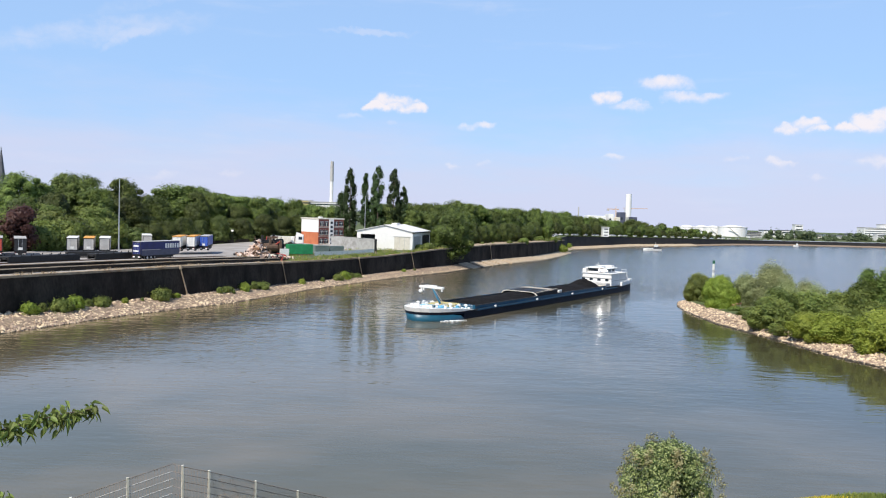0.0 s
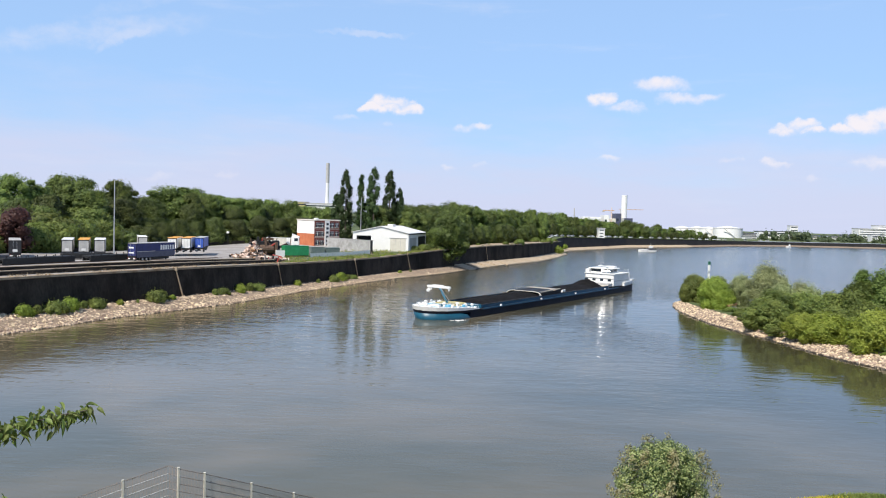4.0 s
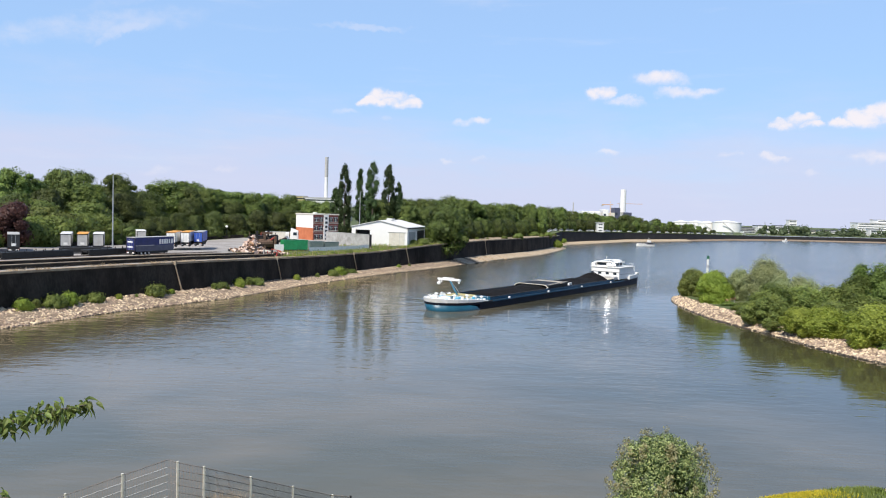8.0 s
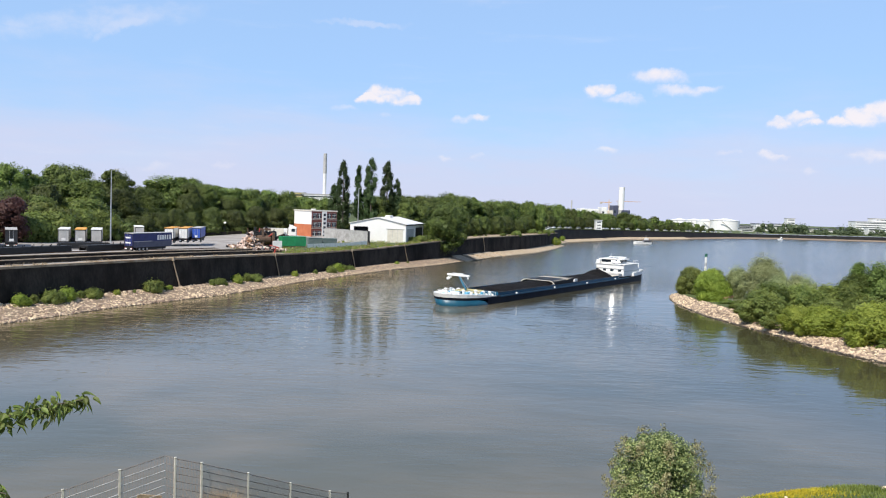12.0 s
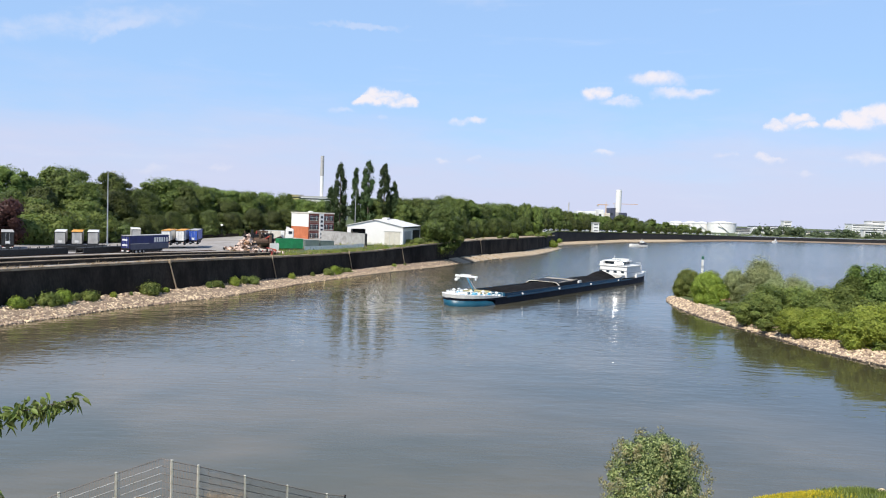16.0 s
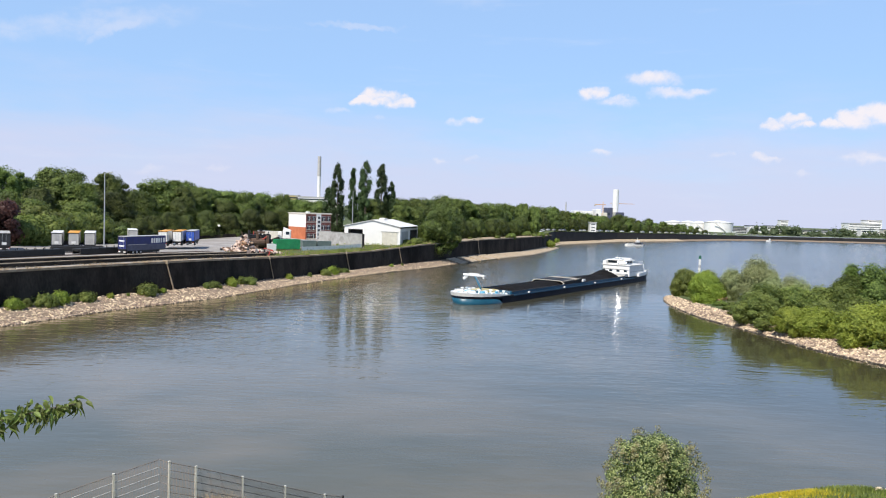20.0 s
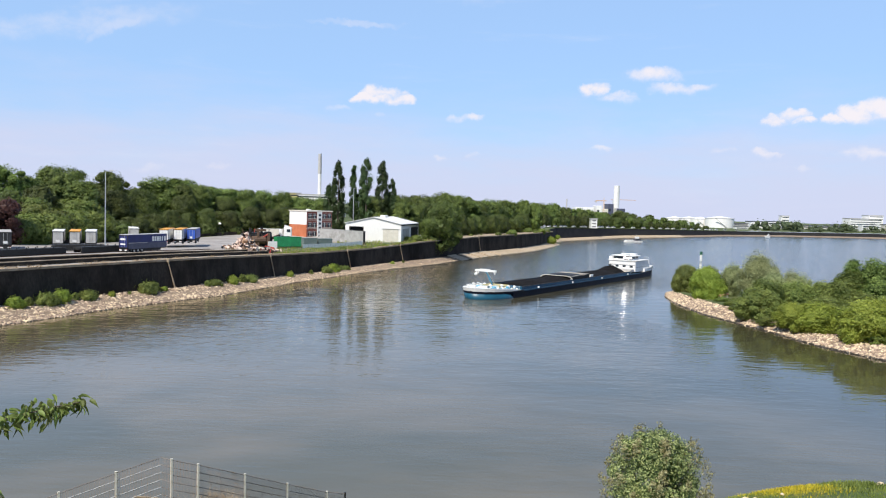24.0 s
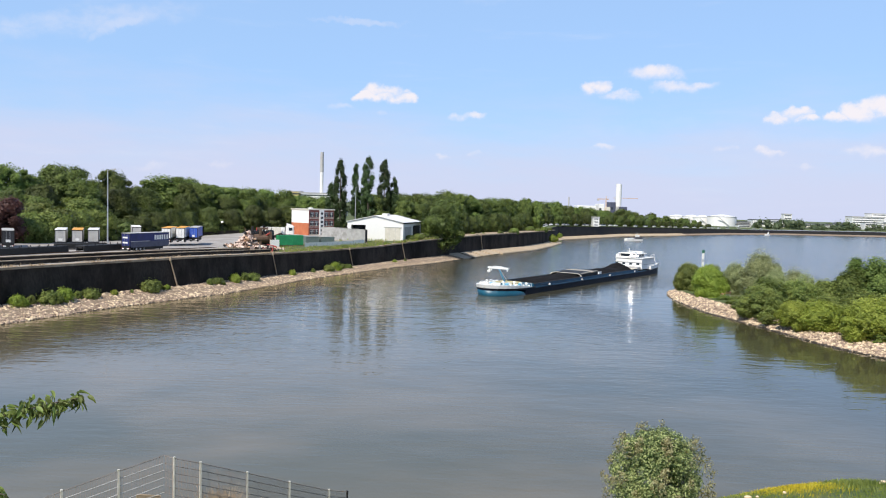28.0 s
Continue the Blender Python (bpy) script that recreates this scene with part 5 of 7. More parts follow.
def build_boat(length, label):
    boat = thing("motor_vessel", label, "boat", group="distant vessels")
    b = length * 0.13
    part("hull", loft([[(x * length, -w * b, -0.4), (x * length, -w * b * 1.1, h), (x * length, w * b * 1.1, h), (x * length, w * b, -0.4)]
                       for x, w, h in ((0, 0.15, 1.9), (0.08, 0.6, 1.6), (0.25, 1, 1.3), (0.9, 1, 1.3), (1, 0.8, 1.5))]), WHITE, boat)
    part("hatch", box(0.1 * length, 0.52 * length, -b * 0.85, b * 0.85, 1.5, 2.1, 0.1), WHITE, boat, "white hatch cover")
    part("deck", box(0.1 * length, 0.97 * length, -b * 0.9, b * 0.9, 1.3, 1.5), GREY, boat)
    c = part("cabin", box(0.58 * length, 0.93 * length, -b * 0.8, b * 0.8, 1.5, 3.3, 0.1), SLATE if length > 10 else WHITE, boat, "cabin")
    part("window_band", box(0.60 * length, 0.91 * length, -b * 0.82, b * 0.82, 2.3, 2.9), GLASS, c)
    part("wheelhouse", box(0.66 * length, 0.82 * length, -b * 0.6, b * 0.6, 3.3, 5.0, 0.1), WHITE, boat)
    part("mast", tube((0.72 * length, 0, 5), (0.72 * length, 0, 7.4), 0.1, n=6), WHITE, boat)
    return boat


BOAT_A = build_boat(14, "small white and dark motor vessel under way on the river")
for _o in BOAT_A.children_recursive:
    _o.data.transform(Matrix.Diagonal((1, 1, 0.8, 1)))
BOAT_B = build_boat(6.5, "small white motor boat under way near the far bank")
for _o in BOAT_B.children_recursive:
    _o.data.transform(Matrix.Diagonal((1, 1, 0.6, 1)))      # a low open boat


# ---- beacon on the tongue ----
def build_beacon():
    bk = thing("harbour_beacon", "slender white beacon pole with green bands and a green top", "beacon", pose(66.0, 192.0, 1.6))
    part("footing", tube((0, 0, -0.5), (0, 0, 0.5), 0.9, 0.8, 12), CONCRETE, bk)
    for a, b, mt in ((0.4, 3.5, WHITE), (3.5, 4.4, DARK_GREEN), (4.4, 7.0, WHITE), (7.0, 7.7, STEEL), (7.7, 9.25, WHITE)):
        part("pole_section", tube((0, 0, a), (0, 0, b), 0.30, n=12), mt, bk)
    part("lantern", tube((0, 0, 9.25), (0, 0, 9.9), 0.36, 0.32, 12), DARK_GREEN, bk, "dark green lantern")
    part("lantern_cap", tube((0, 0, 9.9), (0, 0, 10.1), 0.42, 0.1, 12), DARK_GREEN, bk)


build_beacon()


# ---- the yard on the quay ----
def build_trailer(label, body, skirt, roof, length=13.6, height=3.0, deck=1.25, rear=None):
    """A semi-trailer whose rear end stands at its origin and which runs along +y."""
    t = thing("semi_trailer", label, "trailer", group="trailers in the yard")
    part("chassis", box(-1.1, 1.1, 0.1, length - 0.1, deck - 0.45, deck, 0.03), BLACK_STEEL, t)
    part("body", box(-1.27, 1.27, 0.0, length, deck + 0.002, deck + height, 0.04), body, t)
    part("roof", box(-1.29, 1.29, -0.02, length + 0.02, deck + height, deck + height + 0.12, 0.02), roof, t)
    # black skirts and an added block fill in the shade under the trailer
    part("skirt", box(-1.285, 1.285, 0.3, length - 0.3, deck - 0.30, deck + 0.25), skirt, t)
    part("underrun_guard", box(-1.2, 1.2, 4.6, length - 2.2, 0.35, deck - 0.46), BLACK_STEEL, t)
    for x in (-0.63, 0.63):
        d = part("rear_door", box(x - 0.6, x + 0.6, -0.06, -0.01, deck + 0.1, deck + height - 0.1, 0.02), rear or body, t)
        part("lock_rod", tube((x * 0.6, -0.09, deck + 0.15), (x * 0.6, -0.09, deck + height - 0.15), 0.03, n=5), STEEL, d)
    for a, b, c, d in ((-1.29, -1.13, deck, deck + height), (1.13, 1.29, deck, deck + height), (-1.13, 1.13, deck + height - 0.16, deck + height), (-1.13, 1.13, deck - 0.1, deck + 0.1)):
        part("rear_frame", box(a, b, -0.10, -0.062, c, d), DARK, t)
    for x in (-0.75, 0.75):
        part("rear_plate", box(x - 0.3, x + 0.3, -0.15, -0.125, 0.55, 0.80), WHITE, t)
    part("bumper", box(-1.2, 1.2, -0.12, 0.05, 0.42, 0.95, 0.03), BLACK_STEEL, t)
    for x in (-1.0, 1.0):
        for k in range(3):
            y = 2.2 + 1.3 * k
            w = part("wheel", tube((x - 0.18, y, 0.5), (x + 0.18, y, 0.5), 0.5, n=14), RUBBER, t)
            part("rim", tube((x - 0.2, y, 0.5), (x + 0.2, y, 0.5), 0.27, n=10), STEEL, w)
        part("landing_leg", box(x - 0.08, x + 0.08, length - 3.2, length - 3.0, 0.0, deck - 0.2), BLACK_STEEL, t)
        part("tail_lamp", box(x - 0.15, x + 0.15, -0.14, -0.1, 0.75, 0.9), RED, t)
    return t


def lettering(text, size, m, material, parent):
    cu = bpy.data.curves.new("lettering", "FONT")
    cu.body, cu.size, cu.extrude, cu.align_x = text, size, 0.01, "LEFT"
    tmp = bpy.data.objects.new("lettering", cu)
    scene.collection.objects.link(tmp)
    me = bpy.data.meshes.new_from_object(tmp.evaluated_get(bpy.context.evaluated_depsgraph_get()))
    bpy.data.objects.remove(tmp)
    me.materials.clear()
    me.materials.append(material)
    return shared("lettering", me, parent, m)


def heading(dx, dy):
    """Turn that carries +y onto the plan direction."""
    return math.degrees(math.atan2(dy, dx)) - 90


def build_yard():
    zt = 8.03
    # row of three pale trailers seen from behind, and a dark one with a red neighbour
    pale = build_trailer("pale grey box trailer parked in the yard", GREY, BLACK_STEEL, WHITE, rear=GREY)
    pale.matrix_basis = pose(-93.9, 189.6, zt, 0, 0, heading(-0.41, 0.91))
    amber = build_trailer("pale grey trailer with an amber roof edge parked in the yard", GREY, BLACK_STEEL, ORANGE, rear=GREY)
    amber.matrix_basis = pose(-90.8, 191.8, zt, 0, 0, heading(-0.40, 0.915))
    copy_thing(pale, pose(-87.8, 194.0, zt, 0, 0, heading(-0.39, 0.92)))
    slate = build_trailer("dark slate grey trailer parked in the yard", SLATE_GREY, BLACK_STEEL, GREY, rear=SLATE_GREY)
    slate.matrix_basis = pose(-100.6, 178.6, zt, 0, 0, heading(-0.50, 0.866))
    for o in (pale, amber, slate):
        part("door_plate", box(-0.5, 0.5, -0.075, -0.062, 1.6, 2.2), WHITE, o, "white plate on the rear door")
    red = build_trailer("red trailer parked in the yard", RED, BLACK_STEEL, GREY, rear=RED)
    red.matrix_basis = pose(-105.6, 177.4, zt, 0, 0, heading(-0.5, 0.866))
    # long blue trailer, seen along its side
    blue = build_trailer("long dark blue curtain-sided trailer with a grey lower band", BLUE, NAVY, GREY, 13.6, 3.0, 1.25, BLUE)
    blue.matrix_basis = pose(-74.2, 181.0, zt, 0, 0, heading(0.34, 0.94))
    part("lower_band", box(1.275, 1.30, 0.2, 13.4, 1.25, 2.35), NAVY, blue, "grey-blue lower half of the side curtain")
    part("pale_line", box(1.302, 1.31, 0.2, 6.5, 2.28, 2.42), GREY, blue, "pale stripe")
    for k, w in enumerate((0.75, 0.7, 0.75, 0.6, 0.55, 0.75)):
        part("sign_bar", box(1.305, 1.325, 8.2 + 0.86 * k, 8.2 + 0.86 * k + w * 0.9, 2.60, 3.75), WHITE, blue, "pale lettering drawn as bars")
    for z in (1.9, 3.1):
        part("rear_mark", box(-0.9, 0.6, -0.09, -0.075, z, z + 0.35), WHITE, blue)
    # three box bodies further back, and one behind the blue trailer
    a = build_trailer("white box trailer with an orange roof edge in the yard", WHITE, BLACK_STEEL, ORANGE, rear=WHITE)
    a.matrix_basis = pose(-78.6, 219.6, zt, 0, 0, heading(-0.20, 0.98))
    copy_thing(a, pose(-75.9, 223.6, zt, 0, 0, heading(-0.20, 0.98)))
    c = build_trailer("bright blue box trailer parked in the yard", BRIGHT_BLUE, BLACK_STEEL, GREY, rear=BRIGHT_BLUE)
    c.matrix_basis = pose(-73.6, 228.4, zt, 0, 0, heading(-0.20, 0.98))
    part("door_plate", box(-0.4, 0.4, -0.075, -0.062, 1.5, 2.1), WHITE, c)
    copy_thing(pale, pose(-87.5, 221.0, zt, 0, 0, heading(-0.4, 0.92)))

    # flat railway wagons on the quay track
    def wagon():
        w = thing("flat_wagon", "dark empty flat railway wagon standing on the quay track", "railway wagon", group="flat wagons")
        part("bed", box(-1.35, 1.35, 0.4, 17.6, 0.80, 1.50, 0.04), BLACK_STEEL, w)
        for x in (-1.2, 1.2):
            part("side_beam", box(x - 0.1, x + 0.1, 0.4, 17.6, 0.22, 0.80), BLACK_STEEL, w)
            for k in range(8):
                part("stanchion", box(x - 0.06, x + 0.06, 1.2 + 2.2 * k, 1.35 + 2.2 * k, 1.50, 1.85), BLACK_STEEL, w)
        for y in (2.4, 4.2, 13.8, 15.6):
            for x in (-0.75, 0.75):
                q = part("wheel", tube((x - 0.07, y, 0.62), (x + 0.07, y, 0.62), 0.46, n=16), STEEL, w)
                part("axle_box", box(x * 1.4 - 0.12, x * 1.4 + 0.12, y - 0.2, y + 0.2, 0.5, 0.85), GREY, q)
        for y in (0.0, 18.0):
            for x in (-0.85, 0.85):
                part("buffer", tube((x, y - 0.3 if y else y, 1.05), (x, y + 0.3 if not y else y, 1.05), 0.2, n=10), DARK, w)
        return w
    w = wagon()
    first = True
    for y in (92, 110, 128, 146, 164):
        p = bank(y, 26.0)
        m = Matrix.Translation((p.x, p.y, top_at(y) + 0.02)) @ Matrix.Rotation(radians(along(y + 9) - 90), 4, "Z")
        if first:
            w.matrix_basis = m
        else:
            copy_thing(w, m)
        first = False

    copy_thing(w, Matrix.Translation((-91.1, 181.0, 8.05)) @ Matrix.Rotation(radians(heading(9.728, 6.423)), 4, "Z") @ Matrix.Diagonal((1, 0.648, 1, 1)))

    # tall lamp posts
    def lamp(h, label):
        o = thing("street_lamp", label, "street lamp", group="tall lamp posts")
        part("base", tube((0, 0, 0), (0, 0, 0.8), 0.28, 0.22), STEEL, o)
        part("post", tube((0, 0, 0.8), (0, 0, h - 0.3), 0.22, 0.10), STEEL, o)
        part("arm", tube((0, 0, h - 0.35), (1.5, 0, h), 0.06, n=6), STEEL, o)
        part("lamp_head", box(1.0, 2.1, -0.2, 0.2, h - 0.05, h + 0.12, 0.04), GREY, o)
        return o
    lamp(20.3, "tall grey steel lamp post in the yard").matrix_basis = pose(-91.7, 211.4, zt)
    lamp(20.5, "tall grey steel lamp post behind the hall").matrix_basis = pose(-36.9, 330, 7.6)
    p = thing("dish_antenna", "white dish on a short pole at the yard's edge", "dish antenna", pose(-85.5, 300, 9.0))
    dish = part("dish", tube((0, 0, 0), (0, 0, 0.18), 0.5, 0.22, 20), WHITE, p)
    dish.matrix_basis = Matrix.Translation((0, 0, 3.1)) @ Euler((radians(48), radians(25), 0)).to_matrix().to_4x4()
    part("pole", tube((0, 0, -1), (0, 0, 3.1), 0.1), DARK, p)


build_yard()


def build_office():
    o = thing("office_building", "three-storey office with white and terracotta gable and dark brick front", "building", pose(-51.3, 298.0, 7.0, 0, 0, 47))
    # local x runs along the brick front, y along the gable
    part("wall", box(0, 12.4, 0.02, 11.0, -0.5, 10.7), BRICK, o, "dark brick wall")
    part("gable_lower", box(-0.14, 0.0, 0, 11.0, -0.5, 5.6), TERRACOTTA, o, "terracotta rendered lower gable")
    part("gable_upper", box(-0.14, 0.0, 0, 11.0, 5.6, 10.7), BRIGHT_WHITE, o, "white rendered upper gable")
    r = part("roof", box(-0.4, 12.7, -0.3, 11.3, 10.7, 11.15, 0.05), CREAM, o, "flat roof with a pale edge")
    part("roof_hatch", box(3, 4.2, 3, 4.4, 11.15, 11.7, 0.05), WHITE, r)
    for f in range(3):
        z = 1.0 + 3.4 * f
        for x0, x1 in ((0.0, 5.0), (7.2, 12.42)):
            part("floor_band", box(x0, x1, -0.08, 0.0, z - 0.42, z - 0.25), CREAM, o, "pale band between the storeys")
        for x in (0.6, 2.8, 7.7, 10.1):
            w = part("window", box(x, x + 1.9, -0.02, 0.05, z + 0.25, z + 2.1), GLASS, o)
            for a, b, c, d in ((x + 0.91, x + 0.99, z + 0.25, z + 2.1), (x, x + 1.9, z + 1.42, z + 1.5), (x, x + 1.9, z + 2.02, z + 2.1)):
                part("window_frame", box(a, b, -0.09, -0.022, c, d), WHITE, w)
            part("window_sill", box(x - 0.2, x + 2.1, -0.20, 0.0, z + 0.1, z + 0.25), CREAM, w)
    st = part("stair_bay", box(5.0, 7.2, -0.35, 0.0, 0.0, 10.7, 0.02), WHITE, o, "white stair bay with small panes")
    for f in range(6):
        part("pane", box(5.55, 6.65, -0.39, -0.34, 0.7 + 1.65 * f, 1.6 + 1.65 * f), GLASS, st)


build_office()


def build_hall():
    h = thing("warehouse_hall", "white metal warehouse with a low gable roof and large doors", "warehouse", pose(-33.8, 277.5, 7.0, 0, 0, 0))
    W, D, E, R = 20.2, 27.0, 7.2, 9.5
    sk = 5.5 / 27.0                      # the hall runs slightly askew
    m = Matrix(((1, sk, 0, 0), (0, 1, 0, 0), (0, 0, 1, 0), (0, 0, 0, 1)))

    def sheared(bm):
        bmesh.ops.transform(bm, matrix=m, verts=bm.verts)
        return bm
    # walls as slabs round the openings
    part("wall", sheared(box(0, 1.4, 0, 0.3, -0.6, E)), BRIGHT_WHITE, h, "white front wall")
    part("wall", sheared(box(1.4, 6.6, 0, 0.3, 6.1, E)), BRIGHT_WHITE, h)
    part("wall", sheared(box(6.6, W, 0, 0.3, -0.6, E)), BRIGHT_WHITE, h)
    part("wall", sheared(box(0, 0.3, 0.3, D, -0.6, E)), BRIGHT_WHITE, h)
    part("wall", sheared(box(W - 0.3, W, 0.3, D, -0.6, E)), BRIGHT_WHITE, h)
    part("wall", sheared(box(0.3, W - 0.3, D - 0.3, D, -0.6, E)), BRIGHT_WHITE, h)
    for y in (0.0, D - 0.3):
        bm = bmesh.new()
        a = [bm.verts.new(p) for p in ((0, y, E), (W, y, E), (W / 2, y, R))]
        b = [bm.verts.new(p) for p in ((0, y + 0.3, E), (W, y + 0.3, E), (W / 2, y + 0.3, R))]
        bm.faces.new(a), bm.faces.new(b[::-1])
        for i in range(3):
            bm.faces.new((a[i], b[i], b[(i + 1) % 3], a[(i + 1) % 3]))
        bmesh.ops.recalc_face_normals(bm, faces=bm.faces)
        part("gable", sheared(bm), BRIGHT_WHITE, h)
    for s in (0, 1):
        sec = []
        for y in (-0.4, D + 0.4):
            x0, x1 = (-0.4, W / 2) if s == 0 else (W / 2, W + 0.4)
            z0, z1 = (E - 0.05, R + 0.03) if s == 0 else (R + 0.03, E - 0.05)
            sec.append([(x0, y, z0), (x1, y, z1), (x1, y, z1 + 0.18), (x0, y, z0 + 0.18)])
        rf = part("roof_slope", sheared(loft(sec)), ROOF, h, "pale metal roof")
        for k in range(7):
            y = 2 + 3.7 * k
            x0, x1, z0, z1 = (0, W / 2, E + 0.15, R + 0.2) if s == 0 else (W / 2, W, R + 0.2, E + 0.15)
            part("roof_seam", sheared(loft([[(x0, yy, z0), (x1, yy, z1), (x1, yy, z1 + 0.06), (x0, yy, z0 + 0.06)] for yy in (y, y + 0.1)])), ROOF, rf)
    part("roof_vent", sheared(box(W / 2 - 1, W / 2 + 1, 12, 16, R + 0.1, R + 0.75, 0.1)), BRIGHT_WHITE, h)
    part("fascia", sheared(box(W, W + 0.42, -0.4, D + 0.4, E - 0.4, E - 0.06)), DARK, h, "dark eaves gutter")
    # dark panel in place of the hall's shaded interior
    part("open_doorway", sheared(box(1.4, 6.6, 2.2, 2.3, -0.5, 6.1)), DARK, h, "dark panel for the shade inside the open doorway")
    d = part("door_leaf", sheared(box(13.6, 19.2, -0.08, -0.004, 0, 5.4)), CREAM, h, "cream sliding door")
    part("door_rail", sheared(box(13.2, 19.6, -0.2, -0.004, 5.4, 5.6)), GREY, d)
    for x in (15.4, 17.3):
        part("door_joint", sheared(box(x, x + 0.08, -0.11, -0.08, 0, 5.4)), GREY, d)
    part("side_gate", sheared(box(W + 0.01, W + 0.08, 2.0, 11.5, 0, 5.6)), GREY, h, "pale grey roller gate")
    # dark slab on the wall for the unlit inside of the open gate
    part("side_gate", sheared(box(W + 0.01, W + 0.08, 14.5, 25.5, 0, 5.9)), DARK, h, "dark panel for the shade inside the open side gate")


build_hall()


def build_containers():
    def container(label, mt, l, hgt, w=2.44):
        c = thing("container", label, "container", group="containers on the quay")
        part("shell", box(0, l, 0, w, 0.1, hgt, 0.03), mt, c)
        for k in range(int(l / 0.6)):
            part("rib", box(0.25 + 0.6 * k, 0.45 + 0.6 * k, -0.04, -0.005, 0.25, hgt - 0.2), mt, c)
        for k in range(2):
            part("end_door", box(-0.05, -0.004, 0.08 + 1.16 * k, 1.18 + 1.16 * k, 0.25, hgt - 0.15), mt, c)
        part("top_rail", box(-0.03, l + 0.03, -0.05, w + 0.05, hgt, hgt + 0.12), mt, c)
        part("skid", box(0.1, l - 0.1, 0.2, 0.5, 0.0, 0.1), DARK, c)
        part("skid", box(0.1, l - 0.1, w - 0.5, w - 0.2, 0.0, 0.1), DARK, c)
        return c
    z = 7.0
    container("bright green steel container on the quay", GREEN, 8.2, 3.0).matrix_basis = pose(-50.0, 237.6, z + 0.15, 0, 0, 35)
    container("dull sage green skip container", SAGE, 4.6, 2.2).matrix_basis = pose(-44.2, 252.0, z + 0.15, 0, 0, 30)
    container("dull grey-green low container", SAGE, 5.0, 2.0).matrix_basis = pose(-40.0, 255.5, z + 0.15, 0, 0, 30)
    wall = thing("panel_wall", "long pale grey wall of concrete panels before the hall", "wall", pose(-44.6, 287.5, z, 0, 0, -48.2))
    for k in range(11):
        part("panel", box(2.5 * k + 0.03, 2.5 * k + 2.47, 0.02, 0.28, -0.3, 4.6), CONCRETE, wall)
        part("panel_post", box(2.5 * k - 0.12, 2.5 * k + 0.12, 0.0, 0.3, -0.3, 4.5), CONCRETE, wall)
    part("coping", box(-0.1, 27.5, -0.06, 0.36, 4.6, 4.78), CONCRETE, wall)
    part("end_post", box(27.5, 28.1, -0.1, 0.5, -0.3, 4.8), DARK, wall, "dark end post")
    container("white storage container behind the quay", CREAM, 5.6, 3.7).matrix_basis = pose(-65.0, 284.5, z + 0.2, 0, 0, 12)

    # white lorry
    l = thing("lorry", "white lorry with a flat cab parked behind the containers", "lorry", pose(-63.6, 290, z + 0.2, 0, 0, 8) @ Matrix.Scale(1.25, 4))
    part("chassis", box(-3.5, 6.2, -1.1, 1.1, 0.6, 0.9), DARK, l)
    cab = part("cab", box(4.0, 6.4, -1.2, 1.2, 0.8, 3.6, 0.18), WHITE, l, "white driver's cab")
    part("windscreen", box(6.36, 6.43, -1.0, 1.0, 2.1, 3.1), GLASS, cab)
    part("side_window", box(4.9, 6.0, -1.23, -1.19, 2.1, 3.0), GLASS, cab)
    part("wind_deflector", loft([[(4.2, -1, 3.6), (4.2, -1, 4.3), (4.2, 1, 4.3), (4.2, 1, 3.6)], [(5.9, -0.9, 3.6), (5.9, -0.9, 3.7), (5.9, 0.9, 3.7), (5.9, 0.9, 3.6)]]), WHITE, cab)
    part("load_bed", box(-3.5, 3.7, -1.22, 1.22, 0.9, 3.0, 0.04), WHITE, l)
    for x in (5.2, -1.2, -2.5):
        for y in (-1.0, 1.0):
            w = part("wheel", tube((x, y - 0.18, 0.5), (x, y + 0.18, 0.5), 0.5, n=14), RUBBER, l)
            part("rim", tube((x, y - 0.2, 0.5), (x, y + 0.2, 0.5), 0.26, n=10), STEEL, w)
    # pale board fence along the grass strip
    f = thing("board_fence", "long pale board fence along the quay's grass strip", "fence")
    pts = [(-42.2, 238.8), (-36.5, 247.5), (-31.0, 256.0), (-26.2, 264.0)]
    for (x0, y0), (x1, y1) in zip(pts[:-1], pts[1:]):
        d = Vector((x1 - x0, y1 - y0, 0))
        n = max(1, int(d.length / 2.5))
        a = math.degrees(math.atan2(d.y, d.x))
        for k in range(n):
            p = Vector((x0, y0, 0)) + d * (k / n)
            q = part("fence_panel", box(0.06, d.length / n - 0.06, -0.03, 0.03, 0.1, 1.35), BRIGHT_WHITE, f)
            q.matrix_basis = pose(p.x, p.y, top_at(p.y) + 0.0, 0, 0, a)
            q2 = part("fence_post", box(-0.06, 0.06, -0.06, 0.06, -0.3, 1.45), STEEL, f)
            q2.matrix_basis = pose(p.x, p.y, top_at(p.y), 0, 0, a)


build_containers()


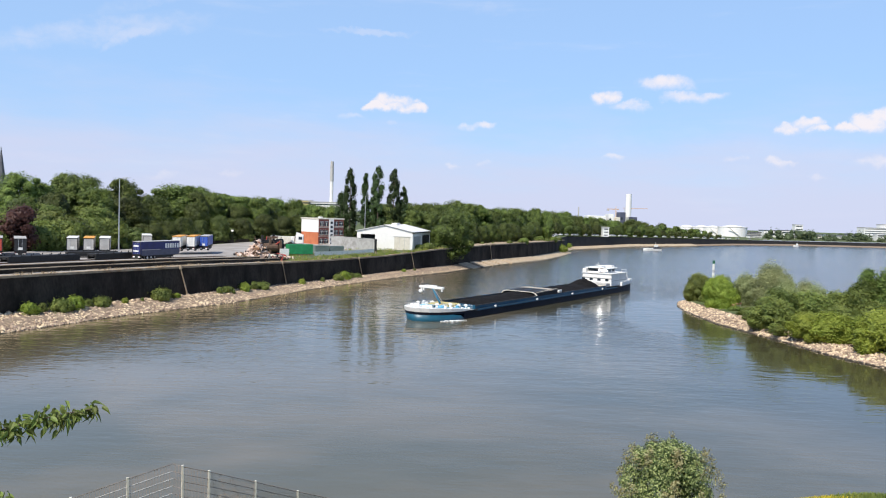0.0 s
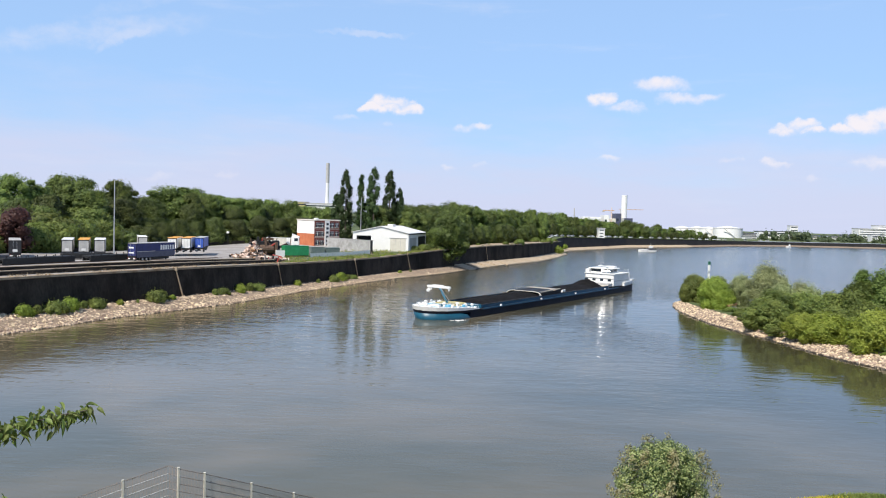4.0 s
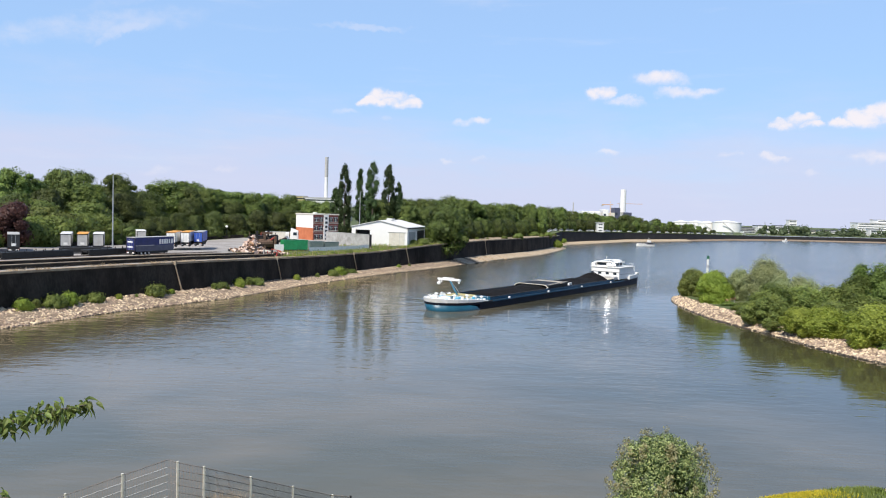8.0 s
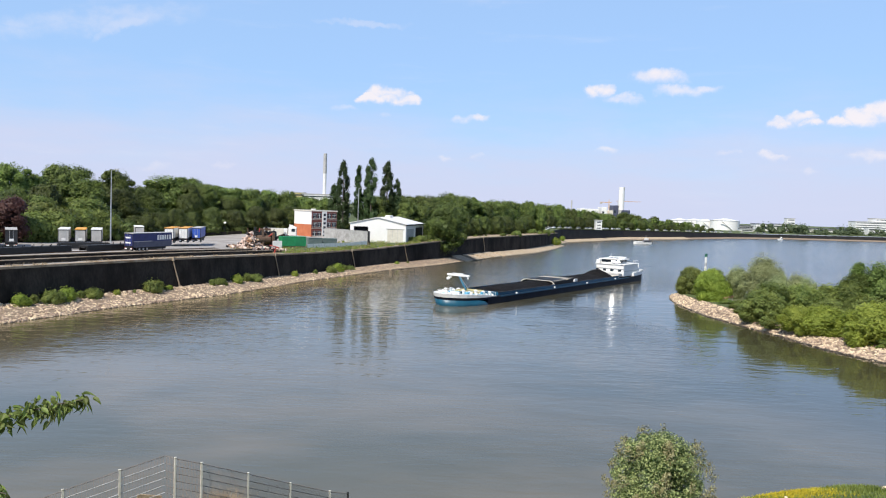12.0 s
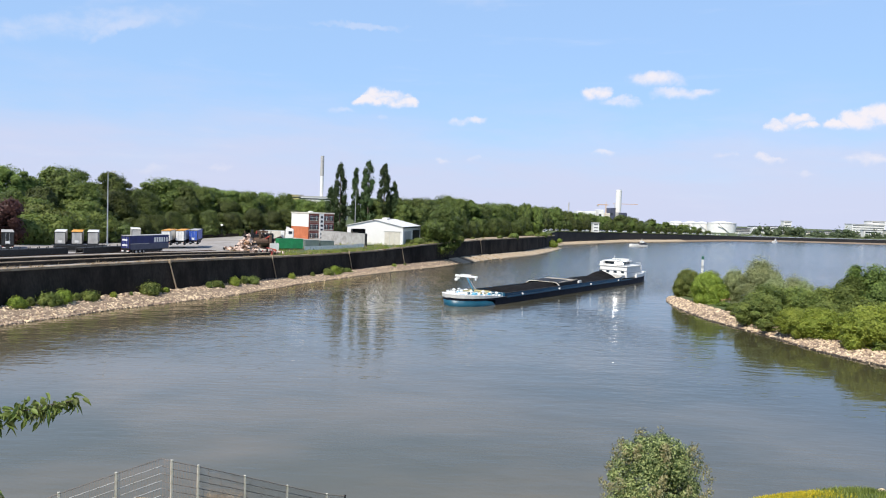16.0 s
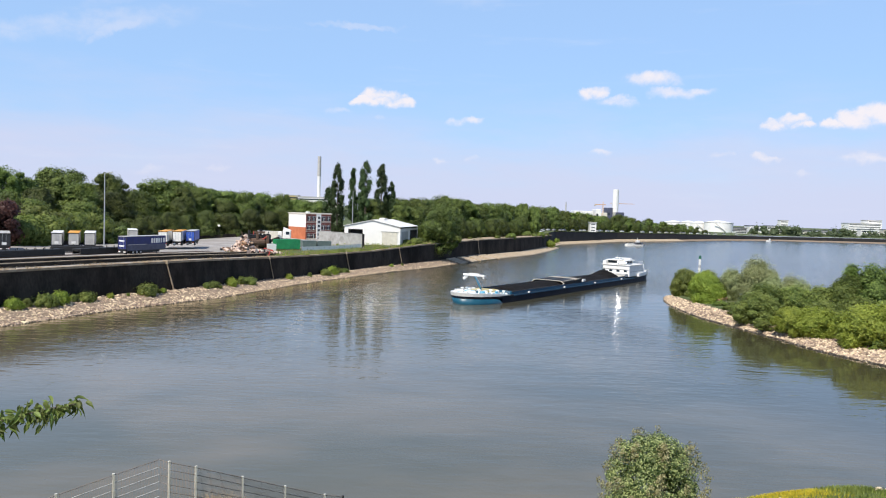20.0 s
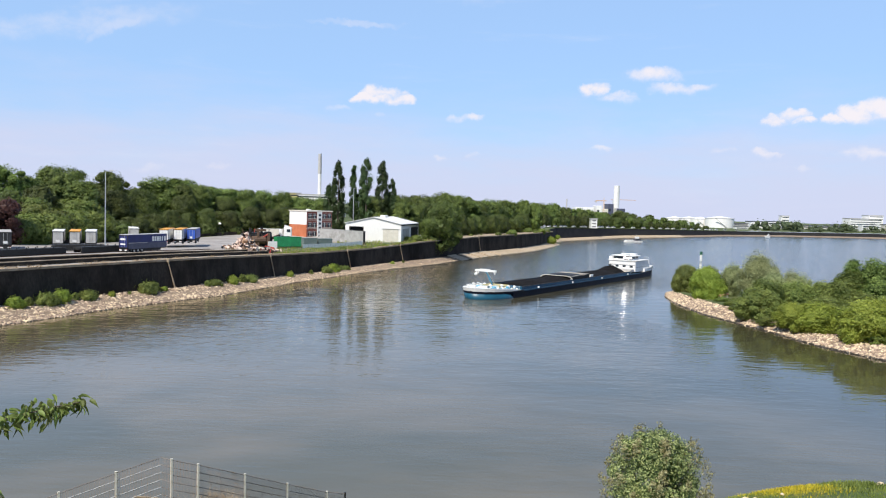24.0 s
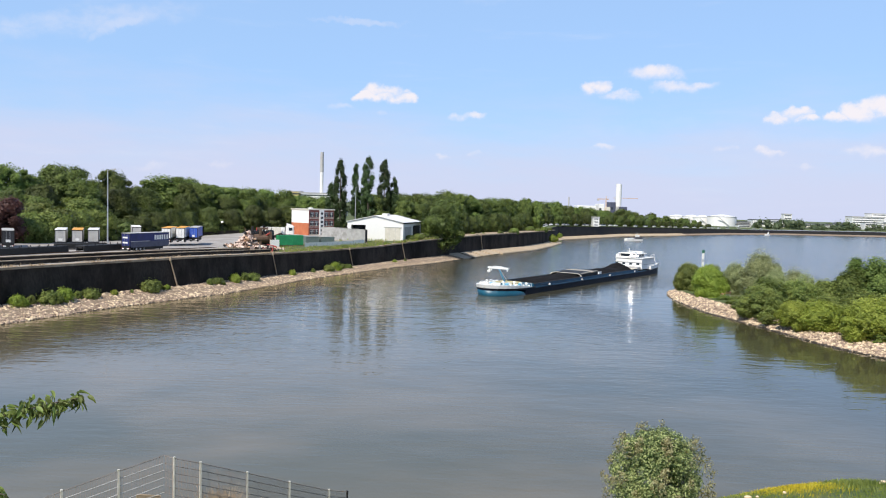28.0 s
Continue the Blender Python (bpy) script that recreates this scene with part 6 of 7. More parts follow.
def build_scrap():
    """Timber and machine parts heaped at the edge of the quay, with an old handler."""
    rng = random.Random(12)
    # a high heap with loose logs to both sides of it
    for k in range(150):
        cx, cy, sd, top = ((-55.6, 221.1, 1.6, 4.7), (-60.4, 224.1, 1.5, 0.4), (-48.3, 214.0, 1.9, 0.7))[0 if k < 112 else 1 + (k % 3 > 0)]
        d = Vector((rng.gauss(0, sd), rng.gauss(0, sd), 0))
        r = rng.uniform(0.2, 0.46)
        ln = rng.uniform(0.8, 2.4)
        a = rng.uniform(0, 6.28)
        zz = 0.2 + rng.random() * max(0.2, top * (1 - 0.27 * d.length / sd * 1.6))
        lo = thing("timber_log", "cut timber log in a mixed heap on the quay", "log", pose(cx + d.x, cy + d.y, 7.3 + zz, 0, rng.uniform(-22, 22), math.degrees(a)), group="heap of timber")
        part("log", tube((-ln / 2, 0, 0), (ln / 2, 0, 0), r, r * 0.85, 9), (SALMON, RAIL, TIMBER, DARK, SALMON, RAIL, SALMON)[k % 7], lo)
        part("cut_face", tube((-ln / 2 - 0.012, 0, 0), (-ln / 2, 0, 0), r * 0.86, n=9), SALMON, lo)
    h = thing("material_handler", "rust-red tracked material handler on the quay", "excavator", pose(-53.2, 238.5, 7.1, 0, 0, 60) @ Matrix.Scale(1.2, 4))
    for y in (-1.2, 1.2):
        t = part("track", box(-2.2, 2.2, y - 0.35, y + 0.35, 0.02, 1.0, 0.25), DARK, h)
        for k in range(5):
            part("roller", tube((-1.6 + 0.8 * k, y - 0.4, 0.45), (-1.6 + 0.8 * k, y + 0.4, 0.45), 0.3, n=8), RAIL, t)
    part("platform", box(-2.4, 1.8, -1.3, 1.3, 1.05, 1.4, 0.06), DARK, h)
    part("engine_cover", box(-2.5, -0.2, -1.35, 1.35, 1.4, 3.0, 0.15), DARK, h, "dark engine cover")
    cab = part("cab", box(0.0, 1.7, 0.1, 1.3, 1.4, 3.9, 0.1), DARK, h, "dark cab")
    part("cab_glass", box(0.2, 1.75, 0.05, 1.35, 2.3, 3.6), GLASS, cab)
    part("boom", loft([[(1.4, -0.4, 1.8), (1.4, -0.4, 2.5), (1.4, 0.0, 2.5), (1.4, 0.0, 1.8)], [(4.2, -0.35, 2.6), (4.2, -0.35, 3.2), (4.2, -0.05, 3.2), (4.2, -0.05, 2.6)]]), RAIL, h)
    part("stick", loft([[(4.1, -0.35, 2.6), (4.1, -0.35, 3.2), (4.1, -0.05, 3.2), (4.1, -0.05, 2.6)], [(6.3, -0.3, 1.3), (6.3, -0.3, 1.7), (6.3, -0.1, 1.7), (6.3, -0.1, 1.3)]]), RAIL, h)
    part("grab", ball((6.4, -0.2, 0.9), 0.75, 1, (1, 0.8, 1)), RAIL, h)
    part("exhaust", tube((-1.8, 0.6, 3.0), (-1.8, 0.6, 4.1), 0.09), RAIL, h)
    g = thing("machine_frame", "dark steel frame of a dismantled machine on the quay", "machine", pose(-54.0, 231.6, 7.05, 0, 0, 30) @ Matrix.Scale(1.75, 4))
    for k, (x, y, hh) in enumerate(((-1.9, 0, 2.2), (-1.2, 1.5, 3.4), (-0.2, 0.2, 3.1), (0.7, 1.2, 3.6), (1.5, -0.3, 2.6), (2.3, 0.9, 1.9))):
        part("upright", box(x - 0.18, x + 0.18, y - 0.18, y + 0.18, 0, hh), DARK if k % 2 else RAIL, g)
    for k, (x0, x1, z) in enumerate(((-2.2, 0.6, 1.1), (-1.4, 1.9, 2.0), (-0.6, 1.2, 2.9))):
        part("crossbar", box(x0, x1, 0.3, 0.7, z, z + 0.4), (RAIL, DARK, RAIL)[k], g)
    for k in range(12):
        x, y = -2.4 + 0.42 * k, (0.3, 1.7, 2.4)[k % 3]
        part("rod", tube((x, y, 0.1), (x + (0.5, -0.4, 0.2)[k % 3], y + 0.3, (2.2, 3.2, 2.7, 1.8)[k % 4]), 0.09, 0.06, 6), (DARK, RAIL, RED)[k % 3], g)
    part("panel", box(-2.6, -1.2, -0.9, -0.8, 0.1, 1.5), CREAM, g)
    part("panel", box(1.2, 2.8, -1.1, -0.9, 0.0, 1.2), WHITE, g)
    part("drum", tube((-1.2, 0.7, 1.4), (1.2, 0.7, 1.4), 0.8, n=14), RAIL, g)
    part("housing", box(-0.9, 1.6, 1.4, 3.2, 0.0, 2.6, 0.1), DARK, g, "dark machine housing")
    part("brace", tube((-1.2, 1.5, 0.2), (1.5, -0.3, 2.5), 0.13), RED, g, "faded red brace")
    part("brace", tube((2.3, 0.9, 0.2), (-0.2, 0.2, 3.0), 0.13), RAIL, g)
    for k in range(26):
        x, y = rng.uniform(-52.5, -45.0), rng.uniform(207.0, 214.0)
        sc = thing("scrap_piece", "rusty bent piece of scrap steel on the quay", "scrap", pose(x, y, 7.12, rng.uniform(-12, 12), rng.uniform(-12, 12), rng.uniform(0, 180)), group="scrap on the quay")
        a, b, c = rng.uniform(0.5, 1.6), rng.uniform(0.2, 0.6), rng.uniform(0.3, 1.7)
        mt = (RAIL, DARK, RED, SALMON, DARK, CREAM)[k % 6]
        part("plate", box(-a, a, -b, -b + 0.08, 0, c, 0.02), mt, sc)
        part("flange", box(-a, a, -b, b, 0, 0.12, 0.02), mt, sc)
        part("rib", box(-0.08, 0.08, -b, b * 0.6, 0.1, c * 0.8), DARK, sc)


build_scrap()


def build_wall_fittings():
    """Pale pipes down the quay wall."""
    for y, w in ((124, 0.2), (165, 0.26), (201, 0.2), (238, 0.22), (268, 0.16), (338, 0.26)):
        a, b = bank(y, -0.30), bank(y + 1.5, -0.62)
        o = thing("drain_pipe", "pale concrete drain running down the quay wall", "drain pipe", group="drains on the quay wall")
        part("pipe", tube((a.x, a.y, top_at(y) - 0.4), (b.x, b.y, float(np.interp(y, _y, FOOT)) - 0.3), w * 0.5, w * 0.7, 8), COPING, o)
        part("pipe_head", box(a.x - w, a.x + w, a.y - w, a.y + w, top_at(y) - 0.55, top_at(y) + 0.35, 0.05), COPING, o)


build_wall_fittings()


# ---- the distance ----
def build_distance():
    rng0 = random.Random(17)
    def stack(x, y, z1, r, bands, label):
        o = thing("chimney", label, "chimney", pose(x, y, 0))
        for a, b, mt in bands:
            part("shaft", tube((0, 0, a), (0, 0, b), r, r * 0.92, 16), mt, o)
        return o
    stack(-109.5, 700, 66, 1.7, ((5, 48, WHITE), (48, 66, GREY)), "slim chimney with a white shaft and a grey top")
    stack(345, 1500, 66, 6.0, ((4, 72, WHITE),), "tall white power station chimney")
    stack(240, 1450, 50, 1.2, ((4, 43, GREY),), "thin grey chimney over the trees")
    # power station blocks
    p = thing("power_station", "pale blocks and sheds of a power station", "power station", pose(300, 1480, 4))
    for x, w, hh, mt in ((-38, 36, 24, WHITE), (3.2, 10, 28, WHITE), (13.4, 12, 22, CREAM), (25.6, 10, 32, NAVY), (35.8, 6, 24, GREY), (42.0, 16, 23.5, NAVY)):
        b = part("block", box(x, x + w, 0, 40, 0, hh, 0.5), mt, p)
        for k in range(max(1, int(w / 7))):
            part("window_strip", box(x + 1 + 7 * k, x + 5 + 7 * k, -0.3, 0.0, hh * 0.55, hh * 0.7), GLASS, b)
    cr = thing("tower_crane", "pale orange tower crane over the power station", "crane", pose(308, 1440, 4))
    for k in range(9):
        part("tower_bay", box(-1.1, 1.1, -1.1, 1.1, 4.4 * k, 4.4 * k + 3.6), SALMON, cr)
    part("jib", box(-16, 5, -0.5, 0.5, 36.2, 37.6), TIMBER, cr)
    part("counterweight", box(-17, -13, -1.5, 1.5, 33.6, 36.2), GREY, cr)
    part("tower_peak", tube((0, 0, 39.6), (0, 0, 43), 1.0, 0.3, 6), SALMON, cr)
    c2 = thing("tower_crane", "thin pale tower crane far behind the chimney", "crane", pose(352, 1560, 4))
    part("tower", box(-0.5, 0.5, -0.5, 0.5, 0, 42), GREY, c2)
    part("jib", box(-4, 46, -0.4, 0.4, 41, 42), TIMBER, c2)
    # storage tanks
    for x, y, r, h in ((331, 905, 16.4, 12.4), (316, 928, 11, 11.0), (309, 948, 11, 11.0), (297, 968, 12, 10.6)):
        t = thing("storage_tank", "large white cylindrical oil storage tank", "storage tank", pose(x, y, 4.6), group="oil tanks")
        part("shell", tube((0, 0, 0), (0, 0, h), r, n=48), WHITE, t)
        part("roof", tube((0, 0, h), (0, 0, h + 2.2), r, r * 0.15, 48), WHITE, t)
        part("rim", tube((0, 0, h - 0.4), (0, 0, h), r + 0.3, n=48), GREY, t)
        st = part("stair", box(-0.5, 0.5, -r * 0.9, r * 0.6, -0.2, 0.2), GREY, t)
        st.matrix_basis = Matrix.Translation((-r * 0.2, -r - 0.6, h * 0.5)) @ Matrix.Rotation(radians(90), 4, "Z") @ Matrix.Rotation(radians(38), 4, "X")
    # buildings on the far bank
    def block(label, x, y, w, d, h, mt, floors=3, turn=0, base=4.8):
        b = thing("far_building", label, "building", pose(x, y, base, 0, 0, turn))
        part("wall", box(-w / 2, w / 2, 0, d, 0, h), mt, b)
        part("roof", box(-w / 2 - 0.4, w / 2 + 0.4, -0.4, d + 0.4, h, h + 0.7), SLATE if floors < 3 else GREY, b)
        for f in range(floors):
            part("window_band", box(-w / 2 + 1, w / 2 - 1, -0.15, 0.0, h * (f + 0.4) / floors, h * (f + 0.68) / floors), GLASS, b)
    block("small white harbour house behind the quay wall", 117.8, 583, 4.8, 6, 6.8, WHITE, 3, base=8)
    block("white office slab beyond the far bank", 602, 1080, 46, 20, 16, WHITE, 5)
    block("blue-white stepped office block beyond the far bank", 622, 1090, 20, 20, 21, BRIGHT_WHITE, 6)
    block("long pale shed on the far bank", 395, 930, 34, 16, 9, WHITE, 1)
    block("white tower-like block beyond the far bank", 497, 1100, 11, 10, 17, WHITE, 4)
    block("low white house on the far bank", 420, 890, 18, 10, 6, CREAM, 2)
    block("low white house on the far bank", 448, 900, 22, 10, 6, WHITE, 2)
    block("pale workshop on the far bank", 345, 872, 14, 8, 3.2, WHITE, 1)
    block("grey-roofed house among the trees", -113, 690, 30, 18, 19.5, WHITE, 5, base=9)
    block("ochre-fronted house among the trees", -131, 690, 9, 12, 20.5, OCHRE, 5, base=9)
    block("white house among the trees", -93, 690, 14, 16, 15.0, CREAM, 4, base=9)
    for k in range(9):
        block("pale low house among trees on the far bank", 300 + 33 * k + rng0.uniform(-8, 8), 905 + rng0.uniform(-20, 50), rng0.uniform(9, 22), 9, rng0.uniform(5, 10), (WHITE, CREAM, GREY)[k % 3], 2)
    sp = thing("spire", "dark slender church spire over the wood", "spire", pose(-200, 340, 9))
    part("tower", box(-1.6, 1.6, -1.6, 1.6, 0, 19), SLATE, sp)
    part("spire_cone", tube((0, 0, 19), (-0.4, 0, 36), 1.9, 0.08, 8), SLATE, sp)
    # parked cars on the quay upstream
    rng = random.Random(4)
    first = None
    for k in range(34):
        y = 485 + 9.5 * k + rng.uniform(-2, 2)
        p = bank(y, 4 + rng.uniform(0, 3))
        c = thing("parked_car", "pale car parked along the upstream quay", "car", group="cars along the quay") if first is None or k % 5 == 0 else None
        m = pose(p.x, p.y, top_at(y) + 0.1, 0, 0, along(y))
        if c:
            mt = (WHITE, GREY, WHITE, WHITE, CREAM, WHITE, GREY)[(k // 5) % 7]
            part("body", box(-2.2, 2.2, -0.9, 0.9, 0.3, 0.95, 0.15), mt, c)
            part("cabin", loft([[(-1.5, -0.8, 0.95), (-1.5, 0.8, 0.95), (1.2, 0.8, 0.95), (1.2, -0.8, 0.95)], [(-1.0, -0.7, 1.5), (-1.0, 0.7, 1.5), (0.6, 0.7, 1.5), (0.6, -0.7, 1.5)]]), GLASS, c)
            for x in (-1.4, 1.4):
                for yy in (-0.8, 0.8):
                    part("wheel", tube((x, yy - 0.1, 0.32), (x, yy + 0.1, 0.32), 0.32, n=10), RUBBER, c)
            part("car_roof", box(-0.95, 0.55, -0.68, 0.68, 1.5, 1.56, 0.02), mt, c)
            c.matrix_basis = m
            first = c
        else:
            copy_thing(first, m)


build_distance()


def build_far_trees():
    """Belts of small trees on the far bank, too many to count."""
    rng = random.Random(21)
    cs, rs = [], []
    for k in range(300):
        y = rng.uniform(660, 1000)
        x = float(np.interp(y, [660, 700, 760, 812, 832, 850, 1000], [180, 240, 281, 361, 464, 640, 700])) + rng.uniform(-10, 330)
        d = rng.uniform(14, 90)
        h = rng.choice((3.0, 4.0, 5.5, 7.5, 10.5))
        yy = float(np.interp(x, [100, 197, 281, 361, 464, 640, 1200], [610, 672, 762, 812, 832, 850, 880])) + d
        if (240 < x < 350 and d > 40) or (262 < x < 352 and (h > 3.0 or k % 3)):
            continue
        for j in range(3):
            r = rng.uniform(0.32, 0.5) * h + 0.6
            cs.append((x + rng.uniform(-3, 3), yy + rng.uniform(-2, 2), 5 + max(r * 0.6, h * (0.35 + 0.28 * j) - r * 0.3)))
            rs.append(r)
    tagged(new("far_woods", crown_mesh("far_woods", cs, rs, 26, 0.9, LEAF_FAR, 77, core=0.7)), "belt of trees along the distant bank", "trees", kind="stuff")
    cs, rs = [], []
    for k in range(420):
        y = rng.uniform(300, 1000)
        off = rng.uniform(120, 330)
        p = bank(y, off)
        if p.x > 150:
            continue
        h = rng.uniform(9, 14)
        for j in range(2):
            r = rng.uniform(3, 5)
            cs.append((p.x + rng.uniform(-3, 3), p.y, top_at(y) + h * (0.5 + 0.3 * j)))
            rs.append(r)
    tagged(new("back_woods", crown_mesh("back_woods", cs, rs, 22, 1.0, LEAF_FAR, 78, core=0.7)), "wood behind the quay reaching into the distance", "trees", kind="stuff")


build_far_trees()


# ---- the near bank ----
def build_fence():
    f = thing("mesh_fence", "grey steel mesh fence panels stepping down the bank", "fence")
    left = [(-14.1, 21.2, 11.25), (-12.8, 22.2, 11.55), (-11.46, 23.2, 11.9), (-10.12, 24.2, 12.22), (-9.03, 25.2, 12.43)]
    right = [(-9.03, 25.2, 12.43), (-8.69, 25.2, 12.34), (-7.93, 25.6, 12.06), (-6.74, 27.2, 11.18), (-5.55, 29.0, 10.21), (-4.3, 31.0, 9.17), (-3.67, 32.0, 8.75)]
    for run in (left, right):
        for a, b in zip(run[:-1], run[1:]):
            a, b = Vector(a), Vector(b)
            pn = None
            thick, gap = (0.011, 0.25) if run is left else (0.011, 0.25)
            for k in range(9):
                dz = Vector((0, 0, -0.03 - gap * k))
                w = tube(a + dz, b + dz, thick, n=4)
                mt = GREY if run is left and k else WIRE
                if pn is None:
                    pn = part("mesh_panel", w, mt, f)
                else:
                    part("wire", w, mt, pn)
            n = int((b - a).length / 0.05)
            bars = bmesh.new()
            for k in range(1, n):
                p = a + (b - a) * (k / n)
                tube(p, p - Vector((0, 0, 2.0)), 0.0042, n=3, bm=bars)
            part("wire_mesh", bars, RUSTY_WIRE, pn, "fine rusty wire mesh")
    for i, p in enumerate(left[:-1] + right[1:]):
        q = part("post", box(-0.030, 0.030, -0.030, 0.030, -3.4, 0.0), CREAM if i < 9 else DARK, f)
        q.matrix_basis = pose(*p, 0, 0, 40)
        part("post_cap", box(-0.034, 0.034, -0.034, 0.034, 0.0, 0.025), CREAM if i < 9 else DARK, q)


build_fence()


def build_near_plants():
    rng = np.random.default_rng(6)
    ob = thing("olive_bush", "grey-green bush with small silvery leaves and a rounded top", "bush", pose(5.95, 20, 11.9))
    bm = bmesh.new()
    cs, rs = [], []
    for k in range(26):
        a, t = rng.uniform(0, 6.283), rng.uniform(0.25, 1)
        tip = Vector((math.cos(a) * 0.95 * math.sin(t * 2.2) * rng.uniform(0.5, 1), math.sin(a) * 0.95 * math.sin(t * 2.2) * rng.uniform(0.5, 1), 0.6 + 2.4 * t))
        part("stem", tube((0, 0, -0.2), tip, 0.035, 0.008, 5), BARK, ob)
    for k in range(210):
        z = rng.uniform(0.1, 1.0)
        env = float(np.interp(z, [0, 0.35, 0.65, 0.9, 1.0], [0.95, 1.0, 0.95, 0.68, 0.34])) * 1.46
        a = rng.uniform(0, 6.283)
        r = rng.uniform(0.16, 0.30)
        rad = max(0, env - r * 0.7) * math.sqrt(rng.uniform(0.08, 1))
        cs.append((math.cos(a) * rad, math.sin(a) * rad, 0.2 + z * 3.16 - r * 0.5))
        rs.append(r)
    shared("crown", crown_mesh("crown", cs, rs, 210, 0.040, LEAF_BUSH, 9, core=0.0, squash=1.0, wide=0.42), ob)
    cs, rs = [], []
    for k in range(70):
        a, z = rng.uniform(0, 6.283), rng.uniform(0.35, 1.0)
        env = float(np.interp(z, [0.3, 0.65, 0.9, 1.0], [1.0, 0.95, 0.68, 0.34])) * 1.42
        for j in range(3):
            cs.append((math.cos(a) * env * (1 + 0.04 * j), math.sin(a) * env * (1 + 0.04 * j), 0.05 + z * 3.16 + 0.10 * j))
            rs.append(0.13 - 0.03 * j)
    shared("young_growth", crown_mesh("young_growth", cs, rs, 24, 0.036, LEAF_SPRIG, 10, core=0.0, squash=1.3, wide=0.42), ob)

    # grass tufts and yellow flowers on the mound
    def blades(name, n, place, h, w, material, seed):
        g = np.random.default_rng(seed)
        V = []
        for i in range(n):
            x, y = place(g)
            z = hill(x, y) - 0.05
            a = g.uniform(0, 6.283)
            L = h * g.uniform(0.5, 1.2)
            d = np.array([math.cos(a), math.sin(a), 0]) * w
            lean = np.array([g.normal() * 0.35, g.normal() * 0.35, 1.0]) * L
            p = np.array([x, y, z])
            V.append([p - d, p + d, p + lean * 0.6 + d * 0.6, p + lean])
        V = np.array(V)
        return put_numpy(name, V, np.arange(4 * n).reshape(-1, 4), material)
    mound = lambda g: (18 + g.normal() * 4.5, 31 + g.normal() * 4.0)
    def edge(g):
        p = bank(100 + 106 * g.random(), g.uniform(0.0, 1.6) if g.random() < 0.6 else g.uniform(3.2, 4.2))
        return p.x, p.y
    g0 = np.random.default_rng(31)
    V = []
    for i in range(3800):
        x, y = edge(g0)
        if noise.noise((x * 0.25, y * 0.25, 5)) < -0.05:
            continue
        z = top_at(y) + 0.05
        d = np.array([g0.normal(), g0.normal(), 0]) * 0.05
        p = np.array([x, y, z])
        L = np.array([g0.normal() * 0.12, g0.normal() * 0.12, g0.uniform(0.15, 0.5)])
        V.append([p - d, p + d, p + L * 0.6 + d * 0.5, p + L])
    tagged(new("edge_weeds", put_numpy("edge_weeds", np.array(V), np.arange(4 * len(V)).reshape(-1, 4), EARTH)), "dry weeds along the quay's edge", "weeds", kind="stuff")
    g0 = np.random.default_rng(33)
    for nm, n, mt, lab in (("strip_grass", 9000, LEAF_GRASS, "green grass on the strip behind the quay's edge"), ("strip_straw", 2600, EARTH, "dry tufts on the strip behind the quay's edge")):
        V = []
        for i in range(n):
            p = bank(206 + 96 * g0.random(), 0.3 + 21.0 * g0.random() ** 2.2)
            if noise.noise((p.x * 0.2, p.y * 0.2, 7)) < -0.15:
                continue
            q = np.array([p.x, p.y, top_at(p.y) + 0.02])
            d = np.array([g0.normal(), g0.normal(), 0]) * 0.06
            L = np.array([g0.normal() * 0.15, g0.normal() * 0.15, g0.uniform(0.25, 0.8)])
            V.append([q - d, q + d, q + L * 0.6 + d * 0.6, q + L])
        tagged(new(nm, put_numpy(nm, np.array(V), np.arange(4 * len(V)).reshape(-1, 4), mt)), lab, "grass", kind="stuff")
    ob = thing("concrete_block", "tilted brown and white concrete block among the shrubs", "block", pose(67.0, 178.6, 0.9, 4, -8, 25))
    part("slab", box(-1.2, 1.2, -0.5, 0.5, 0, 1.3, 0.05), CREAM, ob)
    part("cap", box(-1.3, 1.3, -0.6, 0.6, 1.3, 1.7, 0.04), TIMBER, ob, "rusty brown cap")
    tagged(new("grass_tufts", blades("grass_tufts", 42000, mound, 0.11, 0.010, LEAF_GRASS, 2)), "long bright grass on the mound", "grass", kind="stuff")
    tagged(new("yellow_flowers", blades("yellow_flowers", 3600, lambda g: (15.1 + g.normal() * 0.75, 31.6 + g.normal() * 1.2), 0.15, 0.012, YELLOW, 3)), "patch of yellow flowering weeds on the mound", "flowers", kind="stuff")
    tagged(new("dry_grass", blades("dry_grass", 3200, lambda g: (g.choice((-9.3, -7.0)) + g.normal() * 0.32, 24.2 + g.normal() * 0.35), 0.62, 0.010, EARTH, 4)), "dry straw-coloured grass behind the fence", "grass", kind="stuff")

    # leafy weeds and pale stones on the mound, straw and a tan board behind the fence
    tagged(new("mound_weeds", blades("mound_weeds", 2600, lambda g: (g.choice((11.5, 17.0, 17.9)) + g.normal() * 0.35, 31.0 + g.normal() * 0.8), 0.20, 0.022, LEAF_FRESH, 12)), "taller green weeds on the mound", "weeds", kind="stuff")
    for x, y, r in ((12.8, 30.6, 0.13), (13.1, 30.4, 0.07), (14.1, 30.2, 0.08), (18.4, 30.8, 0.15), (18.9, 31.0, 0.12), (18.1, 30.4, 0.08)):
        st = thing("stone", "pale stone lying in the grass of the mound", "stone", pose(x, y, hill(x, y) + r * 0.25, 0, 0, 70 * x), group="stones on the mound")
        bm = ball((0, 0, 0), r, 2, (1.2, 0.9, 0.7))
        for v in bm.verts:
            v.co *= 1 + 0.22 * noise.noise(v.co * (2.2 / r) + Vector((x, y, 0)))
        part("boulder", bm, STONE, st)
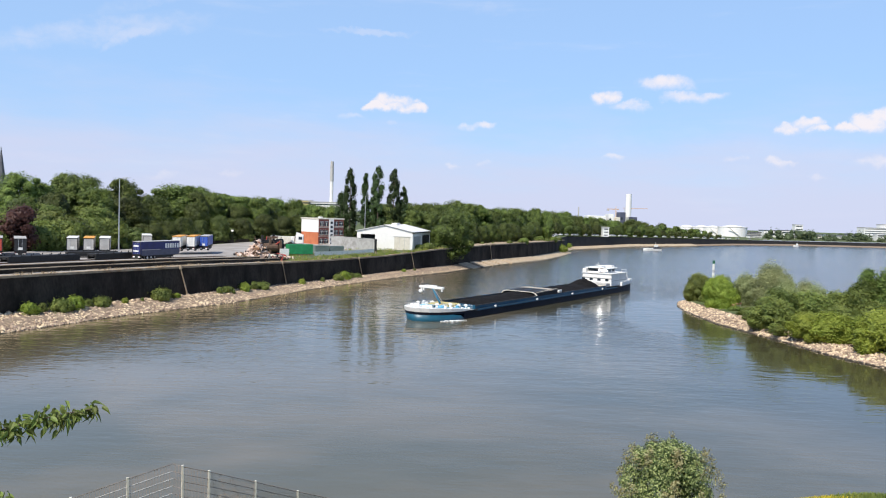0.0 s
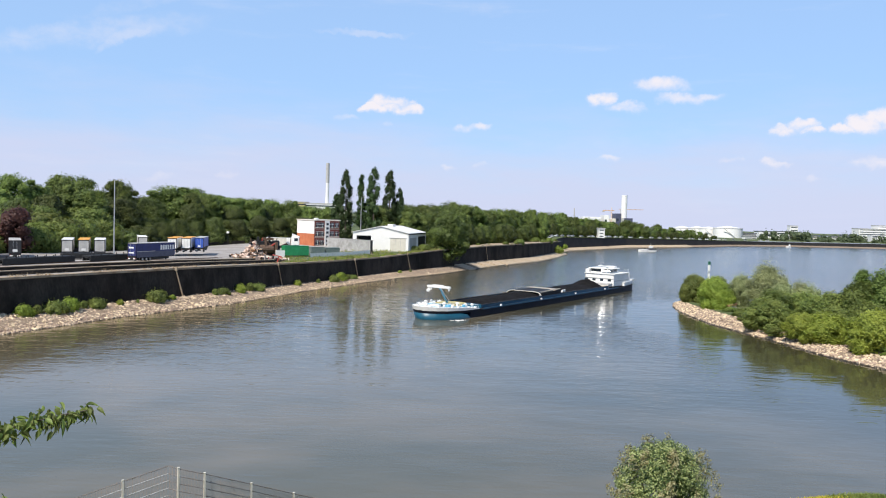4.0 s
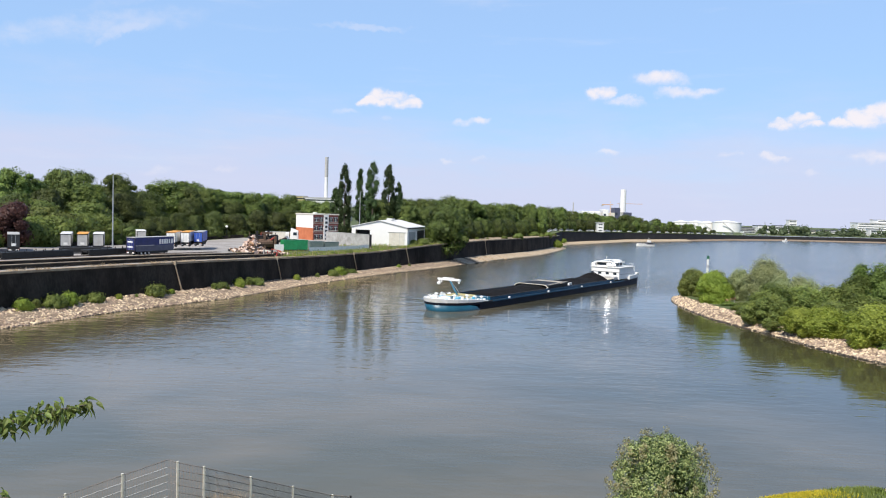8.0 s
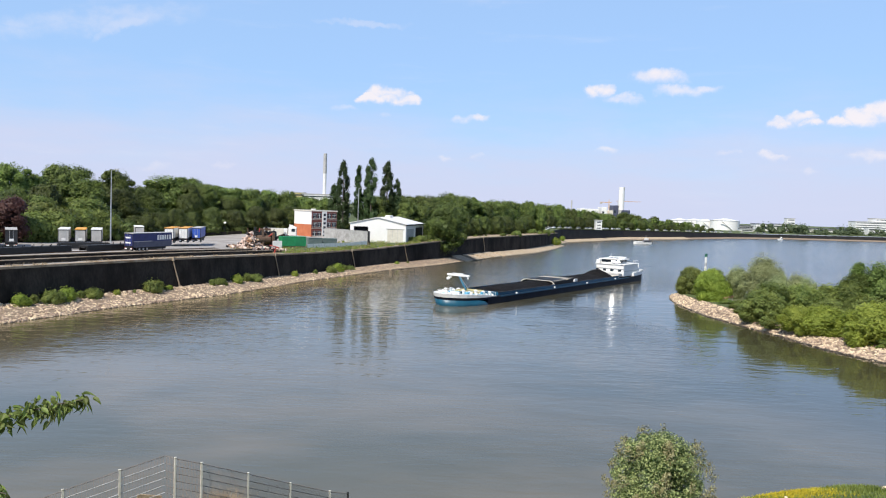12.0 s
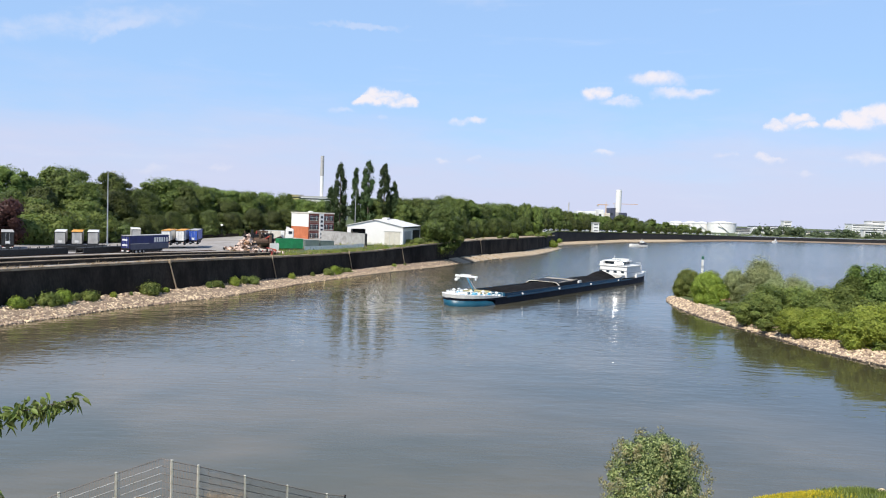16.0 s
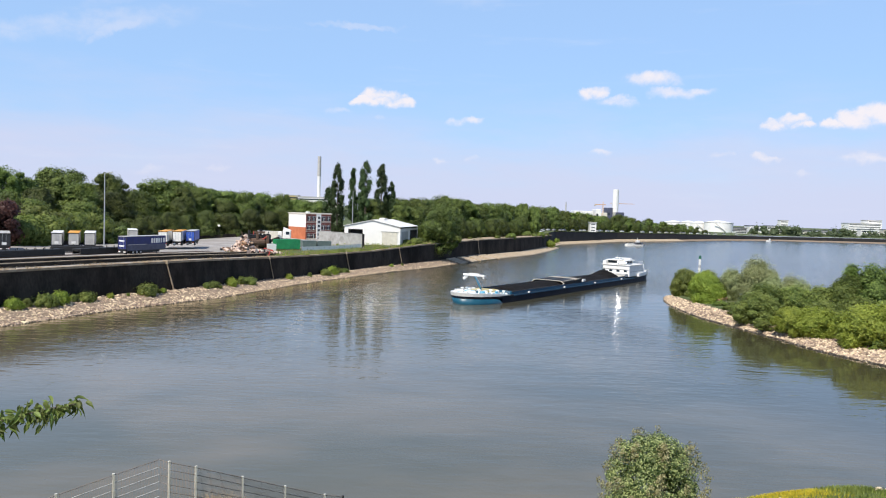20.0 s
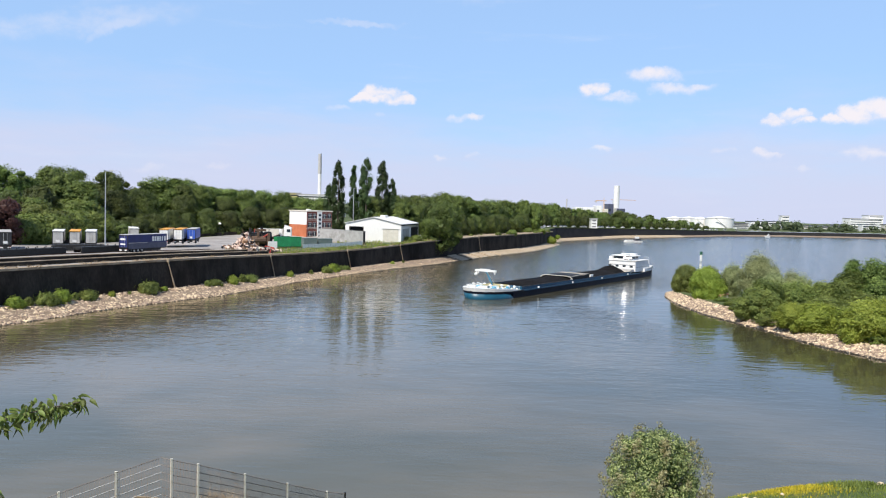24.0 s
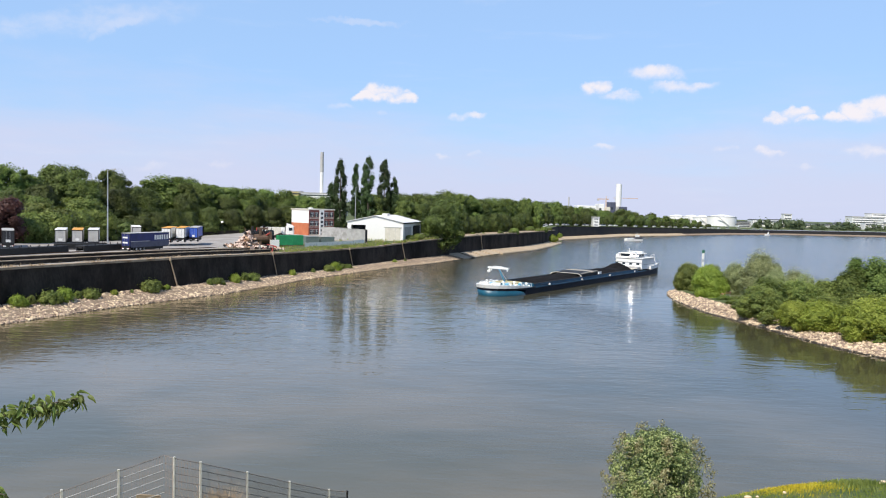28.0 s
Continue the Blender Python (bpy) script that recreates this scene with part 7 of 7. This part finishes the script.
    tagged(new("straw_clump", blades("straw_clump", 1500, lambda g: (-7.68 + g.normal() * 0.2, 27.2 + g.normal() * 0.16), 1.25, 0.010, EARTH, 14)), "tall straw clump behind the fence", "grass", kind="stuff")
    board = thing("board", "weathered tan board leaning behind the fence", "board", pose(-10.12, 26.8, 10.42, 8, 14, 30))
    part("plank", box(-0.42, 0.42, -0.02, 0.02, -1.5, 0.0, 0.01), EARTH, board)
    part("cleat", box(-0.36, 0.36, 0.021, 0.05, -0.5, -0.42), BARK, board)

    # cherry branch reaching in from a tree beside the camera
    def branch(name, label, m, length, n, seed, curve):
        g = np.random.default_rng(seed)
        b = thing(name, label, "branch", m, group="cherry branches")
        pts = [Vector((length * t, 0.08 * math.sin(3 * t + seed), curve * math.sin(t * 2.2))) for t in np.linspace(0, 1, 9)]
        stem = bmesh.new()
        for k in range(8):
            tube(pts[k], pts[k + 1], 0.012 - 0.0011 * k, 0.011 - 0.0011 * k, 6, stem)
        part("stem", stem, BARK, b)
        meshes = []
        for k in range(3):
            L, w = 0.062, 0.0150
            bm = bmesh.new()
            ts, ws = (0.0, 0.15, 0.35, 0.6, 0.82, 1.0), (0.0, 0.6, 1.0, 0.95, 0.5, 0.0)
            mid = [bm.verts.new((0, L * t, -0.016 * (t * (1.2 + k * 0.6)) ** 2)) for t in ts]
            for sd in (-1, 1):
                e = [bm.verts.new((sd * w * q, L * t, 0.005 - 0.012 * (t * (1.2 + k * 0.6)) ** 2)) for t, q in zip(ts[1:5], ws[1:5])]
                fs = [(mid[0], mid[1], e[0])] + [(mid[i], mid[i + 1], e[i], e[i - 1]) for i in range(1, 4)] + [(mid[4], mid[5], e[3])]
                for q in fs:
                    bm.faces.new(q if sd < 0 else q[::-1])
            me = bpy.data.meshes.new("leaf")
            bm.to_mesh(me)
            bm.free()
            me.materials.append(LEAF_CHERRY)
            meshes.append(me)
        for i in range(n):
            t = g.uniform(0.05, 1.0)
            k = min(7, int(t * 8))
            p = pts[k].lerp(pts[k + 1], t * 8 - k)
            sp = 0.04 if t > 0.85 else 0.075
            p = p + Vector((g.normal() * 0.03, g.normal() * 0.05, g.normal() * sp * 0.5))
            q = Euler((radians(g.uniform(-85, 5)), radians(g.uniform(-60, 60)), radians(g.uniform(-170, 10)))).to_matrix().to_4x4()
            shared("leaf", meshes[i % 3], b, Matrix.Translation(p) @ q @ Matrix.Scale(g.uniform(0.7, 1.25), 4))
        return b
    upper = branch("cherry_branch", "leafy green cherry branch reaching over the slope", pose(-3.85, 5.5, 19.11, 0, -15, 0), 1.30, 400, 5, 0.06)
    branch("cherry_twig", "lower leafy cherry twig", pose(-3.7, 5.5, 18.86), 0.60, 90, 7, -0.05)
    return upper


BRANCH = build_near_plants()


# ---- what moves ----
def motions():
    # the barge backs away up the river; its origin is the bow
    walk(BARGE, [(t, pose(x, y, 0, 0, 0, a)) for t, x, y, a in (
        (0, -9.145, 145.549, 56.164), (2, -8.083, 147.841, 55.916), (4, -6.974, 150.121, 55.681), (6, -5.831, 152.381, 55.459),
        (8, -4.664, 154.613, 55.253), (10, -3.478, 156.814, 55.063), (12, -2.278, 158.981, 54.894), (14, -1.065, 161.115, 54.749),
        (16, 0.162, 163.217, 54.631), (18, 1.405, 165.29, 54.546), (20, 2.671, 167.341, 54.499), (22, 3.969, 169.375, 54.496),
        (24, 5.309, 171.404, 54.544), (26, 6.705, 173.437, 54.649), (28, 8.174, 175.489, 54.82),
    )])
    # foam drifts along with the bow and subsides
    walk(FOAM_PATCH, [(t, pose(x, y, z, 0, 0, 33)) for t, x, y, z in ((0, 1.0, 151.0, 0.05), (1, 1.5, 152.0, 0.08), (2, 1.9, 153.0, 0.02), (3, 2.4, 153.9, 0.05), (4, 2.9, 154.8, -0.1), (5, 3.4, 155.8, -0.25), (7, 4.4, 158, -0.5), (28, 4.4, 158, -0.5))])
    walk(BOAT_A, [(0, pose(137.2, 545, 0, 0, 0, 20)), (14, pose(133.5, 539, 0, 0, 0, 20)), (28, pose(127.4, 531, 0, 0, 0, 20))])
    walk(BOAT_B, [(0, pose(341, 765, 0, 0, 0, 25)), (14, pose(330, 760, 0, 0, 0, 25)), (28, pose(320, 757, 0, 0, 0, 25))])
    # the branch sways in light wind
    walk(BRANCH, [(t, pose(-3.85 + dx, 5.5, 19.11 + dz, 0, r - 15, 0)) for t, dx, dz, r in (
        (0, 0.0, 0.0, 0.3), (3, 0.0, 0.0, 0.2), (6, 0.005, 0.0, -0.3), (8, 0.0, 0.0, 0.2), (11, 0.0, 0.0, -0.2), (14, -0.03, 0.0, 0.3), (17, -0.055, 0.01, -0.4), (20, -0.01, 0.0, 0.0), (23, 0.0, 0.0, 0.3), (25, 0.005, 0.0, -0.3), (28, -0.03, 0.01, -0.2))])


motions()
